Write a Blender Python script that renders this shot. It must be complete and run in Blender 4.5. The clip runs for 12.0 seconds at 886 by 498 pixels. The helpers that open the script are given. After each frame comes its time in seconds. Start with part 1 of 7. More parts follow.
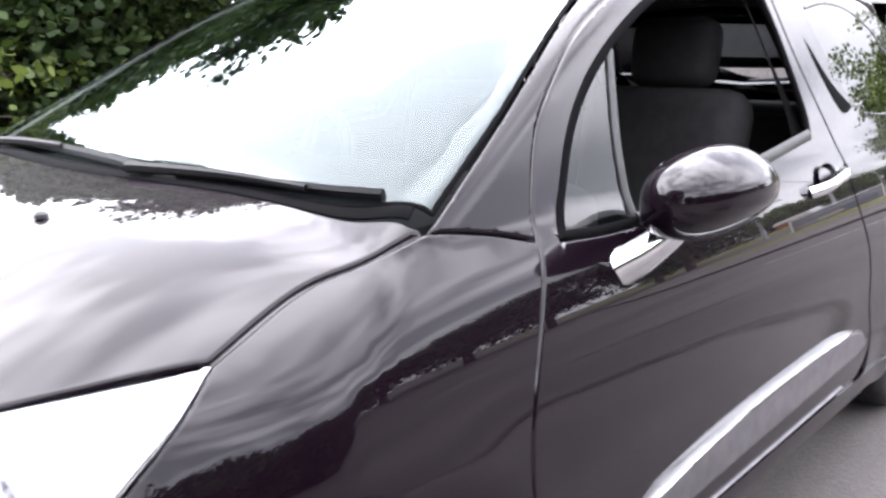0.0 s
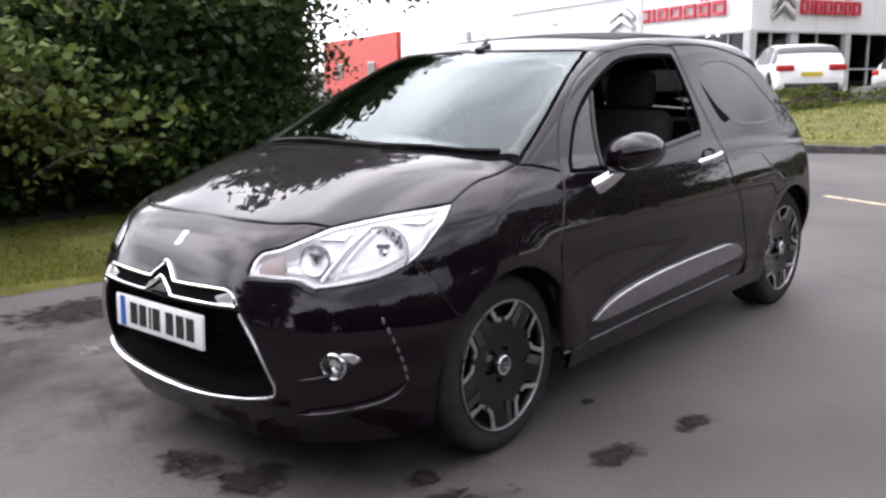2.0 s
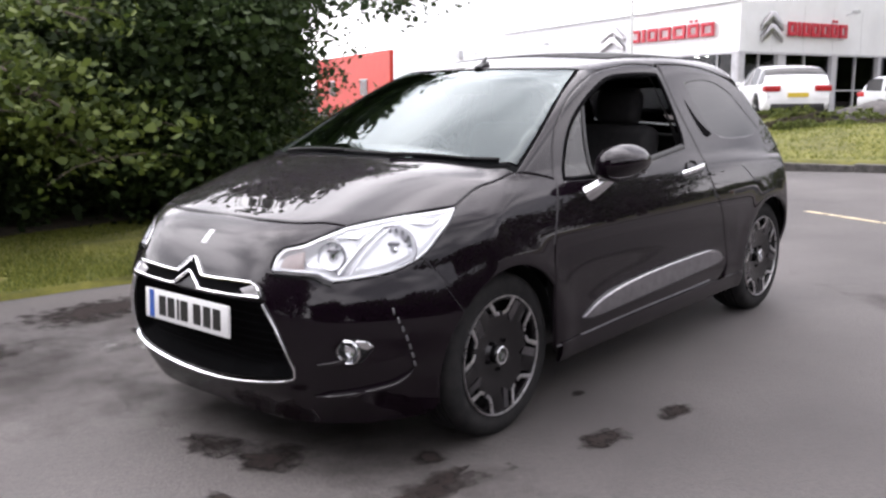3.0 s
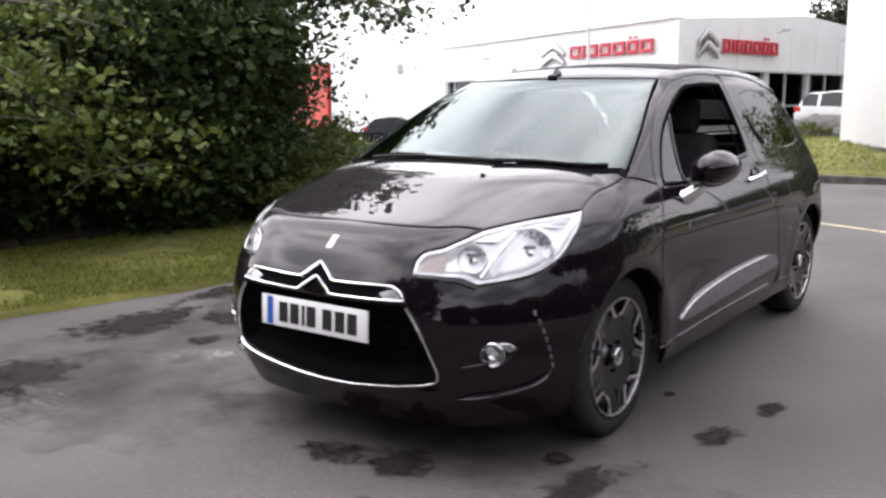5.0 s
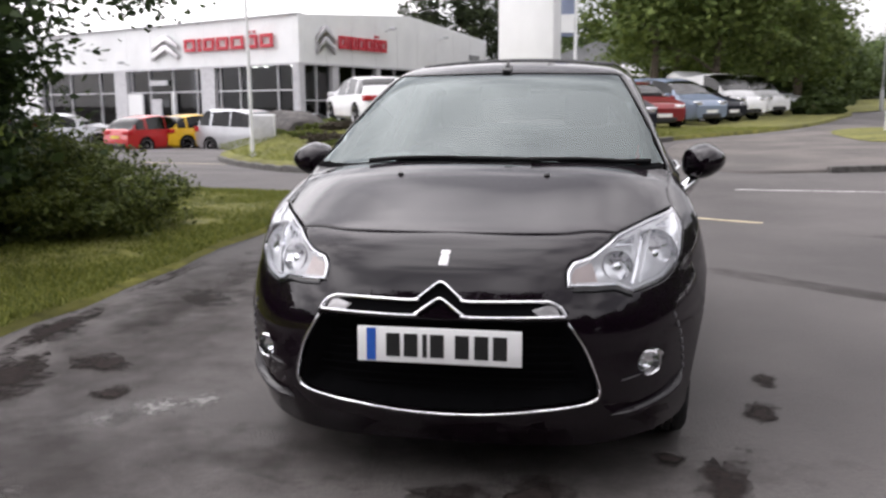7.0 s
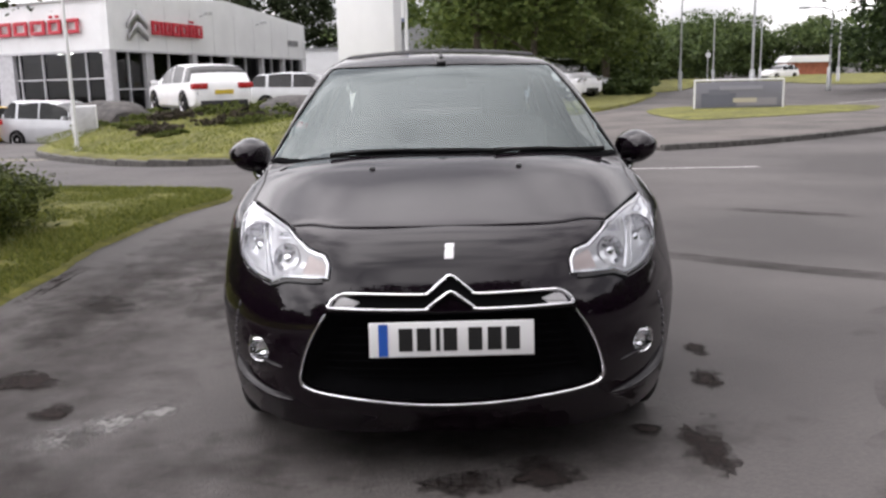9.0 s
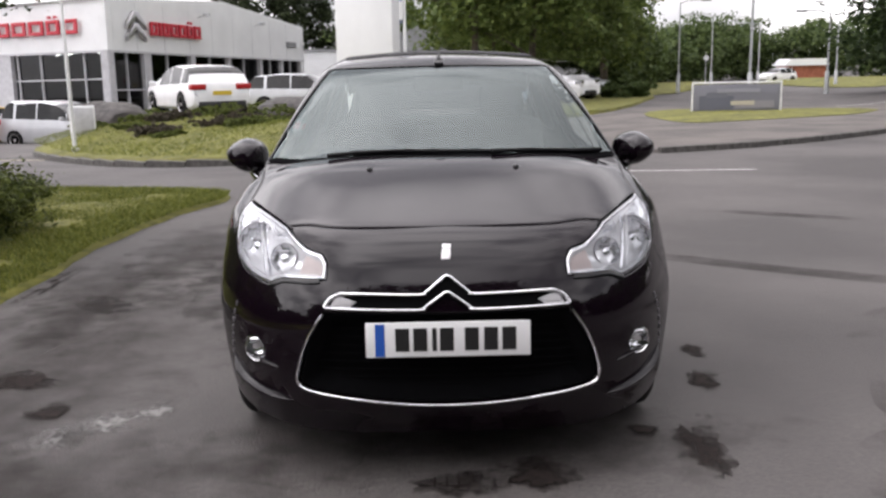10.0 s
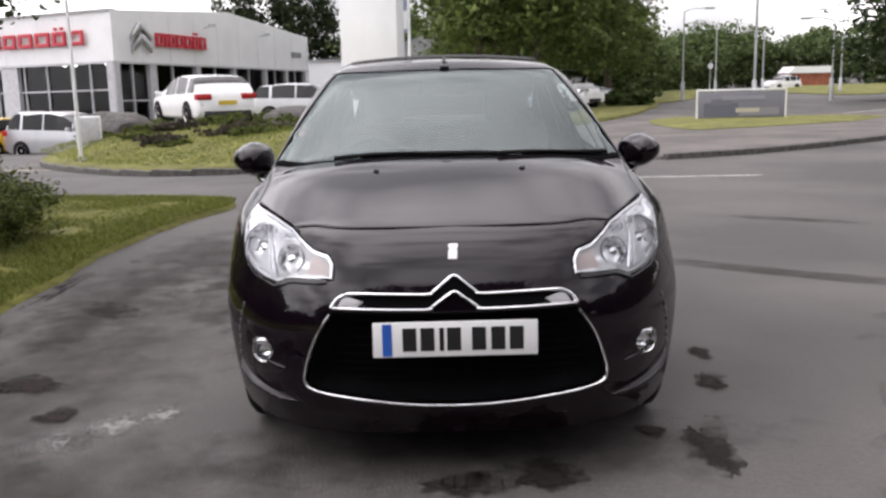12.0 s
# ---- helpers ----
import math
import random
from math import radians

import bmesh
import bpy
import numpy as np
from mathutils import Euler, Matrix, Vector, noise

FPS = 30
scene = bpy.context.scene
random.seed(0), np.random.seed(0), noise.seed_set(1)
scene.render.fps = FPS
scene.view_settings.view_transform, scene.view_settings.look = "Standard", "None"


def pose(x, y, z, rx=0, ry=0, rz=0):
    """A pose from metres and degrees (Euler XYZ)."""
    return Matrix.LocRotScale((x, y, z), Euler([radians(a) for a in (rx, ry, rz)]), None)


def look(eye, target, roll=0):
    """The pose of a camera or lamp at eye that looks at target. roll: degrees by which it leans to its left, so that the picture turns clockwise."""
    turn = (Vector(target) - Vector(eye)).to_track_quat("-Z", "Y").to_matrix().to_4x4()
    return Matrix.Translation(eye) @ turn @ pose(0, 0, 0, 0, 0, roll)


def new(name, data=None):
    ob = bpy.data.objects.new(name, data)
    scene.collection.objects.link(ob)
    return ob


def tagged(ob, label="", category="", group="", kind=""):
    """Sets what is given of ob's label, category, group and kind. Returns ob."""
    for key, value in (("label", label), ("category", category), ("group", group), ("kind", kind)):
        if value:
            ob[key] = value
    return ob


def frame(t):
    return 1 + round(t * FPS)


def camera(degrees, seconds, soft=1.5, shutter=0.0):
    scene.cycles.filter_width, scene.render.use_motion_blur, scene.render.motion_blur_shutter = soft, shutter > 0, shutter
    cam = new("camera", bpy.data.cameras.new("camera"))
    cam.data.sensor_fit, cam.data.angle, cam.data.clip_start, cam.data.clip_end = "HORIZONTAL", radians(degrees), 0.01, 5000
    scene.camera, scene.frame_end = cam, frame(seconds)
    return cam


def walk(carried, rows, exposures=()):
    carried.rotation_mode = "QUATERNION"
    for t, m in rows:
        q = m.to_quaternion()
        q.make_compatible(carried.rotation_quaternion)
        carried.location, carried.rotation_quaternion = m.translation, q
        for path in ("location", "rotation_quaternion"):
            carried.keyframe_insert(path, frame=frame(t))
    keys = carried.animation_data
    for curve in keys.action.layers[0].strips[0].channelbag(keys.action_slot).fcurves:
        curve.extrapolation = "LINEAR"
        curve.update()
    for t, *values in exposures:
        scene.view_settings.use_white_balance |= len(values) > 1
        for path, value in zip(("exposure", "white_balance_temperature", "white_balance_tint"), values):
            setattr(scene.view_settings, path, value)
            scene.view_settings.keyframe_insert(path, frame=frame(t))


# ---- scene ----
from mathutils.geometry import delaunay_2d_cdt

cam = camera(52.5, 12.0, soft=2.6, shutter=0.3)
PATH = [
    (0, (1.56, -0.704, 1.237), (0.263, 0.743, 0.767), -0.5),
    (0.5, (1.796, -1.156, 1.254), (0.514, 0.318, 0.825), -0.0),
    (1, (2.035, -1.586, 1.273), (0.804, -0.061, 0.876), -1.6),
    (1.5, (2.325, -2.007, 1.299), (1.048, -0.526, 0.88), -0.3),
    (2, (2.62, -2.333, 1.31), (1.314, -0.871, 0.912), -1.4),
    (2.5, (2.703, -2.559, 1.303), (1.427, -1.067, 0.919), -0.9),
    (3, (2.777, -2.586, 1.302), (1.483, -1.104, 0.942), -0.9),
    (5, (2.256, -3.061, 1.283), (1.077, -1.48, 0.951), -0.6),
    (5.5, (1.83, -3.203, 1.301), (0.734, -1.568, 0.945), -1.1),
    (6, (1.375, -3.395, 1.313), (0.579, -1.602, 0.925), 0.2),
    (6.5, (0.953, -3.415, 1.299), (0.334, -1.552, 0.917), -2.3),
    (7, (0.545, -3.474, 1.303), (0.161, -1.543, 0.951), -0.6),
    (9, (-0.036, -3.553, 1.345), (-0.025, -1.591, 0.954), -1.3),
    (9.5, (-0.03, -3.513, 1.343), (-0.028, -1.551, 0.951), -1.0),
    (10, (-0.033, -3.559, 1.341), (-0.017, -1.596, 0.954), -1.1),
    (10.5, (-0.03, -3.561, 1.331), (-0.021, -1.595, 0.967), -1.4),
    (11, (-0.033, -3.564, 1.32), (-0.028, -1.596, 0.964), -1.4),
    (11.5, (-0.038, -3.568, 1.315), (-0.034, -1.6, 0.956), -1.4),
    (12, (-0.039, -3.566, 1.311), (-0.034, -1.6, 0.945), -1.4),
]
EXPOSURES = [(0, 2.14, 6250, 13), (0.5, 1.54, 6280, 14), (1.0, 1.04, 6350, 14), (1.5, 0.82, 6350, 14), (2.0, 0.76, 6380, 14), (3.0, 0.84, 6450, 14), (5.0, 0.70, 6500, 13), (7.0, 0.31, 6550, 12), (12.0, 0.26, 6600, 12)]
walk(cam, [(t, look(eye, target, roll)) for t, eye, target, roll in PATH], EXPOSURES)

# ---- daylight: bright broken overcast ----
world = bpy.data.worlds.new("overcast_sky")
scene.world = world
world.use_nodes = True
wn, wl = world.node_tree.nodes, world.node_tree.links
wn.clear()
sky = wn.new("ShaderNodeTexSky")
sky.sky_type, sky.sun_disc = "NISHITA", False
sky.sun_elevation, sky.sun_rotation = radians(50), radians(-86)
sky.air_density, sky.dust_density = 1.0, 2.0
coord = wn.new("ShaderNodeTexCoord")
stretch = wn.new("ShaderNodeMapping")
stretch.inputs["Scale"].default_value = (1.0, 1.0, 2.2)
puffs = wn.new("ShaderNodeTexNoise")
puffs.inputs["Scale"].default_value, puffs.inputs["Detail"].default_value, puffs.inputs["Roughness"].default_value = 2.7, 2.5, 0.5
tone = wn.new("ShaderNodeValToRGB")
tone.color_ramp.elements[0].position, tone.color_ramp.elements[0].color = 0.38, (6.2, 6.2, 6.6, 1)
tone.color_ramp.elements[1].position, tone.color_ramp.elements[1].color = 0.62, (16.5, 16.1, 16.6, 1)
# the cloud is brighter round the hidden sun
SUNWARD = Vector((math.sin(radians(-86)) * math.cos(radians(50)), math.cos(radians(-86)) * math.cos(radians(50)), math.sin(radians(50))))
toward = wn.new("ShaderNodeVectorMath")
toward.operation = "DOT_PRODUCT"
toward.inputs[1].default_value = SUNWARD
glow = wn.new("ShaderNodeMapRange")
glow.interpolation_type = "SMOOTHSTEP"
for key, value in (("From Min", 0.3), ("From Max", 1.0), ("To Min", 1.08), ("To Max", 2.5)):
    glow.inputs[key].default_value = value
lit = wn.new("ShaderNodeVectorMath")
lit.operation = "SCALE"
cover = wn.new("ShaderNodeMixRGB")
cover.inputs["Fac"].default_value = 0.88
back = wn.new("ShaderNodeBackground")
back.inputs["Strength"].default_value = 0.1
wout = wn.new("ShaderNodeOutputWorld")
wl.new(coord.outputs["Generated"], stretch.inputs["Vector"])
wl.new(stretch.outputs["Vector"], puffs.inputs["Vector"])
wl.new(puffs.outputs["Fac"], tone.inputs["Fac"])
wl.new(sky.outputs["Color"], cover.inputs["Color1"])
wl.new(coord.outputs["Generated"], toward.inputs[0])
wl.new(toward.outputs["Value"], glow.inputs["Value"])
wl.new(tone.outputs["Color"], lit.inputs[0])
wl.new(glow.outputs["Result"], lit.inputs["Scale"])
wl.new(lit.outputs["Vector"], cover.inputs["Color2"])
wl.new(cover.outputs["Color"], back.inputs["Color"])
wl.new(back.outputs["Background"], wout.inputs["Surface"])
sun = new("sun", bpy.data.lights.new("sun", "SUN"))
sun.data.energy, sun.data.angle, sun.data.color = 0.35, radians(90), (1.0, 0.97, 0.92)
sun.matrix_world = look(SUNWARD * 40, (0, 0, 0))

# ---- materials ----
def material(name, colour, rough=0.5, metal=0.0, **extra):
    m = bpy.data.materials.new(name)
    m.use_nodes = True
    b = m.node_tree.nodes["Principled BSDF"]
    b.inputs["Base Color"].default_value = (*colour, 1)
    b.inputs["Roughness"].default_value, b.inputs["Metallic"].default_value = rough, metal
    for key, value in extra.items():
        b.inputs[key.replace("_", " ")].default_value = value
    return m


def varied(m, colours, scale, detail=6.0, bump=0.0, bump_scale=0.0, rough=None, spread=(0.35, 0.65), world_space=True, second=None):
    """Grain and stains: a noise between colours, a second coarser noise that darkens or lightens, and a fine relief."""
    nt = m.node_tree
    b = nt.nodes["Principled BSDF"]
    c = nt.nodes.new("ShaderNodeTexCoord")
    n = nt.nodes.new("ShaderNodeTexNoise")
    n.inputs["Scale"].default_value, n.inputs["Detail"].default_value, n.inputs["Roughness"].default_value = scale, detail, 0.62
    r = nt.nodes.new("ShaderNodeValToRGB")
    r.color_ramp.elements[0].position, r.color_ramp.elements[0].color = spread[0], (*colours[0], 1)
    r.color_ramp.elements[1].position, r.color_ramp.elements[1].color = spread[1], (*colours[1], 1)
    place = c.outputs["Object"]
    if world_space:
        g = nt.nodes.new("ShaderNodeNewGeometry")
        place = g.outputs["Position"]
    nt.links.new(place, n.inputs["Vector"])
    nt.links.new(n.outputs["Fac"], r.inputs["Fac"])
    out = r.outputs["Color"]
    if second:
        n2 = nt.nodes.new("ShaderNodeTexNoise")
        n2.inputs["Scale"].default_value, n2.inputs["Detail"].default_value = second[0], 4.0
        r2 = nt.nodes.new("ShaderNodeValToRGB")
        r2.color_ramp.elements[0].position, r2.color_ramp.elements[0].color = 0.38, (*second[1], 1)
        r2.color_ramp.elements[1].position, r2.color_ramp.elements[1].color = 0.62, (*second[2], 1)
        mx = nt.nodes.new("ShaderNodeMixRGB")
        mx.blend_type = "MULTIPLY"
        mx.inputs["Fac"].default_value = 1.0
        nt.links.new(place, n2.inputs["Vector"])
        nt.links.new(n2.outputs["Fac"], r2.inputs["Fac"])
        nt.links.new(out, mx.inputs["Color1"])
        nt.links.new(r2.outputs["Color"], mx.inputs["Color2"])
        out = mx.outputs["Color"]
    nt.links.new(out, b.inputs["Base Color"])
    if rough:
        rr = nt.nodes.new("ShaderNodeMapRange")
        rr.inputs["From Min"].default_value, rr.inputs["From Max"].default_value = 0.3, 0.7
        rr.inputs["To Min"].default_value, rr.inputs["To Max"].default_value = rough
        nt.links.new(n.outputs["Fac"], rr.inputs["Value"])
        nt.links.new(rr.outputs["Result"], b.inputs["Roughness"])
    if bump:
        n3 = nt.nodes.new("ShaderNodeTexNoise")
        n3.inputs["Scale"].default_value, n3.inputs["Detail"].default_value = bump_scale, 3.0
        bu = nt.nodes.new("ShaderNodeBump")
        bu.inputs["Strength"].default_value, bu.inputs["Distance"].default_value = bump, 0.01
        nt.links.new(place, n3.inputs["Vector"])
        nt.links.new(n3.outputs["Fac"], bu.inputs["Height"])
        nt.links.new(bu.outputs["Normal"], b.inputs["Normal"])
    return m


def leafy(name, dark, light):
    """Leaves that differ one by one, a little light coming through them."""
    m = material(name, dark, 0.6, 0.0, Specular_IOR_Level=0.25)
    nt = m.node_tree
    b = nt.nodes["Principled BSDF"]
    g = nt.nodes.new("ShaderNodeNewGeometry")
    r = nt.nodes.new("ShaderNodeValToRGB")
    r.color_ramp.elements[0].color, r.color_ramp.elements[1].color = (*dark, 1), (*light, 1)
    nt.links.new(g.outputs["Random Per Island"], r.inputs["Fac"])
    nt.links.new(r.outputs["Color"], b.inputs["Base Color"])
    tr = nt.nodes.new("ShaderNodeBsdfTranslucent")
    mx = nt.nodes.new("ShaderNodeMixShader")
    mx.inputs["Fac"].default_value = 0.3
    nt.links.new(r.outputs["Color"], tr.inputs["Color"])
    nt.links.new(b.outputs["BSDF"], mx.inputs[1])
    nt.links.new(tr.outputs["BSDF"], mx.inputs[2])
    nt.links.new(mx.outputs["Shader"], nt.nodes["Material Output"].inputs["Surface"])
    return m


def glazing(name, tint, clear=0.75, rough=0.01, shade=(1, 1, 1)):
    """Glass as a thin pane: a mirror coat over a tinted see-through."""
    m = bpy.data.materials.new(name)
    m.use_nodes = True
    nt = m.node_tree
    nt.nodes.clear()
    out = nt.nodes.new("ShaderNodeOutputMaterial")
    see = nt.nodes.new("ShaderNodeBsdfTransparent")
    see.inputs["Color"].default_value = (*tint, 1)
    shine = nt.nodes.new("ShaderNodeBsdfGlossy")
    shine.inputs["Color"].default_value = (*shade, 1)
    shine.inputs["Roughness"].default_value = rough
    fr = nt.nodes.new("ShaderNodeFresnel")
    fr.inputs["IOR"].default_value = clear
    mx = nt.nodes.new("ShaderNodeMixShader")
    nt.links.new(fr.outputs["Fac"], mx.inputs["Fac"])
    nt.links.new(see.outputs["BSDF"], mx.inputs[1])
    nt.links.new(shine.outputs["BSDF"], mx.inputs[2])
    nt.links.new(mx.outputs["Shader"], out.inputs["Surface"])
    return m


PAINT = material("aubergine_black_paint", (0.006, 0.003, 0.005), 0.5, 0.0, Specular_IOR_Level=0.03, Coat_Weight=0.9, Coat_Roughness=0.012, Coat_IOR=1.46)
varied(PAINT, ((0.0028, 0.0006, 0.0027), (0.0040, 0.0010, 0.0038)), 3.0, spread=(0.3, 0.7), world_space=False)
CHROME = material("polished_chrome", (0.82, 0.82, 0.84), 0.08, 1.0)
varied(CHROME, ((0.76, 0.76, 0.78), (0.86, 0.86, 0.88)), 30.0, rough=(0.05, 0.14), world_space=False)
SATIN = material("satin_grey_metal", (0.45, 0.44, 0.45), 0.35, 1.0)
varied(SATIN, ((0.40, 0.39, 0.40), (0.52, 0.51, 0.52)), 40.0, rough=(0.28, 0.42), world_space=False)
RUBBER = material("tyre_rubber", (0.02, 0.02, 0.021), 0.85, 0.0, Specular_IOR_Level=0.2)
varied(RUBBER, ((0.011, 0.011, 0.012), (0.024, 0.023, 0.023)), 18.0, bump=0.2, bump_scale=120.0, world_space=False)
TRIM = material("black_plastic_trim", (0.012, 0.012, 0.013), 0.4)
varied(TRIM, ((0.009, 0.009, 0.010), (0.020, 0.020, 0.021)), 25.0, bump=0.15, bump_scale=300.0, world_space=False)
MOULDING = material("dark_satin_moulding", (0.24, 0.23, 0.245), 0.32, 0.85)
varied(MOULDING, ((0.21, 0.20, 0.215), (0.28, 0.27, 0.285)), 20.0, world_space=False)
PIT = material("matt_black_grille", (0.003, 0.003, 0.0035), 0.9, 0.0, Specular_IOR_Level=0.05)
WIPER = material("matt_black_rubber", (0.006, 0.006, 0.007), 0.5, 0.0, Specular_IOR_Level=0.2)
WHEELBLACK = material("dark_wheel_lacquer", (0.006, 0.005, 0.006), 0.22, 0.0, Specular_IOR_Level=0.45)
BRIGHTCUT = material("machined_bright_metal", (0.66, 0.65, 0.66), 0.3, 1.0)
varied(BRIGHTCUT, ((0.52, 0.51, 0.52), (0.74, 0.73, 0.74)), 40.0, rough=(0.24, 0.40), world_space=False)
GLOSSBLACK = material("gloss_black", (0.006, 0.006, 0.007), 0.12)
CABIN = material("dark_cabin_cloth", (0.010, 0.009, 0.011), 0.85)
varied(CABIN, ((0.006, 0.0055, 0.007), (0.013, 0.012, 0.013)), 30.0, bump=0.2, bump_scale=400.0, world_space=False)
WINDSCREEN = glazing("windscreen_glass", (0.44, 0.50, 0.495), 1.58, shade=(0.90, 1.0, 1.0))
SIDEGLASS = glazing("side_glass", (0.30, 0.345, 0.335), 1.55)
REARGLASS = glazing("rear_glass", (0.62, 0.66, 0.66), 1.45)
PRIVACY = glazing("dark_privacy_glass", (0.03, 0.034, 0.034), 1.5)
LENS = glazing("clear_lens", (0.96, 0.97, 0.98), 1.35)
PLATE = material("white_reflective_plate", (0.84, 0.84, 0.84), 0.35)
BLUE = material("plate_blue", (0.02, 0.10, 0.45), 0.4)
INK = material("black_characters", (0.01, 0.01, 0.01), 0.5)
WHITEBADGE = material("white_badge", (0.85, 0.83, 0.85), 0.25)
REFLECTOR = material("lamp_reflector", (0.92, 0.92, 0.94), 0.10, 0.95)
SILVERPLASTIC = material("lamp_silver_housing", (0.92, 0.92, 0.94), 0.2, 0.4)
PINK = material("clear_indicator", (0.55, 0.46, 0.44), 0.2)
LED = material("clear_led_cell", (0.20, 0.20, 0.21), 0.2, 0.5)
ASPHALT = material("worn_asphalt", (0.09, 0.088, 0.09), 0.85)
varied(ASPHALT, ((0.060, 0.0555, 0.055), (0.110, 0.102, 0.100)), 55.0, 10.0, bump=0.5, bump_scale=90.0, rough=(0.62, 0.9), second=(0.42, (0.64, 0.615, 0.61), (1.13, 1.10, 1.08)))
STAIN = material("oil_and_damp_stain", (0.02, 0.016, 0.015), 0.9, 0.0, Specular_IOR_Level=0.08)
varied(STAIN, ((0.013, 0.0105, 0.010), (0.034, 0.027, 0.025)), 30.0, bump=0.3, bump_scale=90.0, rough=(0.75, 0.95))


def broken(m, scale, lo, hi, fade=True):
    """Lets what lies beneath show through in blotches, more towards the rim of the patch."""
    nt = m.node_tree
    g = nt.nodes.new("ShaderNodeNewGeometry")
    n = nt.nodes.new("ShaderNodeTexNoise")
    n.inputs["Scale"].default_value, n.inputs["Detail"].default_value, n.inputs["Roughness"].default_value = scale, 5.0, 0.6
    nt.links.new(g.outputs["Position"], n.inputs["Vector"])
    out = n.outputs["Fac"]
    if fade:
        c = nt.nodes.new("ShaderNodeTexCoord")
        mp = nt.nodes.new("ShaderNodeMapping")
        mp.inputs["Location"].default_value, mp.inputs["Scale"].default_value = (-1, -1, 0), (2, 2, 0)
        gr = nt.nodes.new("ShaderNodeTexGradient")
        gr.gradient_type = "SPHERICAL"
        ad = nt.nodes.new("ShaderNodeMath")
        ad.operation = "MULTIPLY_ADD"
        ad.inputs[1].default_value = 0.55
        nt.links.new(c.outputs["Generated"], mp.inputs["Vector"])
        nt.links.new(mp.outputs["Vector"], gr.inputs["Vector"])
        nt.links.new(gr.outputs["Fac"], ad.inputs[0])
        nt.links.new(out, ad.inputs[2])
        out = ad.outputs["Value"]
    r = nt.nodes.new("ShaderNodeMapRange")
    r.inputs["From Min"].default_value, r.inputs["From Max"].default_value = lo, hi
    see = nt.nodes.new("ShaderNodeBsdfTransparent")
    mx = nt.nodes.new("ShaderNodeMixShader")
    nt.links.new(out, r.inputs["Value"])
    nt.links.new(r.outputs["Result"], mx.inputs["Fac"])
    nt.links.new(see.outputs["BSDF"], mx.inputs[1])
    nt.links.new(nt.nodes["Principled BSDF"].outputs["BSDF"], mx.inputs[2])
    nt.links.new(mx.outputs["Shader"], nt.nodes["Material Output"].inputs["Surface"])


broken(STAIN, 11.0, 0.60, 0.90)
# for damp traces, and for shade painted on the ground
DAMPSHADE = material("damp_and_shade_trace", (0.04, 0.035, 0.033), 0.85, 0.0, Specular_IOR_Level=0.2)
varied(DAMPSHADE, ((0.030, 0.026, 0.024), (0.052, 0.046, 0.043)), 30.0, bump=0.3, bump_scale=90.0)
broken(DAMPSHADE, 4.0, 0.58, 1.55)
PAVING = material("pavement_tarmac", (0.12, 0.115, 0.11), 0.9)
varied(PAVING, ((0.096, 0.088, 0.084), (0.152, 0.140, 0.133)), 40.0, 8.0, bump=0.4, bump_scale=80.0, second=(0.55, (0.66, 0.65, 0.64), (1.14, 1.10, 1.06)))
KERB = material("concrete_kerb", (0.24, 0.23, 0.21), 0.9)
varied(KERB, ((0.050, 0.047, 0.044), (0.120, 0.113, 0.106)), 12.0, bump=0.4, bump_scale=60.0)
LINEPAINT = material("worn_road_paint", (0.6, 0.58, 0.52), 0.8)
varied(LINEPAINT, ((0.34, 0.29, 0.19), (0.62, 0.54, 0.36)), 14.0, bump=0.3, bump_scale=80.0)
CHALK = material("pale_scuff", (0.30, 0.29, 0.28), 0.9)
varied(CHALK, ((0.13, 0.125, 0.12), (0.26, 0.25, 0.245)), 25.0)
broken(CHALK, 34.0, 0.74, 1.0)
broken(LINEPAINT, 10.0, 0.30, 0.45, False)
WHITELINE = material("worn_white_road_paint", (0.6, 0.6, 0.58), 0.8)
varied(WHITELINE, ((0.36, 0.355, 0.34), (0.66, 0.65, 0.63)), 14.0, bump=0.3, bump_scale=80.0)
broken(WHITELINE, 10.0, 0.30, 0.45, False)
TURF = material("rough_turf", (0.07, 0.085, 0.025), 0.95)
varied(TURF, ((0.086, 0.094, 0.020), (0.19, 0.190, 0.044)), 5.0, 8.0, bump=0.8, bump_scale=35.0, second=(0.9, (0.75, 0.72, 0.7), (1.15, 1.1, 1.0)))
SOIL = material("leaf_litter_soil", (0.04, 0.03, 0.02), 0.95)
varied(SOIL, ((0.022, 0.017, 0.012), (0.065, 0.050, 0.034)), 9.0, bump=0.8, bump_scale=30.0)
GRASS = leafy("grass_blades", (0.070, 0.090, 0.016), (0.235, 0.252, 0.054))
LEAF = leafy("broad_leaves", (0.014, 0.027, 0.009), (0.056, 0.086, 0.026))
# young leaves with the light on them put into the colour
LEAFLIGHT = leafy("lit_young_leaves", (0.038, 0.062, 0.012), (0.125, 0.160, 0.036))
LEAFROAD = leafy("roadside_leaves", (0.055, 0.088, 0.020), (0.17, 0.215, 0.060))
LEAFRED = leafy("rust_leaves", (0.06, 0.025, 0.012), (0.16, 0.06, 0.03))
LEAFGOLD = leafy("yellow_green_needles", (0.028, 0.044, 0.010), (0.13, 0.155, 0.036))
LEAFFAR = leafy("distant_leaves", (0.036, 0.060, 0.020), (0.133, 0.179, 0.059))
LEAFPOPLAR = leafy("poplar_leaves", (0.018, 0.026, 0.012), (0.055, 0.072, 0.03))
MOSS = leafy("moorland_sprigs", (0.050, 0.072, 0.015), (0.165, 0.19, 0.052))
HEATHER = leafy("heather_sprigs", (0.034, 0.031, 0.022), (0.12, 0.10, 0.075))
BARK = material("grey_brown_bark", (0.09, 0.07, 0.055), 0.95)
varied(BARK, ((0.045, 0.036, 0.028), (0.13, 0.105, 0.08)), 14.0, bump=0.9, bump_scale=40.0)
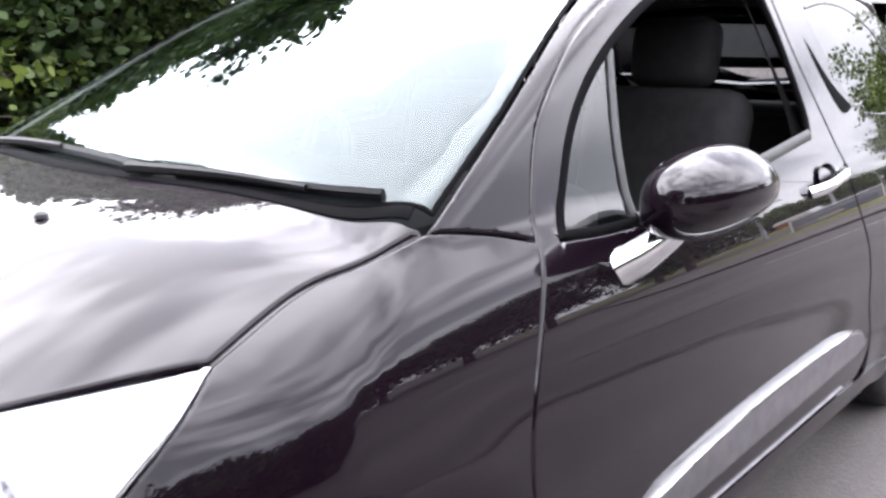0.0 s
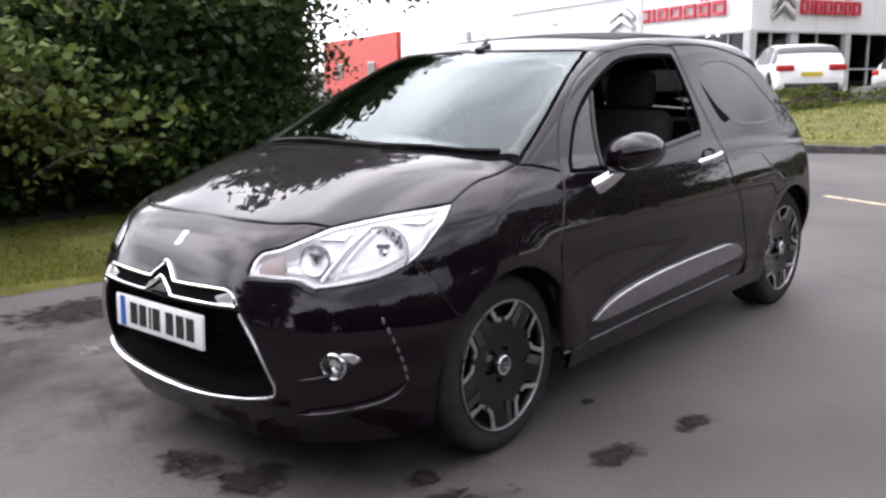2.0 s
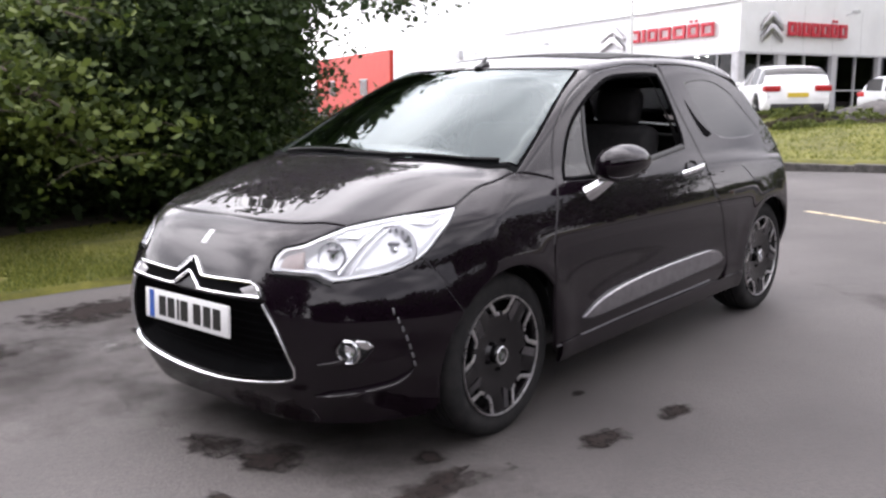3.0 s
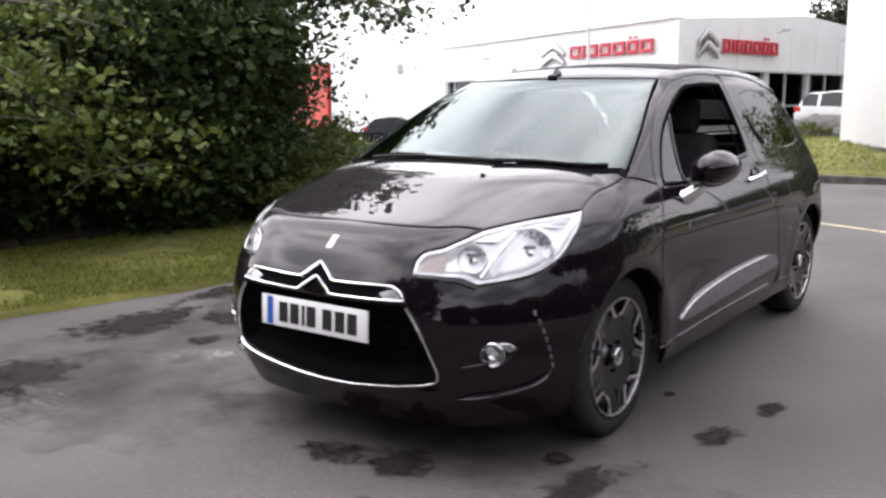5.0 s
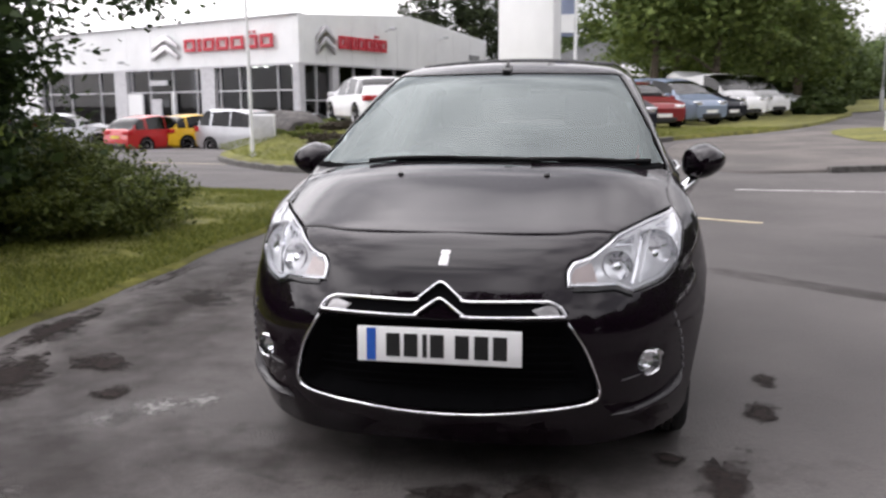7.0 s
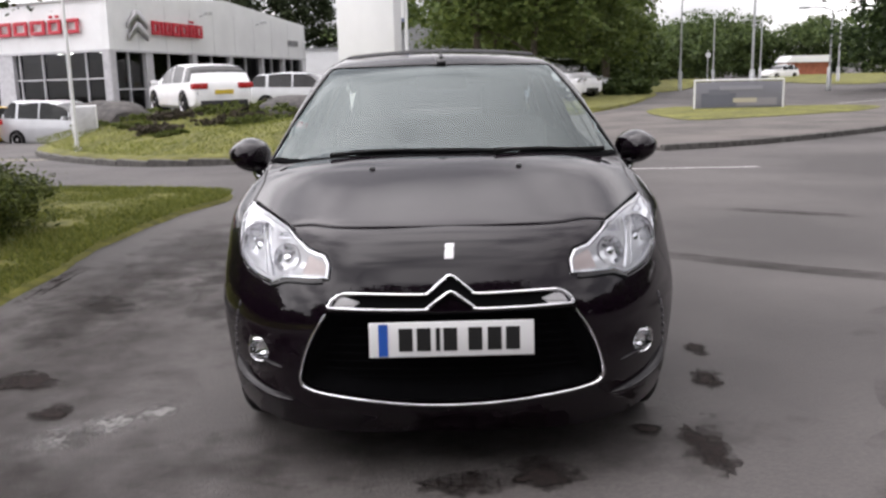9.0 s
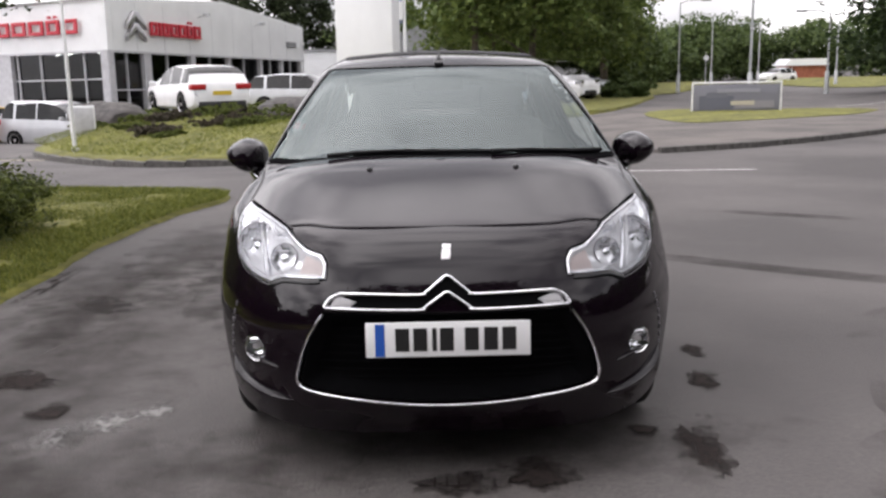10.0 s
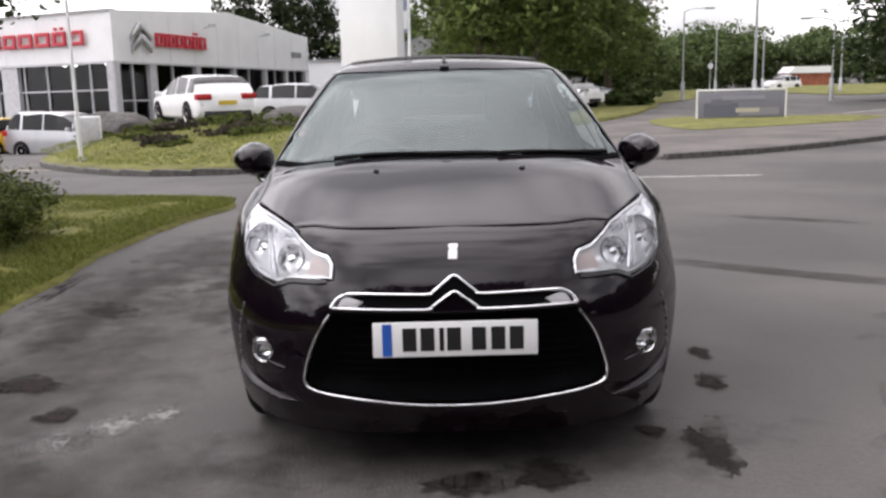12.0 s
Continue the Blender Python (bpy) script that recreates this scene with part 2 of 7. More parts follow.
CLADDING = material("white_metal_cladding", (0.80, 0.80, 0.81), 0.5)
varied(CLADDING, ((0.70, 0.71, 0.715), (0.78, 0.79, 0.795)), 0.6, bump=0.05, bump_scale=4.0)
REDWALL = material("red_cladding", (0.50, 0.030, 0.014), 0.55)
varied(REDWALL, ((0.44, 0.026, 0.012), (0.54, 0.034, 0.016)), 0.8)
REDSIGN = material("red_sign_letters", (0.46, 0.018, 0.035), 0.45)
SHOWGLASS = glazing("showroom_glass", (0.22, 0.23, 0.24), 1.25)
GREYFRAME = material("pale_grey_frame", (0.48, 0.48, 0.50), 0.45)
varied(GREYFRAME, ((0.42, 0.42, 0.44), (0.54, 0.54, 0.56)), 5.0)
# the dimness of unlit rooms is painted into this dark colour
INDOORSHADE = material("painted_indoor_shade", (0.05, 0.05, 0.055), 0.8)
varied(INDOORSHADE, ((0.035, 0.035, 0.04), (0.075, 0.075, 0.08)), 1.5)
STEEL = material("galvanised_steel", (0.48, 0.49, 0.50), 0.5, 0.6)
varied(STEEL, ((0.40, 0.41, 0.42), (0.56, 0.57, 0.58)), 8.0)
ROCK = material("dark_rock", (0.07, 0.065, 0.065), 0.9)
varied(ROCK, ((0.045, 0.042, 0.042), (0.115, 0.105, 0.10)), 5.0, bump=0.8, bump_scale=14.0)
BRICK = material("red_brick", (0.28, 0.09, 0.05), 0.85)
varied(BRICK, ((0.22, 0.07, 0.04), (0.34, 0.12, 0.07)), 3.0)
SHEDROOF = material("grey_shed_roof", (0.22, 0.225, 0.23), 0.6)
varied(SHEDROOF, ((0.18, 0.185, 0.19), (0.27, 0.275, 0.28)), 1.2)
LAMPGLOW = material("lit_downlight", (1, 1, 1), 0.5, 0.0, Emission_Color=(1.0, 0.95, 0.85, 1), Emission_Strength=60.0)

# ---- mesh tools ----
def mesh_of(name, verts, faces, mat, smooth=True, normals=None):
    me = bpy.data.meshes.new(name)
    me.from_pydata([tuple(map(float, v)) for v in verts], [], [tuple(map(int, f)) for f in faces])
    for m in (mat if isinstance(mat, (list, tuple)) else [mat]):
        me.materials.append(m)
    if smooth:
        me.polygons.foreach_set("use_smooth", [True] * len(me.polygons))
    me.update()
    if normals is not None:
        me.normals_split_custom_set_from_vertices([tuple(map(float, n)) for n in normals])
    return me


def thing(name, label, category, m=None, group="", kind=""):
    ob = new(name)
    ob.empty_display_size = 0.2
    if m is not None:
        ob.matrix_basis = m
    return tagged(ob, label, category, group, kind)


def part(name, bm, mat, parent, label="", m=None, smooth=True):
    """Links a bmesh or a mesh as one object under a thing or under a part."""
    if isinstance(bm, bmesh.types.BMesh):
        me = bpy.data.meshes.new(name)
        bm.normal_update()
        bm.to_mesh(me)
        bm.free()
        for k in (mat if isinstance(mat, (list, tuple)) else [mat]):
            me.materials.append(k)
        if smooth:
            me.polygons.foreach_set("use_smooth", [True] * len(me.polygons))
            me.set_sharp_from_angle(angle=radians(38))
    else:
        me = bm
    ob = new(name, me)
    ob.parent = parent
    if m is not None:
        ob.matrix_basis = m
    if label:
        ob["label"] = label
    return ob


def box(size, at=(0, 0, 0), bevel=0.0, bm=None, segments=2):
    bm = bm or bmesh.new()
    r = bmesh.ops.create_cube(bm, size=1.0, matrix=Matrix.Translation(at) @ Matrix.Diagonal((*size, 1)))
    if bevel:
        edges = list({e for v in r["verts"] for e in v.link_edges})
        bmesh.ops.bevel(bm, geom=edges, offset=bevel, segments=segments, profile=0.5, affect="EDGES")
    return bm


def lathe(profile, axis="x", steps=48, bm=None, closed=False):
    """Turns (along, radius) stops about an axis through the origin."""
    bm = bm or bmesh.new()
    rings = []
    for s in range(steps):
        a = 2 * math.pi * s / steps
        ring = []
        for u, r in profile:
            c, d = r * math.cos(a), r * math.sin(a)
            ring.append(bm.verts.new((u, c, d) if axis == "x" else (c, u, d) if axis == "y" else (c, d, u)))
        rings.append(ring)
    n = len(profile)
    for s in range(steps):
        a, b = rings[s], rings[(s + 1) % steps]
        for i in range(n if closed else n - 1):
            j = (i + 1) % n
            bm.faces.new((a[i], a[j], b[j], b[i]))
    bmesh.ops.recalc_face_normals(bm, faces=bm.faces)
    return bm


def spline(points, per=6, closed=False):
    """Smooth points through points."""
    p = [Vector(q) for q in points]
    out = []
    n = len(p)
    for i in range(n if closed else n - 1):
        a, b, c, d = (p[(i + k) % n] if closed else p[min(max(i + k, 0), n - 1)] for k in (-1, 0, 1, 2))
        for s in range(per):
            t = s / per
            out.append(0.5 * (2 * b + (c - a) * t + (2 * a - 5 * b + 4 * c - d) * t * t + (3 * b - 3 * c + d - a) * t**3))
    return out if closed else out + [p[-1]]


def sweep(path, radii, sides=8, bm=None, flat=1.0, up=None, closed=False):
    """A tube along points; radii one or one a point; flat squeezes it across the up direction."""
    bm = bm or bmesh.new()
    path = [Vector(q) for q in path]
    n = len(path)
    rs = [radii] * n if isinstance(radii, (int, float)) else list(radii)
    rings = []
    side = None
    for i, q in enumerate(path):
        a, b = (path[i - 1], path[(i + 1) % n]) if closed else (path[max(i - 1, 0)], path[min(i + 1, n - 1)])
        d = (b - a).normalized()
        ref = Vector(up) if up else (side if side and abs(side.dot(d)) < 0.95 else Vector((0.3, 0.5, 0.81)))
        e = (ref - d * ref.dot(d)).normalized()
        f = d.cross(e)
        side = e
        rings.append([bm.verts.new(q + e * rs[i] * flat * math.cos(2 * math.pi * k / sides) + f * rs[i] * math.sin(2 * math.pi * k / sides)) for k in range(sides)])
    for i in range(n if closed else n - 1):
        a, b = rings[i], rings[(i + 1) % n]
        for k in range(sides):
            bm.faces.new((a[k], a[(k + 1) % sides], b[(k + 1) % sides], b[k]))
    if not closed:
        bm.faces.new(list(reversed(rings[0])))
        bm.faces.new(rings[-1])
    bmesh.ops.recalc_face_normals(bm, faces=bm.faces)
    return bm


def prism(outline, depth, bm=None, bevel=0.0):
    """A flat outline in x and z, standing from y = 0 back to y = depth."""
    bm = bm or bmesh.new()
    a = [bm.verts.new((x, 0, z)) for x, z in outline]
    b = [bm.verts.new((x, depth, z)) for x, z in outline]
    faces = [bm.faces.new(a), bm.faces.new(list(reversed(b)))]
    for i in range(len(a)):
        faces.append(bm.faces.new((a[i], b[i], b[(i + 1) % len(a)], a[(i + 1) % len(a)])))
    bmesh.ops.recalc_face_normals(bm, faces=faces)
    if bevel:
        bmesh.ops.bevel(bm, geom=list({e for f in faces for e in f.edges}), offset=bevel, segments=2, profile=0.5, affect="EDGES")
    return bm


def within(points, poly):
    """Which points lie inside an outline."""
    p, q = np.asarray(points, float), np.asarray(poly, float)
    r = np.roll(q, 1, 0)
    x, y = p[:, :1], p[:, 1:]
    cross = (q[:, 1] > y) != (r[:, 1] > y)
    slope = (r[:, 0] - q[:, 0]) / np.where(r[:, 1] == q[:, 1], 1e-12, r[:, 1] - q[:, 1])
    return (np.sum(cross & (x < slope * (y - q[:, 1]) + q[:, 0]), 1) % 2) == 1


def clearance(points, border):
    """Distance of points from the stops of an outline."""
    p, q = np.asarray(points, float), np.asarray(border, float)
    return np.min(np.hypot(p[:, :1] - q[:, 0], p[:, 1:] - q[:, 1]), 1) if len(p) else np.zeros(0)

# ---- the hatchback's body surface: an implicit form, zero on the skin, metres; front axle at y = 0 ----
def along(v, stops):
    """Smooth curve through (place, value) stops."""
    xs = np.array([s[0] for s in stops], float)
    ys = np.array([s[1] for s in stops], float)
    h = np.diff(xs)
    d = np.diff(ys) / h
    m = np.empty_like(ys)
    m[1:-1] = (d[:-1] * h[1:] + d[1:] * h[:-1]) / (h[1:] + h[:-1])
    m[0], m[-1] = d[0], d[-1]
    v = np.clip(v, xs[0] - 0.4, xs[-1] + 0.4)
    i = np.clip(np.searchsorted(xs, v) - 1, 0, len(h) - 1)
    t = (v - xs[i]) / h[i]
    out = t < 0
    over = t > 1
    a = np.clip(t, 0, 1)
    r = ((2 * a**3 - 3 * a**2 + 1) * ys[i] + (a**3 - 2 * a**2 + a) * h[i] * m[i]
         + (3 * a**2 - 2 * a**3) * ys[i + 1] + (a**3 - a**2) * h[i] * m[i + 1])
    return r + np.where(out, (v - xs[0]) * m[0], 0) + np.where(over, (v - xs[-1]) * m[-1], 0)


NOSE = [(0.14, -0.70), (0.25, -0.765), (0.36, -0.80), (0.50, -0.815), (0.60, -0.806), (0.70, -0.762), (0.77, -0.712), (0.84, -0.62), (0.88, -0.50)]
DECK = [(-0.80, 0.80), (-0.62, 0.842), (-0.45, 0.897), (-0.145, 0.982), (0.06, 1.015), (0.30, 1.03), (2.6, 1.0), (3.2, 0.95)]
FLANK = [(0.12, 0.785), (0.22, 0.826), (0.35, 0.850), (0.46, 0.853), (0.60, 0.858), (0.72, 0.852), (0.84, 0.826), (0.93, 0.795), (1.05, 0.735)]
ROOF = [(0.60, 1.33), (0.90, 1.397), (1.2, 1.434), (1.6, 1.455), (2.0, 1.447), (2.5, 1.405), (2.95, 1.33)]
TAIL = [(0.20, 3.00), (0.45, 3.08), (0.70, 3.06), (0.95, 2.95), (1.15, 2.74), (1.35, 2.52)]


def softmax2(a, b, k):
    h = np.maximum(k - np.abs(a - b), 0) / k
    return np.maximum(a, b) + h * h * k * 0.25


def skin(x, y, z):
    """Below zero inside the bodywork."""
    x = np.abs(x)
    front = along(z, NOSE) + (1.05 + 0.15 * np.clip((z - 0.52) / 0.16, 0, 1)) * x**4.0 - y
    rear = y - along(z, TAIL) + 0.62 * x**4
    taper = 0.035 * np.clip((y - 1.9) / 1.2, 0, 2)**2
    arch = 0.008 * (np.exp(-((np.hypot(y, z - 0.30) - 0.36) / 0.065)**2) + np.exp(-((np.hypot(y - 2.464, z - 0.30) - 0.36) / 0.065)**2))
    hollow = 0.010 * np.exp(-((z - 0.50) / 0.10)**2) * np.clip(1 - ((y - 1.2) / 0.8)**4, 0, 1)
    side = x - along(z, FLANK) + taper - arch + hollow
    top = z - along(y, DECK) + 0.078 * (x / 0.737)**4
    lower = softmax2(softmax2(front, rear, 0.05), softmax2(side, top, 0.055), 0.05)
    glass = 0.08 + (z - 1.0) * 2.06 + 0.2 * x**2 - y
    wall = x - 0.772 + (z - 0.97) * 0.46 + 0.030 * ((y - 1.5) / 1.3)**2
    lid = z - along(y, ROOF) + 0.11 * x**2
    cabin = softmax2(softmax2(glass * 0.42, rear, 0.03), softmax2(wall, lid, 0.09), 0.05)
    cabin = np.maximum(cabin, 0.90 - z)
    h = np.maximum(0.014 - np.abs(lower - cabin), 0) / 0.014
    return np.minimum(lower, cabin) - h * h * 0.014 * 0.25


def cast(how, a, b):
    """Points and normals where the rays of a projection meet the skin. top: a = x, b = y; side: a = y, b = z (left flank); slant: a = y, b = rise across
    a ray that comes down at 45 degrees;
    round: a = bearing from straight ahead in degrees, b = z, about an upright axis at y = 0.4; back: a = x, b = z."""
    a, b = np.asarray(a, float), np.asarray(b, float)
    o = np.zeros((len(a), 3))
    d = np.zeros((len(a), 3))
    if how == "top":
        o[:, 0], o[:, 1], o[:, 2], d[:, 2], reach = a, b, 1.7, -1, 1.6
    elif how == "side":
        o[:, 0], o[:, 1], o[:, 2], d[:, 0], reach = 1.1, a, b, -1, 1.1
    elif how == "slant":
        k = math.sqrt(0.5)
        o[:, 0], o[:, 1], o[:, 2] = (1.5 - b) * k, a, (1.5 + b) * k
        d[:, 0], d[:, 2], reach = -k, -k, 1.4
    elif how == "back":
        o[:, 0], o[:, 1], o[:, 2], d[:, 1], reach = a, 3.6, b, -1, 1.5
    else:
        r = np.radians(a)
        d[:, 0], d[:, 1], reach = -np.sin(r), np.cos(r), 1.5
        o[:, 0], o[:, 1], o[:, 2] = 1.5 * np.sin(r), 0.4 - 1.5 * np.cos(r), b
    grid = np.linspace(0, reach, 61)[1:]
    q = o[:, None, :] + d[:, None, :] * grid[None, :, None]
    f = skin(q[..., 0].ravel(), q[..., 1].ravel(), q[..., 2].ravel()).reshape(len(a), -1) < 0
    k = np.where(f.any(1), f.argmax(1), len(grid) - 1)
    hi = grid[k]
    lo = hi - grid[0]
    for _ in range(18):
        mid = (lo + hi) / 2
        p = o + d * mid[:, None]
        f = skin(p[:, 0], p[:, 1], p[:, 2])
        lo, hi = np.where(f > 0, mid, lo), np.where(f > 0, hi, mid)
    p = o + d * ((lo + hi) / 2)[:, None]
    e = 1e-3
    n = np.stack([skin(*(p + e * np.eye(3)[i]).T) - skin(*(p - e * np.eye(3)[i]).T) for i in range(3)], 1)
    return p, n / np.maximum(np.linalg.norm(n, axis=1), 1e-9)[:, None]

# ---- body panels: outlines laid on the skin, with turned-in edges and open shut lines ----
HOW = {"r": "round", "t": "top", "s": "side", "b": "back"}


def to_flat(how, p):
    x, y, z = p
    if how == "top":
        return (x, y)
    if how == "side":
        return (y, z)
    if how == "slant":
        return (y, (z - x) * math.sqrt(0.5))
    if how == "back":
        return (x, z)
    return (math.atan2(x, 0.4 - y) * 0.95, z)


def on_skin(how, flat):
    u, v = np.array([f[0] for f in flat]), np.array([f[1] for f in flat])
    return cast(how, np.degrees(u / 0.95) if how == "round" else u, v)


def laid(how, specs, closed=True, step=0.014):
    """Flat outline of a panel through stops; a stop with a fourth entry is a corner."""
    pts = [None] * len(specs)
    for key in HOW:
        mine = [i for i, s in enumerate(specs) if s[0] == key]
        if mine:
            p, _ = cast(HOW[key], [specs[i][1] for i in mine], [specs[i][2] for i in mine])
            for i, q in zip(mine, p):
                pts[i] = (to_flat(how, q), len(specs[i]) > 3)
    n = len(pts)
    out = []
    for i in range(n if closed else n - 1):
        b, c = pts[i], pts[(i + 1) % n]
        a, d = pts[(i - 1) % n] if closed or i else b, pts[(i + 2) % n] if closed or i + 2 < n else c
        a = b if b[1] else a
        d = c if c[1] else d
        (ax, ay), (bx, by), (cx, cy), (dx, dy) = a[0], b[0], c[0], d[0]
        if b[1]:
            ax, ay = 2 * bx - cx, 2 * by - cy
        if c[1]:
            dx, dy = 2 * cx - bx, 2 * cy - by
        k = max(1, round(math.hypot(cx - bx, cy - by) / step))
        for j in range(k):
            t = j / k
            out.append(tuple(0.5 * (2 * q + (r - p) * t + (2 * p - 5 * q + 4 * r - w) * t * t + (3 * q - 3 * r + w - p) * t**3)
                             for p, q, r, w in ((ax, bx, cx, dx), (ay, by, cy, dy))))
    if not closed:
        out.append(pts[-1][0])
    return out


def area(poly):
    return 0.5 * sum(poly[i - 1][0] * poly[i][1] - poly[i][0] * poly[i - 1][1] for i in range(len(poly)))


def inset(poly, by):
    """The outline moved inwards (outwards where by is below 0)."""
    sign = 1 if area(poly) > 0 else -1
    out = []
    n = len(poly)
    for i in range(n):
        (ax, ay), (bx, by_), (cx, cy) = poly[i - 1], poly[i], poly[(i + 1) % n]
        tx, ty = cx - ax, cy - ay
        l = math.hypot(tx, ty) or 1
        out.append((bx - sign * ty / l * by, by_ + sign * tx / l * by))
    return out


def both(half):
    """A whole outline from its half with u >= 0, which begins and ends on the middle line."""
    return half + [(-u, v) for u, v in reversed(half) if u > 1e-4]


def panel(name, how, outline, mat, parent, holes=(), step=0.035, gap=0.0017, lip=0.014, out=0.0, sink=0.0, mirror=False, label="", flat_edge=False):
    """A panel of sheet over the skin. holes: flat outlines left open. out: height over the skin. sink: depth of the middle below it."""
    ring = inset(outline, gap)
    rings = [ring] + [inset(h, -gap) for h in holes]
    fine = [ring if flat_edge else inset(ring, 0.005)] + [h if flat_edge else inset(h, -0.005) for h in rings[1:]]
    pts, edges, role = [], [], []
    for k, loop in enumerate(rings):
        base = len(pts)
        pts += loop
        edges += [(base + i, base + (i + 1) % len(loop)) for i in range(len(loop))]
        role += [("edge", k, i) for i in range(len(loop))]
    if not flat_edge:
        for k, loop in enumerate(fine):
            ok = within(loop, rings[0])
            for h in rings[1:]:
                ok &= ~within(loop, h)
            for i, q in enumerate(loop):
                if ok[i]:
                    pts.append(q)
                    role.append(("in", k, i))
    us, vs = [q[0] for q in ring], [q[1] for q in ring]
    border = np.array([q for l in rings for q in l])
    grid = np.array([((iu + 0.5 * (iv % 2)) * step, iv * step) for iu in range(int(min(us) / step) - 1, int(max(us) / step) + 2)
                     for iv in range(int(min(vs) / step) - 1, int(max(vs) / step) + 2)])
    ok = within(grid, ring)
    for h in rings[1:]:
        ok &= ~within(grid, h)
    grid = grid[ok]
    for q in grid[clearance(grid, border) > step * 0.45]:
        pts.append((float(q[0]), float(q[1])))
        role.append(("in", -1, 0))
    v2, _, tris, ov, _, _ = delaunay_2d_cdt([Vector(q) for q in pts], edges, [], 0, 1e-6)
    flat = [tuple(v) for v in v2]
    role2 = [role[o[0]] if o else ("in", -1, 0) for o in ov]
    arr = np.array(flat)
    mid = np.array([(arr[t[0]] + arr[t[1]] + arr[t[2]]) / 3 for t in tris])
    ok = within(mid, ring)
    for h in rings[1:]:
        ok &= ~within(mid, h)
    faces = [list(t) for t, k in zip(tris, ok) if k]
    p, n = on_skin(how, flat)
    dist = clearance(arr, border)
    lift = np.full(len(p), out)
    edge = np.array([r[0] == "edge" for r in role2])
    if not flat_edge:
        lift[edge] -= 0.003
    if sink:
        s = np.clip(dist / 0.035, 0, 1)
        lift -= sink * s * s * (3 - 2 * s)
    v = p + n * lift[:, None]
    # all faces outwards
    if faces:
        a, b, c = faces[0]
        if np.dot(np.cross(v[b] - v[a], v[c] - v[a]), n[a]) < 0:
            faces = [[f[0], f[2], f[1]] for f in faces]
    nv = n.copy()
    verts, norms = list(v), list(nv)
    # turned-in edge
    seen = {}
    for f in faces:
        for i in range(3):
            e = (f[i], f[(i + 1) % 3])
            seen[e] = seen.get(e, 0) + 1
    if lip:
        low = {}
        for (a, b) in [e for e in seen if (e[1], e[0]) not in seen]:
            for q in (a, b):
                if q not in low:
                    low[q] = len(verts)
                    verts.append(v[q] - n[q] * lip)
                    norms.append(n[q])
            faces.append([b, a, low[a], low[b]])
            o = np.cross(v[b] - v[a], n[a])
            o /= max(np.linalg.norm(o), 1e-9)
            for q in (a, b):
                w = norms[q] + 0.5 * o
                norms[q] = w / np.linalg.norm(w)
                norms[low[q]] = o
    nets = []
    me = mesh_of(name, verts, faces, mat, normals=None if sink else norms)
    nets.append(part(name, me, mat, parent, label))
    if mirror:
        w = [(-q[0], q[1], q[2]) for q in verts]
        me = mesh_of(name, w, [list(reversed(f)) for f in faces], mat, normals=None if sink else [(-q[0], q[1], q[2]) for q in norms])
        nets.append(part(name, me, mat, parent, label))
    return nets


def skin_line(specs, out=0.004, how="round", closed=False, step=0.012, flip=False):
    """Points along the skin, and its normals there."""
    p, n = on_skin(how, laid(how, specs, closed, step))
    q = p + n * out
    if flip:
        q[:, 0] *= -1
        n = n * np.array([-1, 1, 1])
    return [Vector(v) for v in q], [Vector(v) for v in n]


def strip(name, specs, width, height, mat, parent, how="round", out=0.0, closed=False, flip=False, taper=False, label="", flat=None):
    """A moulded strip along the skin, width across and height proud of it, with a rounded section."""
    if flat is not None:
        p, n = on_skin(how, flat)
        q = [Vector(v) for v in p + n * out]
        ns = [Vector(v) for v in n]
        if flip:
            q = [Vector((-v.x, v.y, v.z)) for v in q]
            ns = [Vector((-v.x, v.y, v.z)) for v in ns]
    else:
        q, ns = skin_line(specs, out, how, closed, flip=flip)
    bm = bmesh.new()
    rings = []
    k = len(q)
    for i in range(k):
        a, b = (q[i - 1], q[(i + 1) % k]) if closed else (q[max(i - 1, 0)], q[min(i + 1, k - 1)])
        d = (b - a).normalized()
        s = d.cross(ns[i]).normalized()
        f = 1.0
        if taper:
            f = max(0.15, min(1.0, 6 * i / k, 6 * (k - 1 - i) / k))
        w, h = width * 0.5 * f, height * f
        rings.append([bm.verts.new(q[i] + s * (w * cx) + ns[i] * (h * cz)) for cx, cz in ((-1, -0.6), (-1, 0.45), (-0.6, 0.9), (0, 1.0), (0.6, 0.9), (1, 0.45), (1, -0.6))])
    m = len(rings[0])
    for i in range(k if closed else k - 1):
        a, b = rings[i], rings[(i + 1) % k]
        for j in range(m - 1):
            bm.faces.new((a[j], a[j + 1], b[j + 1], b[j]))
    if not closed:
        bm.faces.new(rings[0])
        bm.faces.new(list(reversed(rings[-1])))
    bmesh.ops.recalc_face_normals(bm, faces=bm.faces)
    return part(name, bm, mat, parent, label)

# ---- ground ----
def land(x, y):
    """Height of the ground: level under the parked car, falling away towards the showroom."""
    t = min(max((-x + 1.0) / 8.0, 0.0), 1.0)
    t = t * t * (3 - 2 * t)
    far = max(0.0, y - 4.0)
    return -0.013 - (0.006 + 0.036 * t) * far * far / (far + 4.0) * min(1.0, 60.0 / (far + 1e-6) if far > 60 else 1.0)


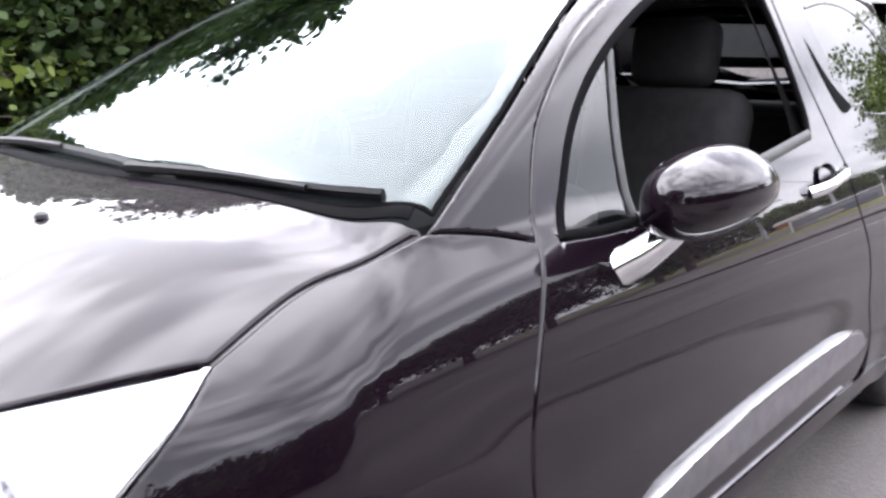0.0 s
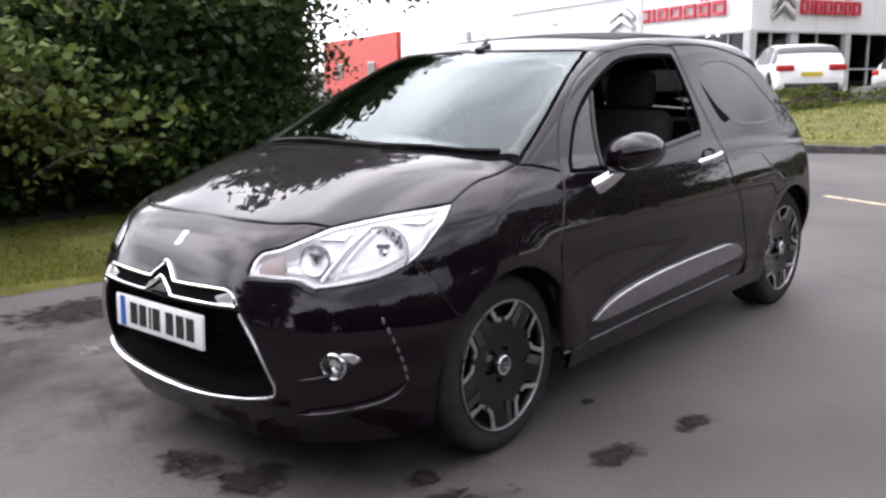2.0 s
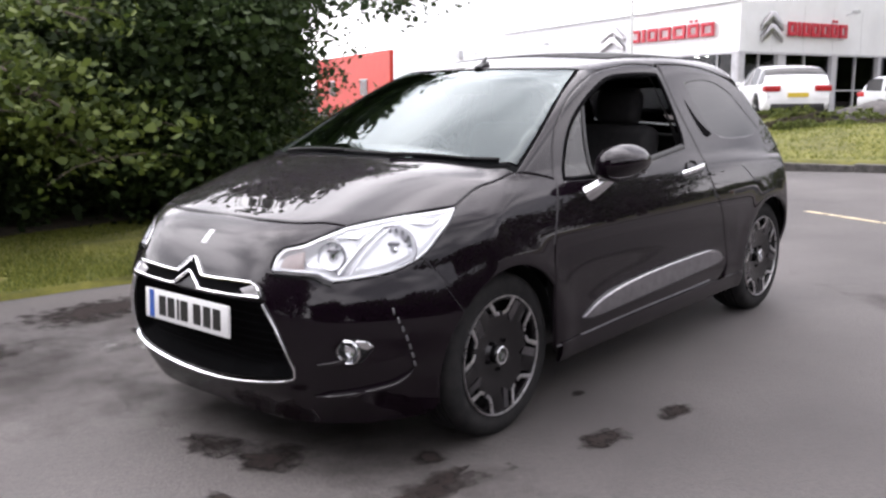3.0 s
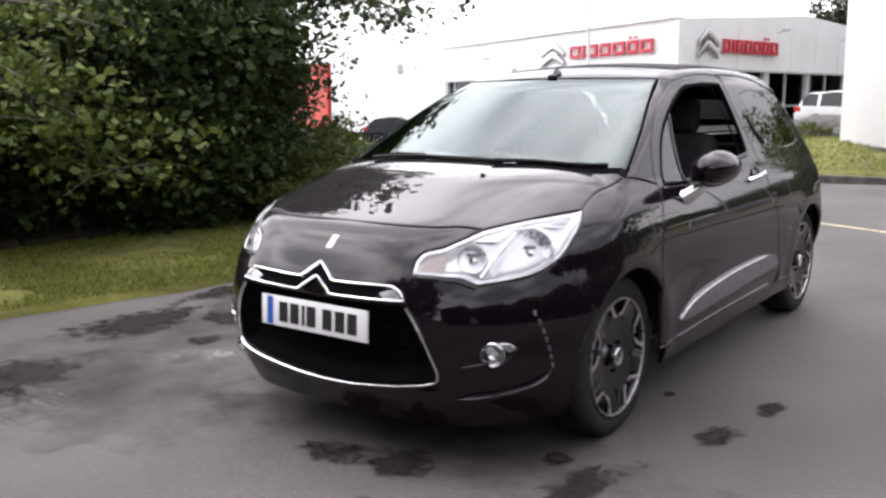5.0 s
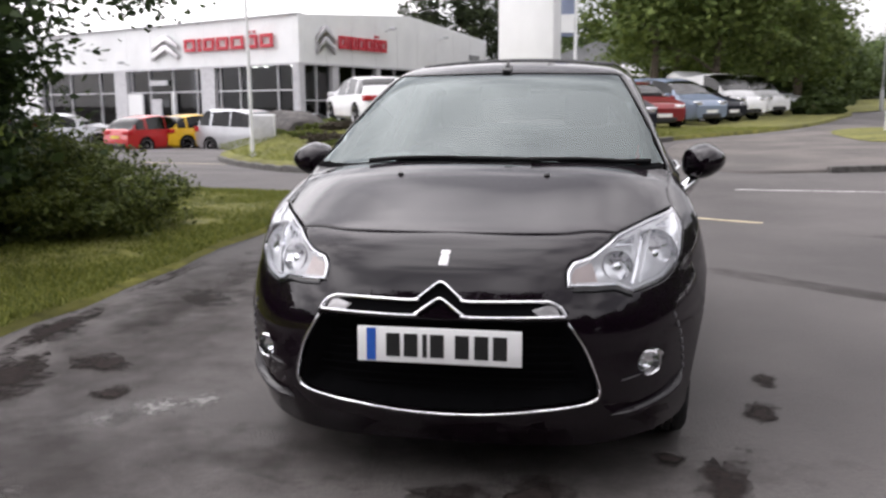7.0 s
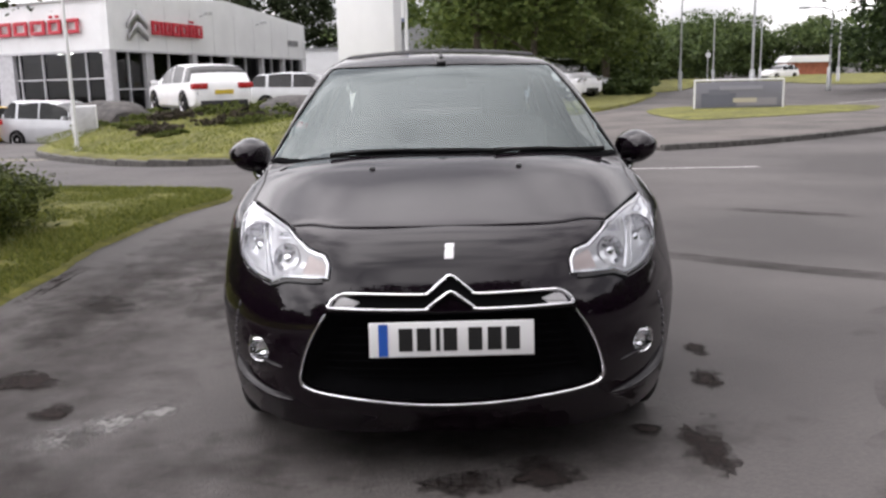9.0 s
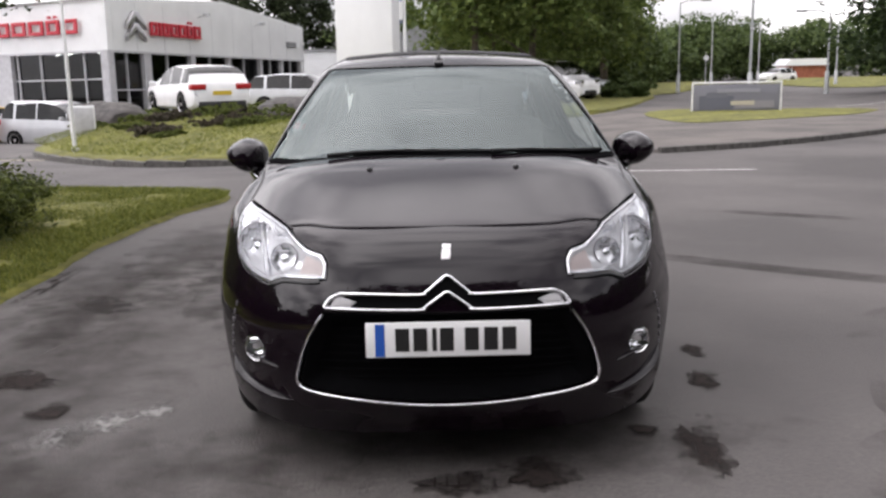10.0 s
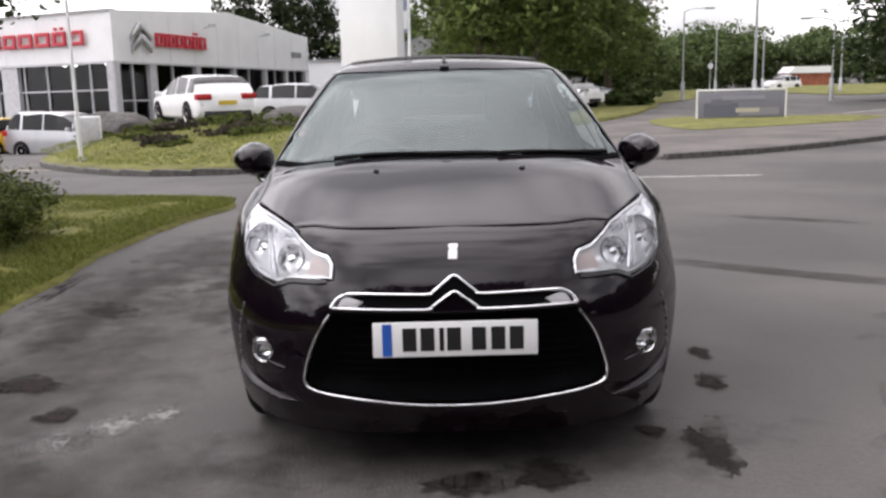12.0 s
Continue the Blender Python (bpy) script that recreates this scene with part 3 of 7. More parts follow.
def sheet(name, xs, ys, mat, lift=0.0, rough=0.0, keep=None, height=None):
    """A sheet over the land on a grid of lines."""
    verts, faces, index = [], [], {}
    for i, x in enumerate(xs):
        for j, y in enumerate(ys):
            h = (height(x, y) if height else land(x, y)) + lift
            index[i, j] = len(verts)
            verts.append((x, y, h + rough * noise.noise((x * 0.7, y * 0.7, 3.0))))
    for i in range(len(xs) - 1):
        for j in range(len(ys) - 1):
            if keep is None or keep((xs[i] + xs[i + 1]) / 2, (ys[j] + ys[j + 1]) / 2):
                faces.append((index[i, j], index[i + 1, j], index[i + 1, j + 1], index[i, j + 1]))
    return new(name, mesh_of(name, verts, faces, mat))


def patch(name, outline, mat, lift, step=0.25, dome=0.0, skirt=0.0, wobble=0.0, height=None):
    """An area with a free outline laid over the land: lift above it, a dome that rises inwards, a skirt down its edge."""
    ring = []
    pts = spline([(x, y, 0) for x, y in outline], 6, closed=True)
    for k, p in enumerate(pts):
        w = wobble * noise.noise((p.x * 2.1, p.y * 2.1, 7.0))
        ring.append((p.x + w, p.y + w * 0.7))
    q = list(ring)
    edges = [(i, (i + 1) % len(ring)) for i in range(len(ring))]
    us, vs = [p[0] for p in ring], [p[1] for p in ring]
    border = np.array(ring)
    grid = np.array([(x, y) for x in np.arange(min(us), max(us), step) for y in np.arange(min(vs), max(vs), step)])
    grid = grid[within(grid, ring)]
    q += [tuple(p) for p in grid[clearance(grid, border) > step * 0.4]]
    v2, _, tris, _, _, _ = delaunay_2d_cdt([Vector(p) for p in q], edges, [], 0, 1e-5)
    verts = []
    for v, d in zip(v2, clearance([tuple(v) for v in v2], border)):
        d = float(d)
        z = land(v.x, v.y) + lift
        if height:
            z += height(v.x, v.y, d)
        elif dome:
            z += dome * min(1.0, d / 0.6) * (1 + 0.6 * noise.noise((v.x * 1.3, v.y * 1.3, 1.0)))
        verts.append((v.x, v.y, z))
    faces = []
    mid = [tuple((v2[t[0]] + v2[t[1]] + v2[t[2]]) / 3) for t in tris]
    for t, ok in zip(tris, within(mid, ring)):
        if ok:
            a, b, c = (v2[i] for i in t)
            faces.append(list(t) if (b - a).cross(c - a) > 0 else [t[0], t[2], t[1]])
    if skirt:
        n = len(verts)
        for i in range(len(ring)):
            verts.append((verts[i][0], verts[i][1], verts[i][2] - skirt))
        ccw = area(ring) > 0
        for i in range(len(ring)):
            j = (i + 1) % len(ring)
            faces.append([j, i, n + i, n + j] if ccw else [i, j, n + j, n + i])
    return new(name, mesh_of(name, verts, faces, mat)), ring


def steps(a, b, n, power=1.0):
    return [a + (b - a) * (k / n) ** power for k in range(n + 1)]


def mound(x, y):
    """Rise of the grass island over the land."""
    return 0.98 * math.exp(-((x + 7.2) / 4.6) ** 2 - ((y - 25.5) / 6.5) ** 2) + 0.45 * math.exp(-((x + 2.4) / 3.2) ** 2 - ((y - 16.0) / 3.2) ** 2) + 0.30 * math.exp(-((x + 6.0) / 2.6) ** 2 - ((y - 19.6) / 2.2) ** 2)


far = [-900, -400, -200, -120, -80, -60, -50, -42, -36] + [-30 + 1.5 * k for k in range(41)] + [36, 42, 50, 60, 80, 120, 200, 400, 900]
deep = [-900, -300, -100, -50, -30, -20] + [-14 + 1.5 * k for k in range(60)] + [80, 90, 105, 130, 180, 300, 500, 900, 1800]
tagged(sheet("ground", far, deep, ASPHALT), "worn grey asphalt car park, damp in patches", "ground", kind="structure")

verge, verge_edge = patch("verge", [(-3.35, -9.0), (-3.2, -3.0), (-3.08, -0.6), (-2.88, 0.3), (-2.74, 1.2), (-2.72, 2.4), (-2.74, 3.8), (-2.62, 5.2), (-2.35, 6.4), (-2.6, 7.1), (-3.4, 7.5), (-4.8, 8.0), (-8.0, 8.8), (-14.0, 9.0), (-16.0, 0.0), (-15.0, -9.0)],
                          TURF, 0.015, 0.3, dome=0.05, skirt=0.06, wobble=0.06)
tagged(verge, "rough grass verge with a worn muddy edge", "grass verge", kind="structure")
soil, _ = patch("soil_strip", [(-4.9, -8.0), (-5.0, -2.0), (-5.1, 1.0), (-5.2, 3.0), (-5.8, 5.0), (-8.0, 6.0), (-11.0, 5.0), (-11.5, -3.0), (-11.0, -8.0)], SOIL, 0.085, 0.4, dome=0.03, wobble=0.15)
tagged(soil, "bare dark soil and leaf litter under the trees", "soil", kind="structure")
ISLAND = [(-8.3, 16.2), (-6.3, 13.7), (-4.9, 12.4), (-3.2, 11.7), (-1.4, 11.7), (-0.1, 11.8), (0.45, 13.2), (0.45, 16.0), (0.7, 18.3), (1.7, 20.4), (3.2, 22.9), (5.0, 25.7), (7.3, 31.0), (9.6, 38.0), (12.2, 48.0), (9.0, 55.0), (-3.0, 50.0), (-5.5, 36.0), (-9.5, 34.0), (-12.0, 31.0), (-11.8, 25.0), (-10.2, 19.5)]
island, island_edge = patch("grass_island", ISLAND, TURF, 0.10, 0.6, skirt=0.2, height=lambda x, y, d: mound(x, y) * min(1.0, d / 1.3) + 0.03 * noise.noise((x, y, 2.0)))
tagged(island, "mown grass island rising to a low mound", "grass mound", kind="structure")
PAVE = [(2.3, 11.15), (3.6, 11.35), (5.1, 11.95), (6.4, 12.75), (7.6, 13.65), (9.4, 15.2), (12.5, 18.6), (17.0, 24.0), (23.0, 31.0), (21.0, 33.5), (15.5, 28.0), (12.0, 27.0), (8.0, 29.0), (5.6, 25.6), (3.7, 22.7), (2.2, 20.2), (1.5, 16.5), (1.7, 13.0)]
pave, pave_edge = patch("pavement", PAVE, PAVING, 0.004, 0.5, skirt=0.12, height=lambda x, y, d: 0.07 * min(1.0, max(0.0, (x - 2.4) / 3.0)))
tagged(pave, "grey tarmac pavement with patched repairs", "pavement", kind="structure")
plot, _ = patch("board_grass", [(6.2, 18.9), (8.5, 19.6), (11.8, 21.6), (13.6, 24.6), (10.5, 25.6), (7.6, 26.2), (6.3, 23.5)], TURF, 0.085, 0.4, dome=0.05, wobble=0.1)
tagged(plot, "small patch of mown grass in the pavement", "grass patch", kind="structure")


far_verge, _ = patch("far_verge", [(30.0, 62.0), (40.0, 70.0), (60.0, 74.0), (80.0, 78.0), (84.0, 100.0), (60.0, 104.0), (40.0, 98.0), (31.0, 84.0)], TURF, 0.05, 2.0, dome=0.25, wobble=0.4)
tagged(far_verge, "mown grass verge beyond the road", "grass verge", kind="structure")
wood_verge, _ = patch("wood_verge", [(12.5, 50.0), (15.0, 53.0), (18.5, 62.0), (23.0, 74.0), (28.0, 88.0), (24.0, 94.0), (16.0, 84.0), (11.5, 66.0), (10.5, 54.0)], TURF, 0.05, 1.5, dome=0.2, wobble=0.3)
tagged(wood_verge, "rough grass verge in front of the woods", "grass verge", kind="structure")


def kerb_run(points, height, label):
    """Kerb stones laid end to end along a line."""
    run = tagged(new("kerb"), label, "kerb", kind="structure")
    pts = spline([(x, y, 0) for x, y in points], 10)
    total, marks = 0.0, [pts[0]]
    for a, b in zip(pts, pts[1:]):
        total += (b - a).length
        if total > 0.91:
            marks.append(b)
            total = 0.0
    stone = bpy.data.meshes.new("kerb_stone")
    bm = box((1.0, 0.13, 0.24), (0, 0, 0), 0.012, segments=1)
    bm.to_mesh(stone)
    bm.free()
    stone.materials.append(KERB)
    for a, b in zip(marks, marks[1:]):
        d = b - a
        ob = new("kerb_stone", stone)
        ob.parent = run
        m = (a + b) / 2
        ob.matrix_basis = pose(m.x, m.y, land(m.x, m.y) + height - 0.12, 0, 0, math.degrees(math.atan2(d.y, d.x))) @ Matrix.Diagonal((d.length - 0.008, 1, 1, 1))


kerb_run([(-9.6, 18.2), (-8.35, 16.15), (-6.35, 13.62), (-4.95, 12.32), (-3.2, 11.62), (-1.4, 11.62), (-0.05, 11.72), (0.53, 13.2), (0.53, 16.0), (0.8, 18.3), (1.8, 20.35)], 0.115, "weathered concrete kerb round the grass island")
kerb_run([(3.7, 11.29), (5.15, 11.87), (6.45, 12.67), (7.66, 13.57), (9.46, 15.12), (12.57, 18.5), (17.05, 23.95), (23.0, 30.9)], 0.10, "dark weathered kerb along the pavement")


def flat_patch(name, outline, mat, lift, label, category, kind="structure", wobble=0.0, step=0.12):
    ob, _ = patch(name, outline, mat, lift, step, wobble=wobble)
    return tagged(ob, label, category, kind=kind)


def road_line(a, b, width, label, mat=LINEPAINT):
    d = Vector((b[0] - a[0], b[1] - a[1])).normalized()
    n = Vector((-d.y, d.x)) * width / 2
    k = max(2, int((Vector(b) - Vector(a)).length / 0.25))
    verts, faces = [], []
    for i in range(k + 1):
        p = Vector(a).lerp(Vector(b), i / k)
        for s in (-1, 1):
            q = p + n * s * (1 + 0.25 * noise.noise((p.x * 3, p.y * 3, s)))
            verts.append((q.x, q.y, land(q.x, q.y) + 0.005))
        if i:
            faces.append((2 * i - 2, 2 * i, 2 * i + 1, 2 * i - 1))
    tagged(new("road_line", mesh_of("road_line", verts, faces, mat)), label, "road marking", kind="structure")


road_line((-0.38, 6.645), (1.9, 5.55), 0.09, "worn cream parking bay line")
road_line((2.0, 8.6), (4.3, 8.45), 0.09, "worn white road line", WHITELINE)
road_line((-11.0, 16.9), (-8.6, 16.3), 0.16, "yellowed edge line by the forecourt")
road_line((12.0, 26.5), (20.0, 34.0), 0.12, "worn white road line", WHITELINE)


def blot(x, y, rx, ry, turn, seed, mat=STAIN, label="dark oily damp stain on the asphalt"):
    c, s = math.cos(radians(turn)), math.sin(radians(turn))
    out = []
    for k in range(40):
        a = 2 * math.pi * k / 40
        c1, s1 = math.cos(a), math.sin(a)
        r = 1.25 + 0.5 * noise.noise((c1 * 1.4 + seed * 3.1, s1 * 1.4, seed)) + 0.35 * noise.noise((c1 * 4.0 + seed * 5.3, s1 * 4.0, seed)) + 0.15 * noise.noise((c1 * 9.0, s1 * 9.0, seed))
        u, v = rx * r * math.cos(a), ry * r * math.sin(a)
        out.append((x + c * u - s * v, y + s * u + c * v))
    flat_patch("stain", out, mat, 0.003 + 0.0006 * (seed % 5), label, "stain", step=0.04)


for k, (x, y, rx, ry, turn) in enumerate([(1.21, 0.60, 0.055, 0.10, -10), (1.13, 0.20, 0.06, 0.13, -20), (0.92, -0.52, 0.08, 0.24, -12), (0.74, -0.35, 0.06, 0.07, 20), (0.30, -0.69, 0.13, 0.13, 0), (0.06, -0.76, 0.16, 0.10, 10),
        (0.78, 0.57, 0.03, 0.05, 0), (-2.30, -0.05, 0.26, 0.42, 10), (-1.95, 0.38, 0.10, 0.20, 50), (-1.66, -0.02, 0.09, 0.10, 0), (-2.05, 1.75, 0.12, 0.30, 40), (-1.87, -1.05, 0.05, 0.42, 75), (-2.55, 0.9, 0.12, 0.5, 10), (-2.62, 2.3, 0.07, 0.5, 0), (0.45, -1.02, 0.10, 0.03, 10), (-1.9, -0.9, 0.30, 0.20, 30)]):
    blot(x, y, rx, ry, turn, k)
# damp, plus painted shade left of the car and under its nose
for k, (x, y, rx, ry, turn) in enumerate([(2.1, 2.5, 1.9, 0.11, -36), (3.2, 4.6, 0.9, 0.08, -30), (-2.0, -1.6, 0.7, 0.5, 20), (1.9, -0.6, 0.9, 0.35, 60), (3.4, 1.2, 1.1, 0.5, 30), (-1.9, 3.4, 0.5, 1.3, 10), (-1.75, 0.9, 0.7, 1.5, 8), (-1.5, -0.9, 0.9, 0.6, 15), (-2.2, 2.2, 0.45, 1.2, -5), (-1.3, 2.6, 0.3, 1.4, 4), (0.1, -0.45, 0.9, 0.35, 0)]):
    blot(x, y, rx, ry, turn, 40 + k, DAMPSHADE, "faint dark trace on the asphalt, damp and painted shade")
for k, (x, y, rx, ry) in enumerate([(-1.36, -0.16, 0.16, 0.12), (-1.20, -0.04, 0.15, 0.10), (-1.50, -0.32, 0.16, 0.12)]):
    blot(x, y, rx, ry, 30 * k, 20 + k, CHALK, "pale chalky scuff on the asphalt")

# ---- the parked hatchback ----
car = thing("hatchback_car", "glossy aubergine-black three-door hatchback, driver-side window down, parked on worn asphalt", "car")
ARCH = 0.345
LAMP = [("r", 19.0, 0.694, 1), ("r", 19.3, 0.740), ("r", 20.6, 0.767, 1), ("r", 23.6, 0.780, 1), ("r", 26.8, 0.807), ("r", 30.2, 0.833, 1), ("r", 35.0, 0.849), ("r", 41.0, 0.862), ("r", 52.0, 0.876, 1), ("r", 50.3, 0.838),
        ("r", 47.8, 0.790), ("r", 44.2, 0.725), ("r", 39.0, 0.685), ("r", 34.0, 0.671), ("r", 29.5, 0.663, 1), ("r", 27.0, 0.686, 1), ("r", 22.5, 0.690)]
MOUTH = [("r", 0.0, 0.590, 1), ("r", 17.0, 0.594), ("r", 18.6, 0.588), ("r", 20.8, 0.515), ("r", 22.9, 0.41), ("r", 23.5, 0.355), ("r", 22.0, 0.326), ("r", 13.3, 0.298), ("r", 6.0, 0.280), ("r", 0.0, 0.275, 1)]


def arc(cy, r, a0, a1, steps=9):
    return [("s", cy + r * math.cos(radians(a0 + (a1 - a0) * i / steps)), 0.30 + r * math.sin(radians(a0 + (a1 - a0) * i / steps))) for i in range(steps + 1)]


mouth = both(laid("round", MOUTH, closed=False))
# bonnet
panel("bonnet", "top", both(laid("top", [("t", 0, -0.607, 1), ("t", 0.2, -0.604), ("t", 0.36, -0.586), ("t", 0.46, -0.545), ("r", 30.3, 0.8345, 1), ("r", 35.0, 0.8502), ("r", 41.0, 0.8632), ("r", 51.9, 0.8772, 1),
      ("t", 0.712, -0.03), ("t", 0.722, 0.07), ("t", 0.735, 0.172, 1), ("t", 0.62, 0.118), ("t", 0.40, 0.062), ("t", 0.2, 0.032), ("t", 0, 0.022, 1)], closed=False)), PAINT, car, step=0.04)
# nose and front bumper
fog_hole = laid("round", [("r", 30.2, 0.43), ("r", 31.0, 0.460), ("r", 32.8, 0.474), ("r", 34.6, 0.465), ("r", 35.8, 0.446), ("r", 35.0, 0.42), ("r", 33.6, 0.394), ("r", 31.6, 0.396)])
fog_hole_r = [(-u, v) for u, v in fog_hole]
front = both(laid("round", [("r", 0, 0.842, 1), ("t", 0.2, -0.606), ("t", 0.36, -0.588), ("t", 0.46, -0.547), ("r", 30.0, 0.834, 1), ("r", 26.8, 0.806), ("r", 23.6, 0.779, 1), ("r", 20.5, 0.766, 1), ("r", 19.2, 0.740), ("r", 18.9, 0.692, 1),
        ("r", 22.5, 0.688), ("r", 27.0, 0.684, 1), ("r", 29.5, 0.661, 1), ("r", 34.0, 0.669), ("r", 39.0, 0.683), ("r", 44.2, 0.723, 1), ("r", 45.4, 0.696, 1), ("r", 46.6, 0.670, 1), ("r", 47.6, 0.650, 1), ("r", 48.5, 0.630, 1)]
        + [(*s, 1) if i in (0, 8) else s for i, s in enumerate(arc(0, ARCH, 139, 196, 8))] + [("r", 44, 0.165), ("r", 30, 0.150), ("r", 0, 0.150, 1)], closed=False))
panel("front_bumper", "round", front, PAINT, car, holes=[mouth, fog_hole, fog_hole_r], step=0.03)
# wings
panel("front_wing", "slant", laid("slant", [("r", 52.0, 0.875, 1), ("t", 0.716, -0.03), ("t", 0.726, 0.07), ("t", 0.737, 0.178, 1), ("s", 0.30, 0.948), ("s", 0.385, 0.925, 1), ("s", 0.338, 0.849), ("s", 0.285, 0.72), ("s", 0.268, 0.60),
      ("s", 0.285, 0.40), ("s", 0.305, 0.275, 1), ("s", 0.325, 0.235, 1)] + [(*s, 1) if i in (0, 9) else s for i, s in enumerate(arc(0, ARCH, -11, 137, 9))]
      + [("r", 48.5, 0.631, 1), ("r", 47.6, 0.651, 1), ("r", 46.6, 0.671, 1), ("r", 45.4, 0.697, 1), ("r", 44.3, 0.724, 1), ("r", 47.8, 0.790), ("r", 50.3, 0.838)]), PAINT, car, mirror=True, step=0.03)
# doors, with the window opening
DOOR = [("s", 0.305, 0.275, 1), ("s", 0.285, 0.40), ("s", 0.268, 0.60), ("s", 0.285, 0.72), ("s", 0.338, 0.849), ("s", 0.383, 0.929), ("s", 0.43, 1.011), ("s", 0.49, 1.090), ("s", 0.59, 1.170), ("s", 0.70, 1.238), ("s", 0.85, 1.303), ("s", 1.02, 1.352),
        ("s", 1.33, 1.384), ("s", 1.555, 1.378), ("s", 1.592, 1.33, 1), ("s", 1.612, 1.175), ("s", 1.66, 0.979), ("s", 1.70, 0.813), ("s", 1.80, 0.632), ("s", 1.875, 0.45), ("s", 1.885, 0.36), ("s", 1.84, 0.29), ("s", 1.76, 0.275, 1)]
PANE = [("s", 0.435, 0.920, 1), ("s", 0.585, 1.092), ("s", 0.77, 1.212), ("s", 1.03, 1.316), ("s", 1.243, 1.340), ("s", 1.50, 1.340), ("s", 1.545, 1.32), ("s", 1.563, 1.18), ("s", 1.555, 1.04), ("s", 1.53, 0.985, 1), ("s", 1.0, 0.935), ("s", 0.64, 0.912)]
opening = laid("side", PANE)
doors = panel("door", "side", laid("side", DOOR), PAINT, car, holes=[opening], mirror=True, step=0.02)
linings = panel("door_lining", "side", inset(laid("side", DOOR), 0.02), CABIN, car, holes=[inset(opening, -0.01)], mirror=True, step=0.08, out=-0.05, lip=0.0)
# rear quarters
QUARTERGLASS = [("s", 1.80, 1.285, 1), ("s", 1.98, 1.302), ("s", 2.16, 1.285), ("s", 2.32, 1.225, 1), ("s", 2.53, 1.030, 1), ("s", 2.42, 1.004), ("s", 2.18, 0.996), ("s", 1.96, 1.02), ("s", 1.865, 1.10)]
qopen = laid("side", QUARTERGLASS)
QUARTER = [("s", 1.592, 1.332, 1), ("s", 1.612, 1.175), ("s", 1.66, 0.979), ("s", 1.70, 0.813), ("s", 1.80, 0.632), ("s", 1.875, 0.45), ("s", 1.90, 0.33), ("s", 1.90, 0.20, 1), ("s", 2.13, 0.20, 1)] + \
    [(*s, 1) if i in (0, 9) else s for i, s in enumerate(arc(2.464, ARCH, 193, -13, 9))] + [("s", 2.90, 0.20, 1), ("s", 2.95, 0.50), ("s", 2.87, 0.90), ("s", 2.79, 1.02), ("s", 2.60, 1.20, 1), ("s", 2.33, 1.316), ("s", 2.0, 1.376), ("s", 1.60, 1.386, 1)]
panel("rear_quarter", "side", laid("side", QUARTER), PAINT, car, holes=[qopen], mirror=True, step=0.025)
panel("quarter_glass", "side", qopen, PRIVACY, car, mirror=True, gap=-0.004, lip=0.0, out=-0.003, flat_edge=True)
panel("quarter_lining", "side", inset(laid("side", QUARTER), 0.03), CABIN, car, holes=[inset(qopen, -0.006)], mirror=True, step=0.08, out=-0.045, lip=0.0)
panel("fin_slot", "side", laid("side", [("s", 1.715, 1.215, 1), ("s", 1.79, 1.10), ("s", 1.885, 1.028, 1), ("s", 1.80, 1.020), ("s", 1.748, 1.10)]), PIT, car, mirror=True, gap=0.0, lip=0.0, out=0.0015, flat_edge=True)
# roof, pillars, glass
panel("roof", "top", both(laid("top", [("t", 0, 0.868, 1), ("t", 0.3, 0.885), ("t", 0.53, 0.935, 1), ("s", 1.02, 1.356), ("s", 1.33, 1.387), ("s", 1.56, 1.382), ("s", 1.60, 1.388), ("s", 2.0, 1.380), ("s", 2.33, 1.320), ("s", 2.60, 1.204, 1), ("t", 0.40, 2.585), ("t", 0, 2.60, 1)], closed=False)),
      PAINT, car, step=0.05)
SOFTTOP = material("black_roof_fabric", (0.012, 0.012, 0.013), 0.8)
varied(SOFTTOP, ((0.009, 0.009, 0.010), (0.018, 0.018, 0.019)), 30.0, bump=0.3, bump_scale=500.0, world_space=False)
panel("soft_top", "top", both(laid("top", [("t", 0, 1.20, 1), ("t", 0.3, 1.205), ("t", 0.455, 1.22), ("t", 0.49, 1.26, 1), ("t", 0.505, 1.6), ("t", 0.49, 2.05), ("t", 0.45, 2.38, 1), ("t", 0, 2.44, 1)], closed=False)),
      SOFTTOP, car, step=0.05, out=0.005, lip=0.009, label="black fabric folding roof")
panel("headliner", "top", both(laid("top", [("t", 0, 0.95, 1), ("t", 0.53, 1.02, 1), ("t", 0.565, 1.25), ("t", 0.575, 1.6), ("t", 0.55, 2.0), ("t", 0.50, 2.28, 1), ("t", 0, 2.4, 1)], closed=False)), CABIN, car, step=0.06, out=-0.055, lip=0.0)
panel("windscreen_pillar", "slant", laid("slant", [("t", 0.738, 0.182, 1), ("t", 0.676, 0.435), ("t", 0.600, 0.69), ("t", 0.533, 0.935, 1), ("s", 1.02, 1.354, 1), ("s", 0.85, 1.305), ("s", 0.70, 1.240), ("s", 0.59, 1.172), ("s", 0.49, 1.092), ("s", 0.43, 1.013), ("s", 0.383, 0.931, 1), ("s", 0.30, 0.95)]), PAINT, car, mirror=True, step=0.012)
SCREEN = [("t", 0, 0.050, 1), ("t", 0.2, 0.06), ("t", 0.40, 0.092), ("t", 0.62, 0.15), ("t", 0.728, 0.205, 1), ("t", 0.672, 0.435), ("t", 0.596, 0.69), ("t", 0.528, 0.932, 1), ("t", 0.3, 0.882), ("t", 0, 0.865, 1)]
screen = both(laid("top", SCREEN, closed=False))
glass = panel("windscreen", "top", screen, WINDSCREEN, car, gap=0.001, lip=0.0, out=-0.003, flat_edge=True, step=0.05, label="clear windscreen full of sky")
strip("windscreen_seal", None, 0.009, 0.002, PIT, car, "top", -0.002, True, flat=inset(screen, 0.003))
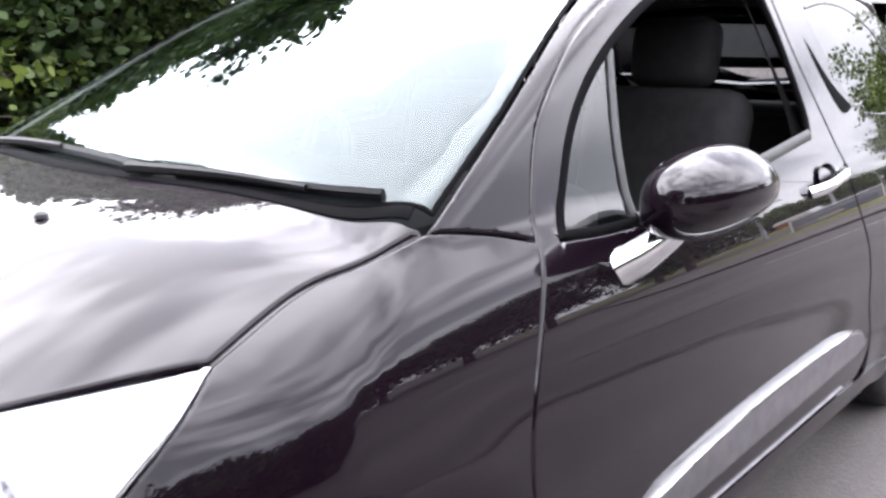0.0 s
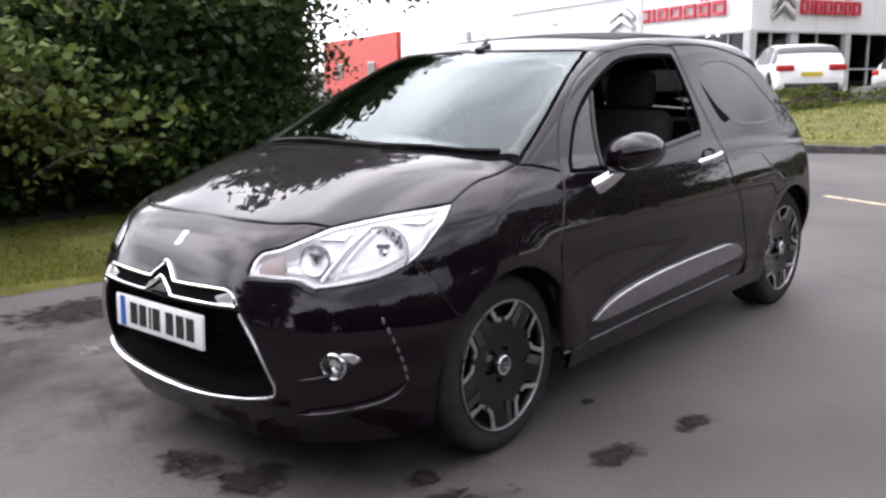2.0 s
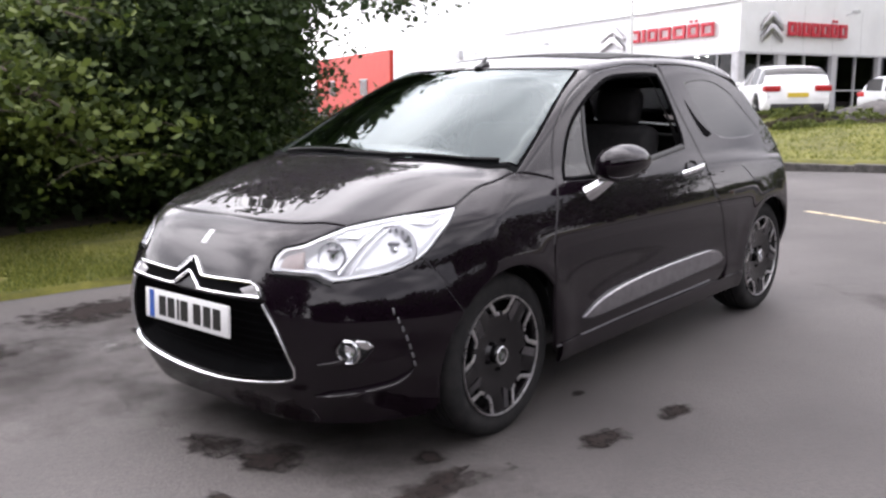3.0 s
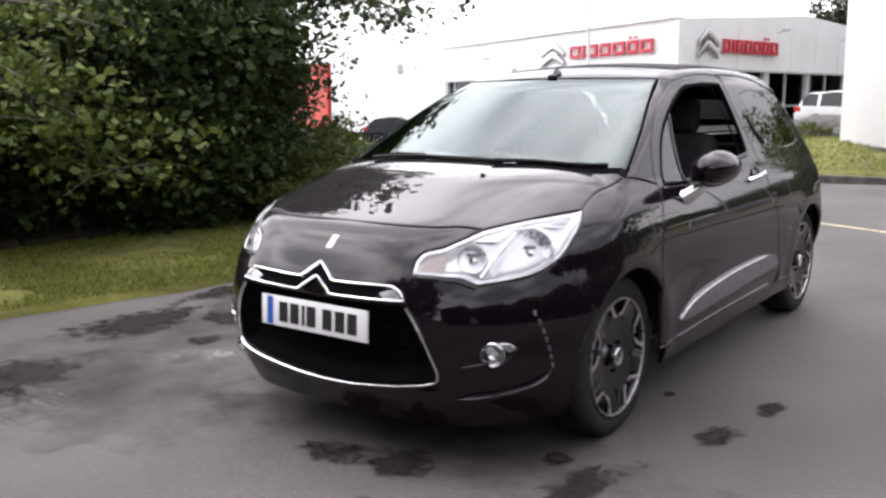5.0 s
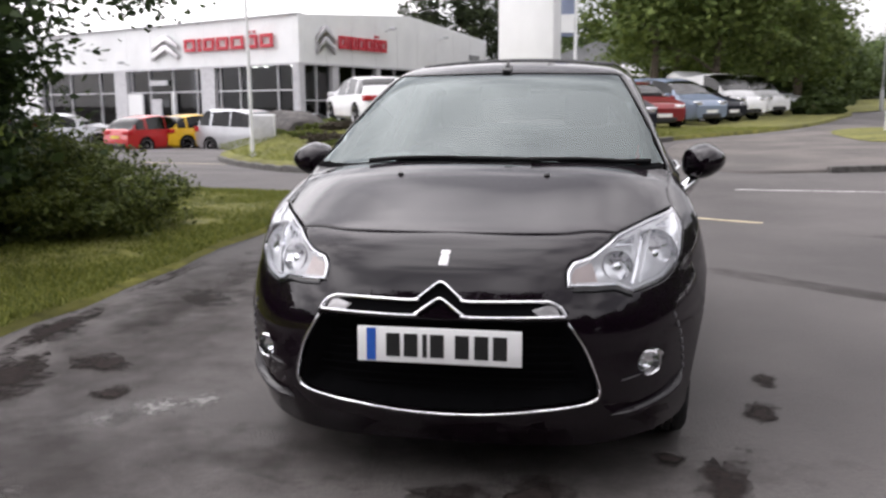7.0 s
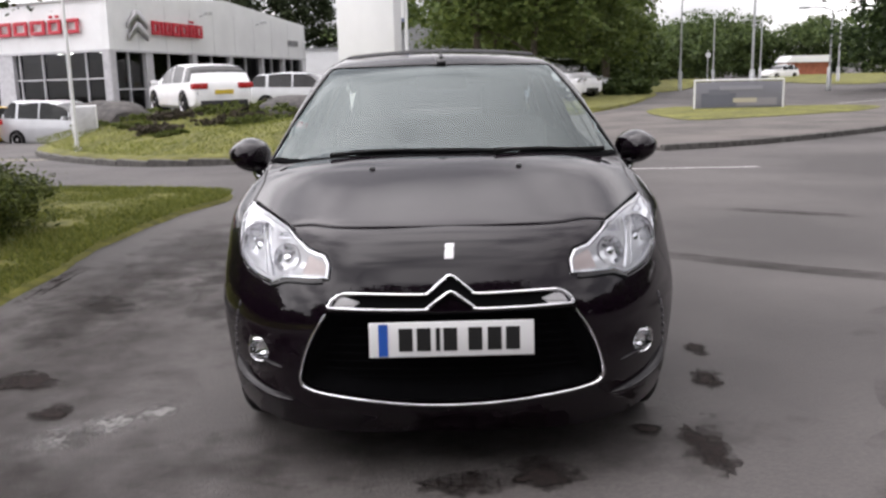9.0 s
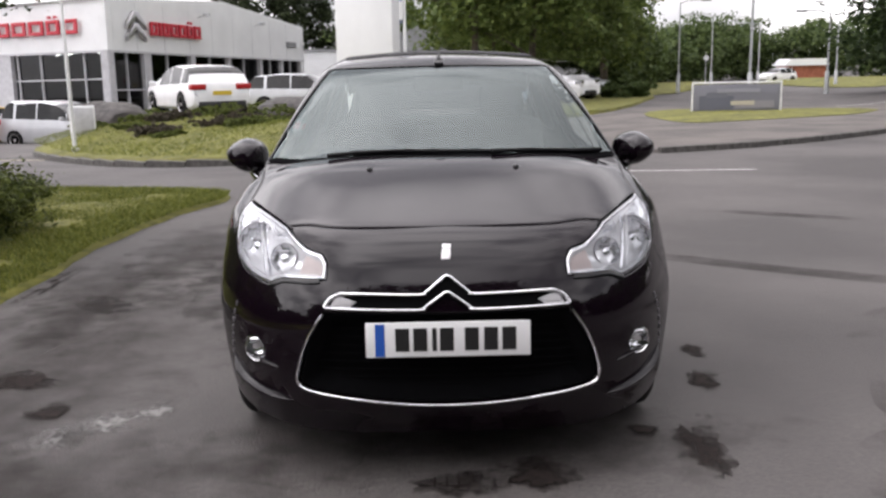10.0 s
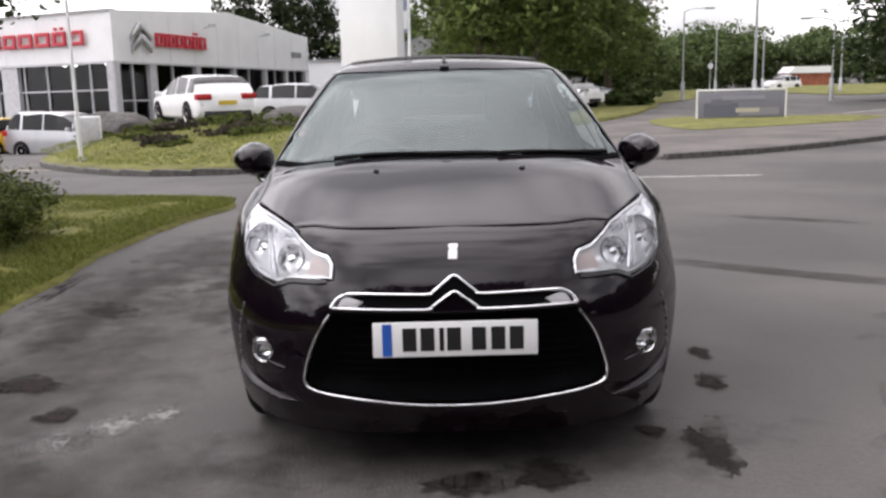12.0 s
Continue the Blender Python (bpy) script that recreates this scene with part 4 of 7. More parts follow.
strip("scuttle", [("t", -0.71, 0.180), ("t", -0.62, 0.134), ("t", -0.4, 0.077), ("t", -0.2, 0.045), ("t", 0.0, 0.036), ("t", 0.2, 0.045), ("t", 0.4, 0.077), ("t", 0.62, 0.134), ("t", 0.71, 0.180)], 0.026, 0.003, PIT, car, "top", -0.002)
# paintwork in the bottom of the shut lines
for flip in (False, True):
    strip("shut_line", [("r", 44.1, 0.728), ("r", 45.4, 0.6965), ("r", 46.6, 0.6705), ("r", 47.6, 0.6505), ("r", 48.5, 0.6305), ("r", 50.3, 0.588), ("r", 52.3, 0.545)], 0.026, 0.0015, PAINT, car, "round", -0.0026, flip=flip)
    strip("shut_line", [("r", 51.9, 0.877), ("t", 0.714, -0.03), ("t", 0.724, 0.07), ("t", 0.736, 0.175)], 0.022, 0.0015, PAINT, car, "top", -0.0085, flip=flip)
    strip("shut_line", [("s", 0.383, 0.930), ("s", 0.43, 1.012), ("s", 0.49, 1.091), ("s", 0.59, 1.171), ("s", 0.70, 1.239), ("s", 0.85, 1.304), ("s", 1.02, 1.353), ("s", 1.33, 1.3855), ("s", 1.555, 1.380)], 0.018, 0.0015, PAINT, car, "side", -0.0105, flip=flip)
    strip("shut_line", [("s", 0.383, 0.928), ("s", 0.338, 0.849), ("s", 0.285, 0.72), ("s", 0.268, 0.60), ("s", 0.285, 0.40), ("s", 0.305, 0.275)], 0.018, 0.0015, PAINT, car, "side", -0.0095, flip=flip)
# tailgate and rear bumper
rear_open = both([(0.0, 1.27), (0.38, 1.255), (0.46, 1.22), (0.52, 1.06), (0.0, 1.03)])
panel("tailgate", "back", both(laid("back", [("b", 0, 1.312, 1), ("b", 0.44, 1.28), ("b", 0.57, 1.21, 1), ("b", 0.635, 1.02), ("b", 0.66, 0.93), ("b", 0.62, 0.60, 1), ("b", 0, 0.58, 1)], closed=False)), PAINT, car, holes=[rear_open], step=0.05)
panel("rear_window", "back", rear_open, REARGLASS, car, gap=-0.004, lip=0.0, out=-0.004, flat_edge=True)
panel("rear_bumper", "back", both(laid("back", [("b", 0, 0.575, 1), ("b", 0.62, 0.595, 1), ("b", 0.72, 0.60), ("b", 0.74, 0.40), ("b", 0.70, 0.22, 1), ("b", 0, 0.20, 1)], closed=False)), PAINT, car, step=0.06)
panel("tail_light", "back", laid("back", [("b", 0.665, 0.93, 1), ("b", 0.72, 0.90), ("b", 0.74, 0.75), ("b", 0.72, 0.62, 1), ("b", 0.63, 0.62, 1)]), material("red_tail_lens", (0.35, 0.01, 0.012), 0.15), car, mirror=True, step=0.04)
# sill and side mouldings
for flip in (False, True):
    strip("sill", [("s", 0.34, 0.235), ("s", 0.80, 0.238), ("s", 1.40, 0.240), ("s", 2.10, 0.235)], 0.085, 0.012, PAINT, car, "side", flip=flip)
    strip("sill_line", [("s", 0.31, 0.268), ("s", 0.80, 0.285), ("s", 1.45, 0.292), ("s", 1.70, 0.296)], 0.005, 0.006, MOULDING, car, "side", flip=flip)
    strip("chrome_line", [("s", 0.49, 0.358), ("s", 0.62, 0.402), ("s", 0.80, 0.430), ("s", 1.13, 0.450), ("s", 1.60, 0.456), ("s", 1.76, 0.442), ("s", 1.81, 0.418)], 0.0075, 0.013, CHROME, car, "side", 0.004, flip=flip, taper=True)
panel("side_moulding", "side", laid("side", [("s", 0.485, 0.352, 1), ("s", 0.62, 0.396), ("s", 0.80, 0.424), ("s", 1.13, 0.444), ("s", 1.60, 0.450), ("s", 1.76, 0.436), ("s", 1.82, 0.405), ("s", 1.80, 0.380), ("s", 1.55, 0.366), ("s", 1.0, 0.350), ("s", 0.60, 0.338)]),
      MOULDING, car, mirror=True, out=0.010, gap=0.0, step=0.03)
# underbody and wheel housings
bm = box((1.30, 3.5, 0.12), (0, 1.2, 0.235), 0.04)
box((0.9, 0.7, 0.35), (0, -0.15, 0.45), 0.05, bm)
part("underbody", bm, TRIM, car, "dark underbody")
for sx in (-1, 1):
    for cy in (0, 2.464):
        bm = bmesh.new()
        rings = []
        for i in range(15):
            a = radians(12 + 156 * i / 14)
            rings.append([bm.verts.new((sx * u, cy + r * math.cos(a), 0.30 + r * math.sin(a))) for u, r in ((0.80, 0.352), (0.78, 0.362), (0.60, 0.365), (0.58, 0.05))])
        for i in range(14):
            for j in range(3):
                bm.faces.new((rings[i][j], rings[i][j + 1], rings[i + 1][j + 1], rings[i + 1][j]))
        part("wheel_housing", bm, TRIM, car)


# headlights
def headlight(flip):
    s = -1 if flip else 1
    base = bpy.data.objects.new("headlight", None)
    scene.collection.objects.link(base)
    base.parent = car
    base["label"] = "large clear headlight with chrome bowls"
    shape = laid("round", LAMP)
    if flip:
        shape = [(-u, v) for u, v in shape]
    panel("lens", "round", shape, LENS, base, gap=0.003, lip=0.0, out=0.001, flat_edge=True)
    panel("housing", "round", shape, SILVERPLASTIC, base, gap=0.002, lip=0.0, out=-0.004, sink=0.036, step=0.018, flat_edge=True)
    strip("bezel", None, 0.009, 0.003, CHROME, base, "round", -0.005, True, flat=inset(shape, 0.007))
    for th, z, r, d in ((39.4, 0.766, 0.080, 0.034), (28.8, 0.752, 0.048, 0.028)):
        p, n = cast("round", [s * th], [z])
        q = Vector(p[0]) - Vector(n[0]) * d
        aim = (Vector((0.20 * s, -1, 0.05)) + Vector(n[0]) * 0.8).normalized()
        turn = Matrix.Translation(q) @ aim.to_track_quat("X", "Z").to_matrix().to_4x4()
        bowl = lathe([(0.004, r), (0.0, r * 0.97), (-0.012, r * 0.86), (-0.020, r * 0.74), (-0.026, r * 0.6), (-0.032, r * 0.45), (-0.036, r * 0.3), (-0.038, 0.012)], steps=72)
        for v in bowl.verts:  # upright flutes pressed into the bowl
            if 0.02 < math.hypot(v.co.y, v.co.z) < r * 0.9:
                v.co.x += 0.0035 * math.cos(v.co.y * 2 * math.pi / 0.021)
        part("reflector_bowl", bowl, REFLECTOR, base, m=turn)
        part("bowl_ring", lathe([(0.007, r * 1.00), (0.009, r * 1.015), (0.006, r * 1.035), (-0.004, r * 1.035), (-0.004, r * 1.0)], steps=56, closed=True), MOULDING, base, m=turn)
        part("bulb_shield", lathe([(-0.036, 0.014), (-0.006, 0.016), (0.0, 0.013), (0.002, 0.004), (0.002, 0.0005)], steps=20), CHROME, base, m=turn)
        part("bulb_hood", box((0.020, 0.040, 0.012), (-0.004, 0, 0.020), 0.004), MOULDING, base, m=turn)
    for a0, a1, a2, w0, mt in ((30.3, 33.2, 36.8, 0.008, CHROME), (32.2, 35.0, 38.6, 0.005, SILVERPLASTIC)):
        p, n = skin_line([("r", a0, 0.688), ("r", a1, 0.77), ("r", a2, 0.838)], -0.012)
        w = [Vector((s * v.x, v.y, v.z)) for v in p]
        part("divider", sweep(w, [w0] * len(w), 8, flat=0.6), mt, base)
    ledge = laid("round", [("r", 20.6, 0.701), ("r", 24.0, 0.698), ("r", 27.6, 0.693), ("r", 30.0, 0.676), ("r", 34.0, 0.683), ("r", 38.6, 0.697), ("r", 43.0, 0.733)], closed=False)
    strip("ledge", None, 0.015, 0.008, SILVERPLASTIC, base, "round", -0.012, flat=[(s * u, v) for u, v in ledge])
    facet = laid("round", [("r", 36.5, 0.838, 1), ("r", 49.5, 0.866, 1), ("r", 46.0, 0.838), ("r", 41.0, 0.846), ("r", 37.2, 0.826, 1)])
    panel("upper_facet", "round", [(s * u, v) for u, v in facet], CHROME, base, gap=0.0, lip=0.004, out=-0.014, step=0.012)
    facet = laid("round", [("r", 25.2, 0.786, 1), ("r", 30.0, 0.824, 1), ("r", 34.6, 0.836, 1), ("r", 33.0, 0.802, 1), ("r", 29.0, 0.806)])
    panel("inner_facet", "round", [(s * u, v) for u, v in facet], CHROME, base, gap=0.0, lip=0.004, out=-0.014, step=0.012)
    ind = laid("round", [("r", 19.9, 0.702, 1), ("r", 20.2, 0.738), ("r", 21.2, 0.758), ("r", 23.9, 0.768, 1), ("r", 24.4, 0.702, 1)])
    panel("indicator", "round", [(s * u, v) for u, v in ind], PINK, base, gap=0.0, lip=0.006, out=-0.018)
    lip = laid("round", [("r", 19.8, 0.686), ("r", 22.5, 0.683), ("r", 26.5, 0.680), ("r", 28.0, 0.668), ("r", 29.5, 0.656)], closed=False)
    strip("lower_trim", None, 0.021, 0.004, GLOSSBLACK, base, "round", 0.0, flat=[(s * u, v) for u, v in lip])


headlight(False)
headlight(True)

# grille
panel("grille_backing", "round", mouth, PIT, car, gap=0.004, lip=0.0, out=-0.010, sink=0.06, step=0.03)
for i in range(8):
    z = 0.315 + 0.031 * i
    half = 17.5 + 5.4 * math.cos((z - 0.36) / 0.26 * 1.5)
    strip("grille_slat", [("r", -half + 2.0, z), ("r", -half * 0.5, z), ("r", 0, z), ("r", half * 0.5, z), ("r", half - 2.0, z)], 0.005, 0.003, PIT, car, "round", -0.060)
ring = [q for q in laid("round", MOUTH[2:], closed=False)]
strip("grille_surround", None, 0.0095, 0.008, CHROME, car, "round", 0.001, flat=[(-u, v) for u, v in ring] + list(reversed(ring))[1:], label="thin chrome grille surround")
UPPER = [("r", 18.3, 0.610), ("r", 17.6, 0.634), ("r", 16.4, 0.648), ("r", 14.6, 0.651), ("r", 4.4, 0.646), ("r", 3.4, 0.651, 1), ("r", 0.5, 0.696), ("r", 0.0, 0.699)]
LOWER = [("r", 18.2, 0.608, 1), ("r", 4.6, 0.602), ("r", 3.6, 0.607, 1), ("r", 0.5, 0.650), ("r", 0.0, 0.653)]
for specs, label in ((UPPER, "chrome upper chevron bar"), (LOWER, "chrome lower chevron bar")):
    f = laid("round", specs, closed=False, step=0.01)
    strip("chevron_bar", None, 0.0125, 0.013, CHROME, car, "round", 0.002, flat=f + [(-u, v) for u, v in reversed(f[:-1])], label=label)
slot = both(laid("round", [("r", 0, 0.640, 1), ("r", 3.4, 0.600, 1), ("r", 17.8, 0.609), ("r", 16.2, 0.646), ("r", 4.2, 0.645, 1), ("r", 3.2, 0.654), ("r", 0, 0.697, 1)], closed=False))
panel("grille_slot", "round", slot, PIT, car, gap=0.0, lip=0.0, out=0.0015, flat_edge=True, step=0.02)
for s in (-1, 1):
    end = laid("round", [("r", 17.6, 0.613, 1), ("r", 16.9, 0.640), ("r", 15.9, 0.643), ("r", 13.6, 0.628, 1), ("r", 14.6, 0.612, 1)])
    panel("slot_end", "round", [(s * u, v) for u, v in end], SATIN, car, gap=0.0, lip=0.004, out=0.005, step=0.01, label="bright wedge at the end of the grille slot")
    rib = [("r", 26.0, 0.270), ("r", 33.0, 0.283), ("r", 38.7, 0.303), ("r", 41.4, 0.332), ("r", 42.4, 0.362)]
    strip("bumper_rib", rib, 0.026, 0.022, PAINT, car, "round", 0.0, flip=s < 0, taper=True)
    strip("fog_wing", [("r", 27.0, 0.388), ("r", 29.0, 0.392), ("r", 31.8, 0.402)], 0.016, 0.010, PAINT, car, "round", 0.0, flip=s < 0, taper=True)
    # fog light
    shape = [(s * u, v) for u, v in fog_hole]
    fl = bpy.data.objects.new("fog_light", None)
    scene.collection.objects.link(fl)
    fl.parent = car
    fl["label"] = "round chrome-ringed fog light"
    panel("recess", "round", shape, GLOSSBLACK, fl, gap=0.0, lip=0.0, out=-0.008, sink=0.03, step=0.012)
    p, n = cast("round", [s * 32.2], [0.432])
    turn = Matrix.Translation(Vector(p[0]) - Vector(n[0]) * 0.004) @ (Vector(n[0]) + Vector((0, -1.3, 0))).to_track_quat("X", "Z").to_matrix().to_4x4()
    part("ring", lathe([(0.0, 0.034), (0.010, 0.036), (0.013, 0.039), (0.010, 0.043), (0.0, 0.044)], steps=36, closed=True), CHROME, fl, m=turn)
    part("reflector", lathe([(0.004, 0.035), (-0.010, 0.028), (-0.018, 0.012), (-0.019, 0.001)], steps=32), REFLECTOR, fl, m=turn)
    part("lens", lathe([(0.010, 0.035), (0.014, 0.022), (0.016, 0.001)], steps=32), LENS, fl, m=turn)
    fin = laid("round", [("r", 32.4, 0.468, 1), ("r", 34.6, 0.466), ("r", 36.0, 0.446, 1), ("r", 35.0, 0.434), ("r", 33.9, 0.444)])
    panel("fin", "round", [(s * u, v) for u, v in fin], CHROME, fl, gap=0.0, lip=0.01, out=0.003, step=0.01)
    # daytime lamps in a row
    for i in range(7):
        t = i / 6
        th, z = 39.0 + 3.3 * t - 0.9 * t * (t - 1) * 2, 0.560 - 0.190 * t
        p, n = cast("round", [s * th, s * (th + 0.25)], [z + 0.010, z - 0.010])
        d = (Vector(p[1]) - Vector(p[0])).normalized()
        m = Matrix.Translation((Vector(p[0]) + Vector(p[1])) / 2) @ Matrix((d.cross(Vector(n[0])).normalized(), Vector(n[0]), d)).transposed().to_4x4()
        part("daytime_lamp", box((0.008, 0.008, 0.021), (0, 0, 0), 0.0025), LED, car, m=m)

# number plate: characters as plain bars
plate = bpy.data.objects.new("number_plate", None)
scene.collection.objects.link(plate)
plate.parent = car
plate["label"] = "white front number plate with a blue band"
plate.matrix_basis = pose(0, -0.822, 0.511, -3)
part("plate_board", box((0.522, 0.010, 0.112), (0, 0, 0), 0.002), PLATE, plate)
part("blue_band", box((0.030, 0.002, 0.104), (-0.216, -0.0058, 0)), BLUE, plate)
for i, x in enumerate((-0.145, -0.088, -0.043, -0.004, 0.075, 0.136, 0.194)):
    w = 0.014 if i == 2 else 0.044
    part("character_bar", box((w, 0.002, 0.074), (x, -0.0058, 0), 0.0), INK, plate)
part("plate_bracket", box((0.40, 0.03, 0.06), (0, 0.018, 0), 0.006), TRIM, plate)
# bonnet badge, washer jets, aerial
p, n = cast("round", [0.0], [0.772])
m = Matrix.Translation(p[0]) @ Vector(n[0]).to_track_quat("-Y", "Z").to_matrix().to_4x4()
bm = prism([(-0.017, -0.030), (0.013, -0.030), (0.017, 0.030), (-0.013, 0.030)], 0.008, None, 0.002)
part("badge", bm, WHITEBADGE, car, "small upright white badge", m=m)
for s in (-1, 1):
    p, n = cast("top", [s * 0.278], [-0.143])
    bm = lathe([(0.0, 0.012), (0.006, 0.011), (0.010, 0.006), (0.010, 0.0005)], "z", 14)
    part("washer_jet", bm, TRIM, car, m=Matrix.Translation(p[0]))
p, n = cast("top", [0.0], [0.905])
bm = box((0.045, 0.075, 0.016), (0, 0, 0.006), 0.006)
sweep([(0, 0.01, 0.01), (0, 0.025, 0.018), (0, 0.05, 0.028)], [0.012, 0.009, 0.006], 8, bm)
part("aerial_base", bm, TRIM, car, m=Matrix.Translation(p[0]) @ pose(0, 0, 0, 20))


# wipers
def wiper(name, pts, arm):
    w = bpy.data.objects.new(name, None)
    scene.collection.objects.link(w)
    w.parent = car
    q, ns = skin_line([("t", *p) for p in pts], 0.008, "top")
    part("blade", sweep(q, [0.0075] * len(q), 6, flat=1.5, up=(0, -0.4, 1)), WIPER, w)
    q2, _ = skin_line([("t", *p) for p in arm], 0.014, "top")
    part("arm", sweep(q2, [0.010 - 0.004 * i / len(q2) for i in range(len(q2))], 6, up=(0, 0, 1)), WIPER, w)
    return w


wiper("wiper", [(0.30, 0.070), (0.44, 0.112), (0.54, 0.145), (0.66, 0.178)], [(0.20, 0.042), (0.34, 0.078), (0.46, 0.112), (0.54, 0.135)])
wiper("wiper", [(0.24, 0.060), (0.07, 0.080), (-0.2, 0.098), (-0.36, 0.100)], [(-0.46, 0.062), (-0.36, 0.075), (-0.24, 0.086), (-0.12, 0.088)])


# mirrors, handles, quarterlights
def side_fittings(flip):
    s = -1 if flip else 1
    f = Matrix.Diagonal((s, 1, 1, 1))
    door = doors[1 if flip else 0]
    mir = bpy.data.objects.new("door_mirror", None)
    scene.collection.objects.link(mir)
    mir.parent = door
    mir["label"] = "gloss black door mirror on a chrome foot"
    bm = bmesh.new()
    bmesh.ops.create_uvsphere(bm, u_segments=36, v_segments=24, radius=1.0)
    for v in bm.verts:
        x, y, z = (math.copysign(abs(c) ** e, c) for c, e in zip(v.co, (0.85, 1.0, 0.75)))
        wide = 1.0 - 0.42 * max(0.0, x) ** 1.4 * (1 if z < 0 else 1.15)
        back = 0.80 if y > 0 else 0.9
        v.co = Vector((x * 0.094, (y if y < 0.5 else 0.5 + (y - 0.5) * 0.2) * 0.185 * back, z * (0.083 if z > 0 else 0.074) * wide + 0.012 * x))
    bmesh.ops.transform(bm, matrix=Matrix.Translation((0.908, 0.70, 0.970)), verts=bm.verts)
    bmesh.ops.transform(bm, matrix=f, verts=bm.verts)
    if flip:
        bmesh.ops.reverse_faces(bm, faces=bm.faces)
    part("shell", bm, PAINT, mir)
    bm = box((0.125, 0.004, 0.088), (0.902 * s, 0.778, 0.968), 0.0015)
    part("mirror_glass", bm, CHROME, mir)
    path = [(0.803 * s, 0.575, 0.846), (0.832 * s, 0.598, 0.868), (0.864 * s, 0.632, 0.902), (0.888 * s, 0.665, 0.934)]
    part("foot", sweep(spline(path, 4), [0.050 - 0.0016 * i for i in range(13)], 14, flat=0.7, up=(0, 0.6, 1)), CHROME, mir)
    dh = bpy.data.objects.new("door_handle", None)
    scene.collection.objects.link(dh)
    dh.parent = door
    dh["label"] = "chrome bar door handle"
    q, ns = skin_line([("s", 1.415, 0.862), ("s", 1.46, 0.867), ("s", 1.58, 0.879), ("s", 1.63, 0.884)], 0.0, "side", flip=flip)
    k = len(q)
    q = [v + n * (0.030 * min(1.0, 4.5 * i / (k - 1), 4.5 * (k - 1 - i) / (k - 1)) ** 0.7) for i, (v, n) in enumerate(zip(q, ns))]
    part("bar", sweep(q, [0.011] * k, 10, flat=1.25, up=(0, 0, 1)), CHROME, dh)
    part("scoop", lathe([(0.0, 0.045), (-0.004, 0.040), (-0.016, 0.02), (-0.018, 0.0005)], steps=24), GLOSSBLACK, dh,
         m=Matrix.Translation(q[k // 2] - ns[k // 2] * 0.026 + Vector((0, 0, 0.014))) @ ns[k // 2].to_track_quat("X", "Z").to_matrix().to_4x4() @ Matrix.Diagonal((1, 1.3, 0.75, 1)))
    strip("window_seal", None, 0.016, 0.005, PIT, door, "side", -0.004, True, flip, flat=inset(opening, 0.006))
    strip("waist_seal", [("s", 0.66, 0.917), ("s", 1.0, 0.938), ("s", 1.52, 0.986)], 0.026, 0.005, TRIM, door, "side", 0.0, flip=flip)
    strip("quarterlight_post", [("s", 0.655, 0.915), ("s", 0.70, 1.05), ("s", 0.778, 1.205)], 0.020, 0.004, TRIM, door, "side", -0.004, flip=flip)


side_fittings(False)
side_fittings(True)
light_pane = laid("side", [("s", 0.435, 0.921, 1), ("s", 0.585, 1.090), ("s", 0.775, 1.205, 1), ("s", 0.70, 1.05), ("s", 0.650, 0.915, 1)])
panel("quarterlight", "side", light_pane, SIDEGLASS, car, mirror=True, gap=0.0, lip=0.0, out=-0.006, flat_edge=True)
far_pane = laid("side", [("s", 0.655, 0.915, 1), ("s", 0.70, 1.05), ("s", 0.778, 1.207), ("s", 1.03, 1.312), ("s", 1.243, 1.336), ("s", 1.53, 1.335, 1), ("s", 1.555, 1.18), ("s", 1.53, 0.99, 1), ("s", 1.0, 0.94)])
side_glass = panel("door_window", "side", far_pane, SIDEGLASS, car, mirror=True, gap=0.0, lip=0.0, out=-0.008, flat_edge=True)
bpy.data.objects.remove(side_glass[0])  # this window is down


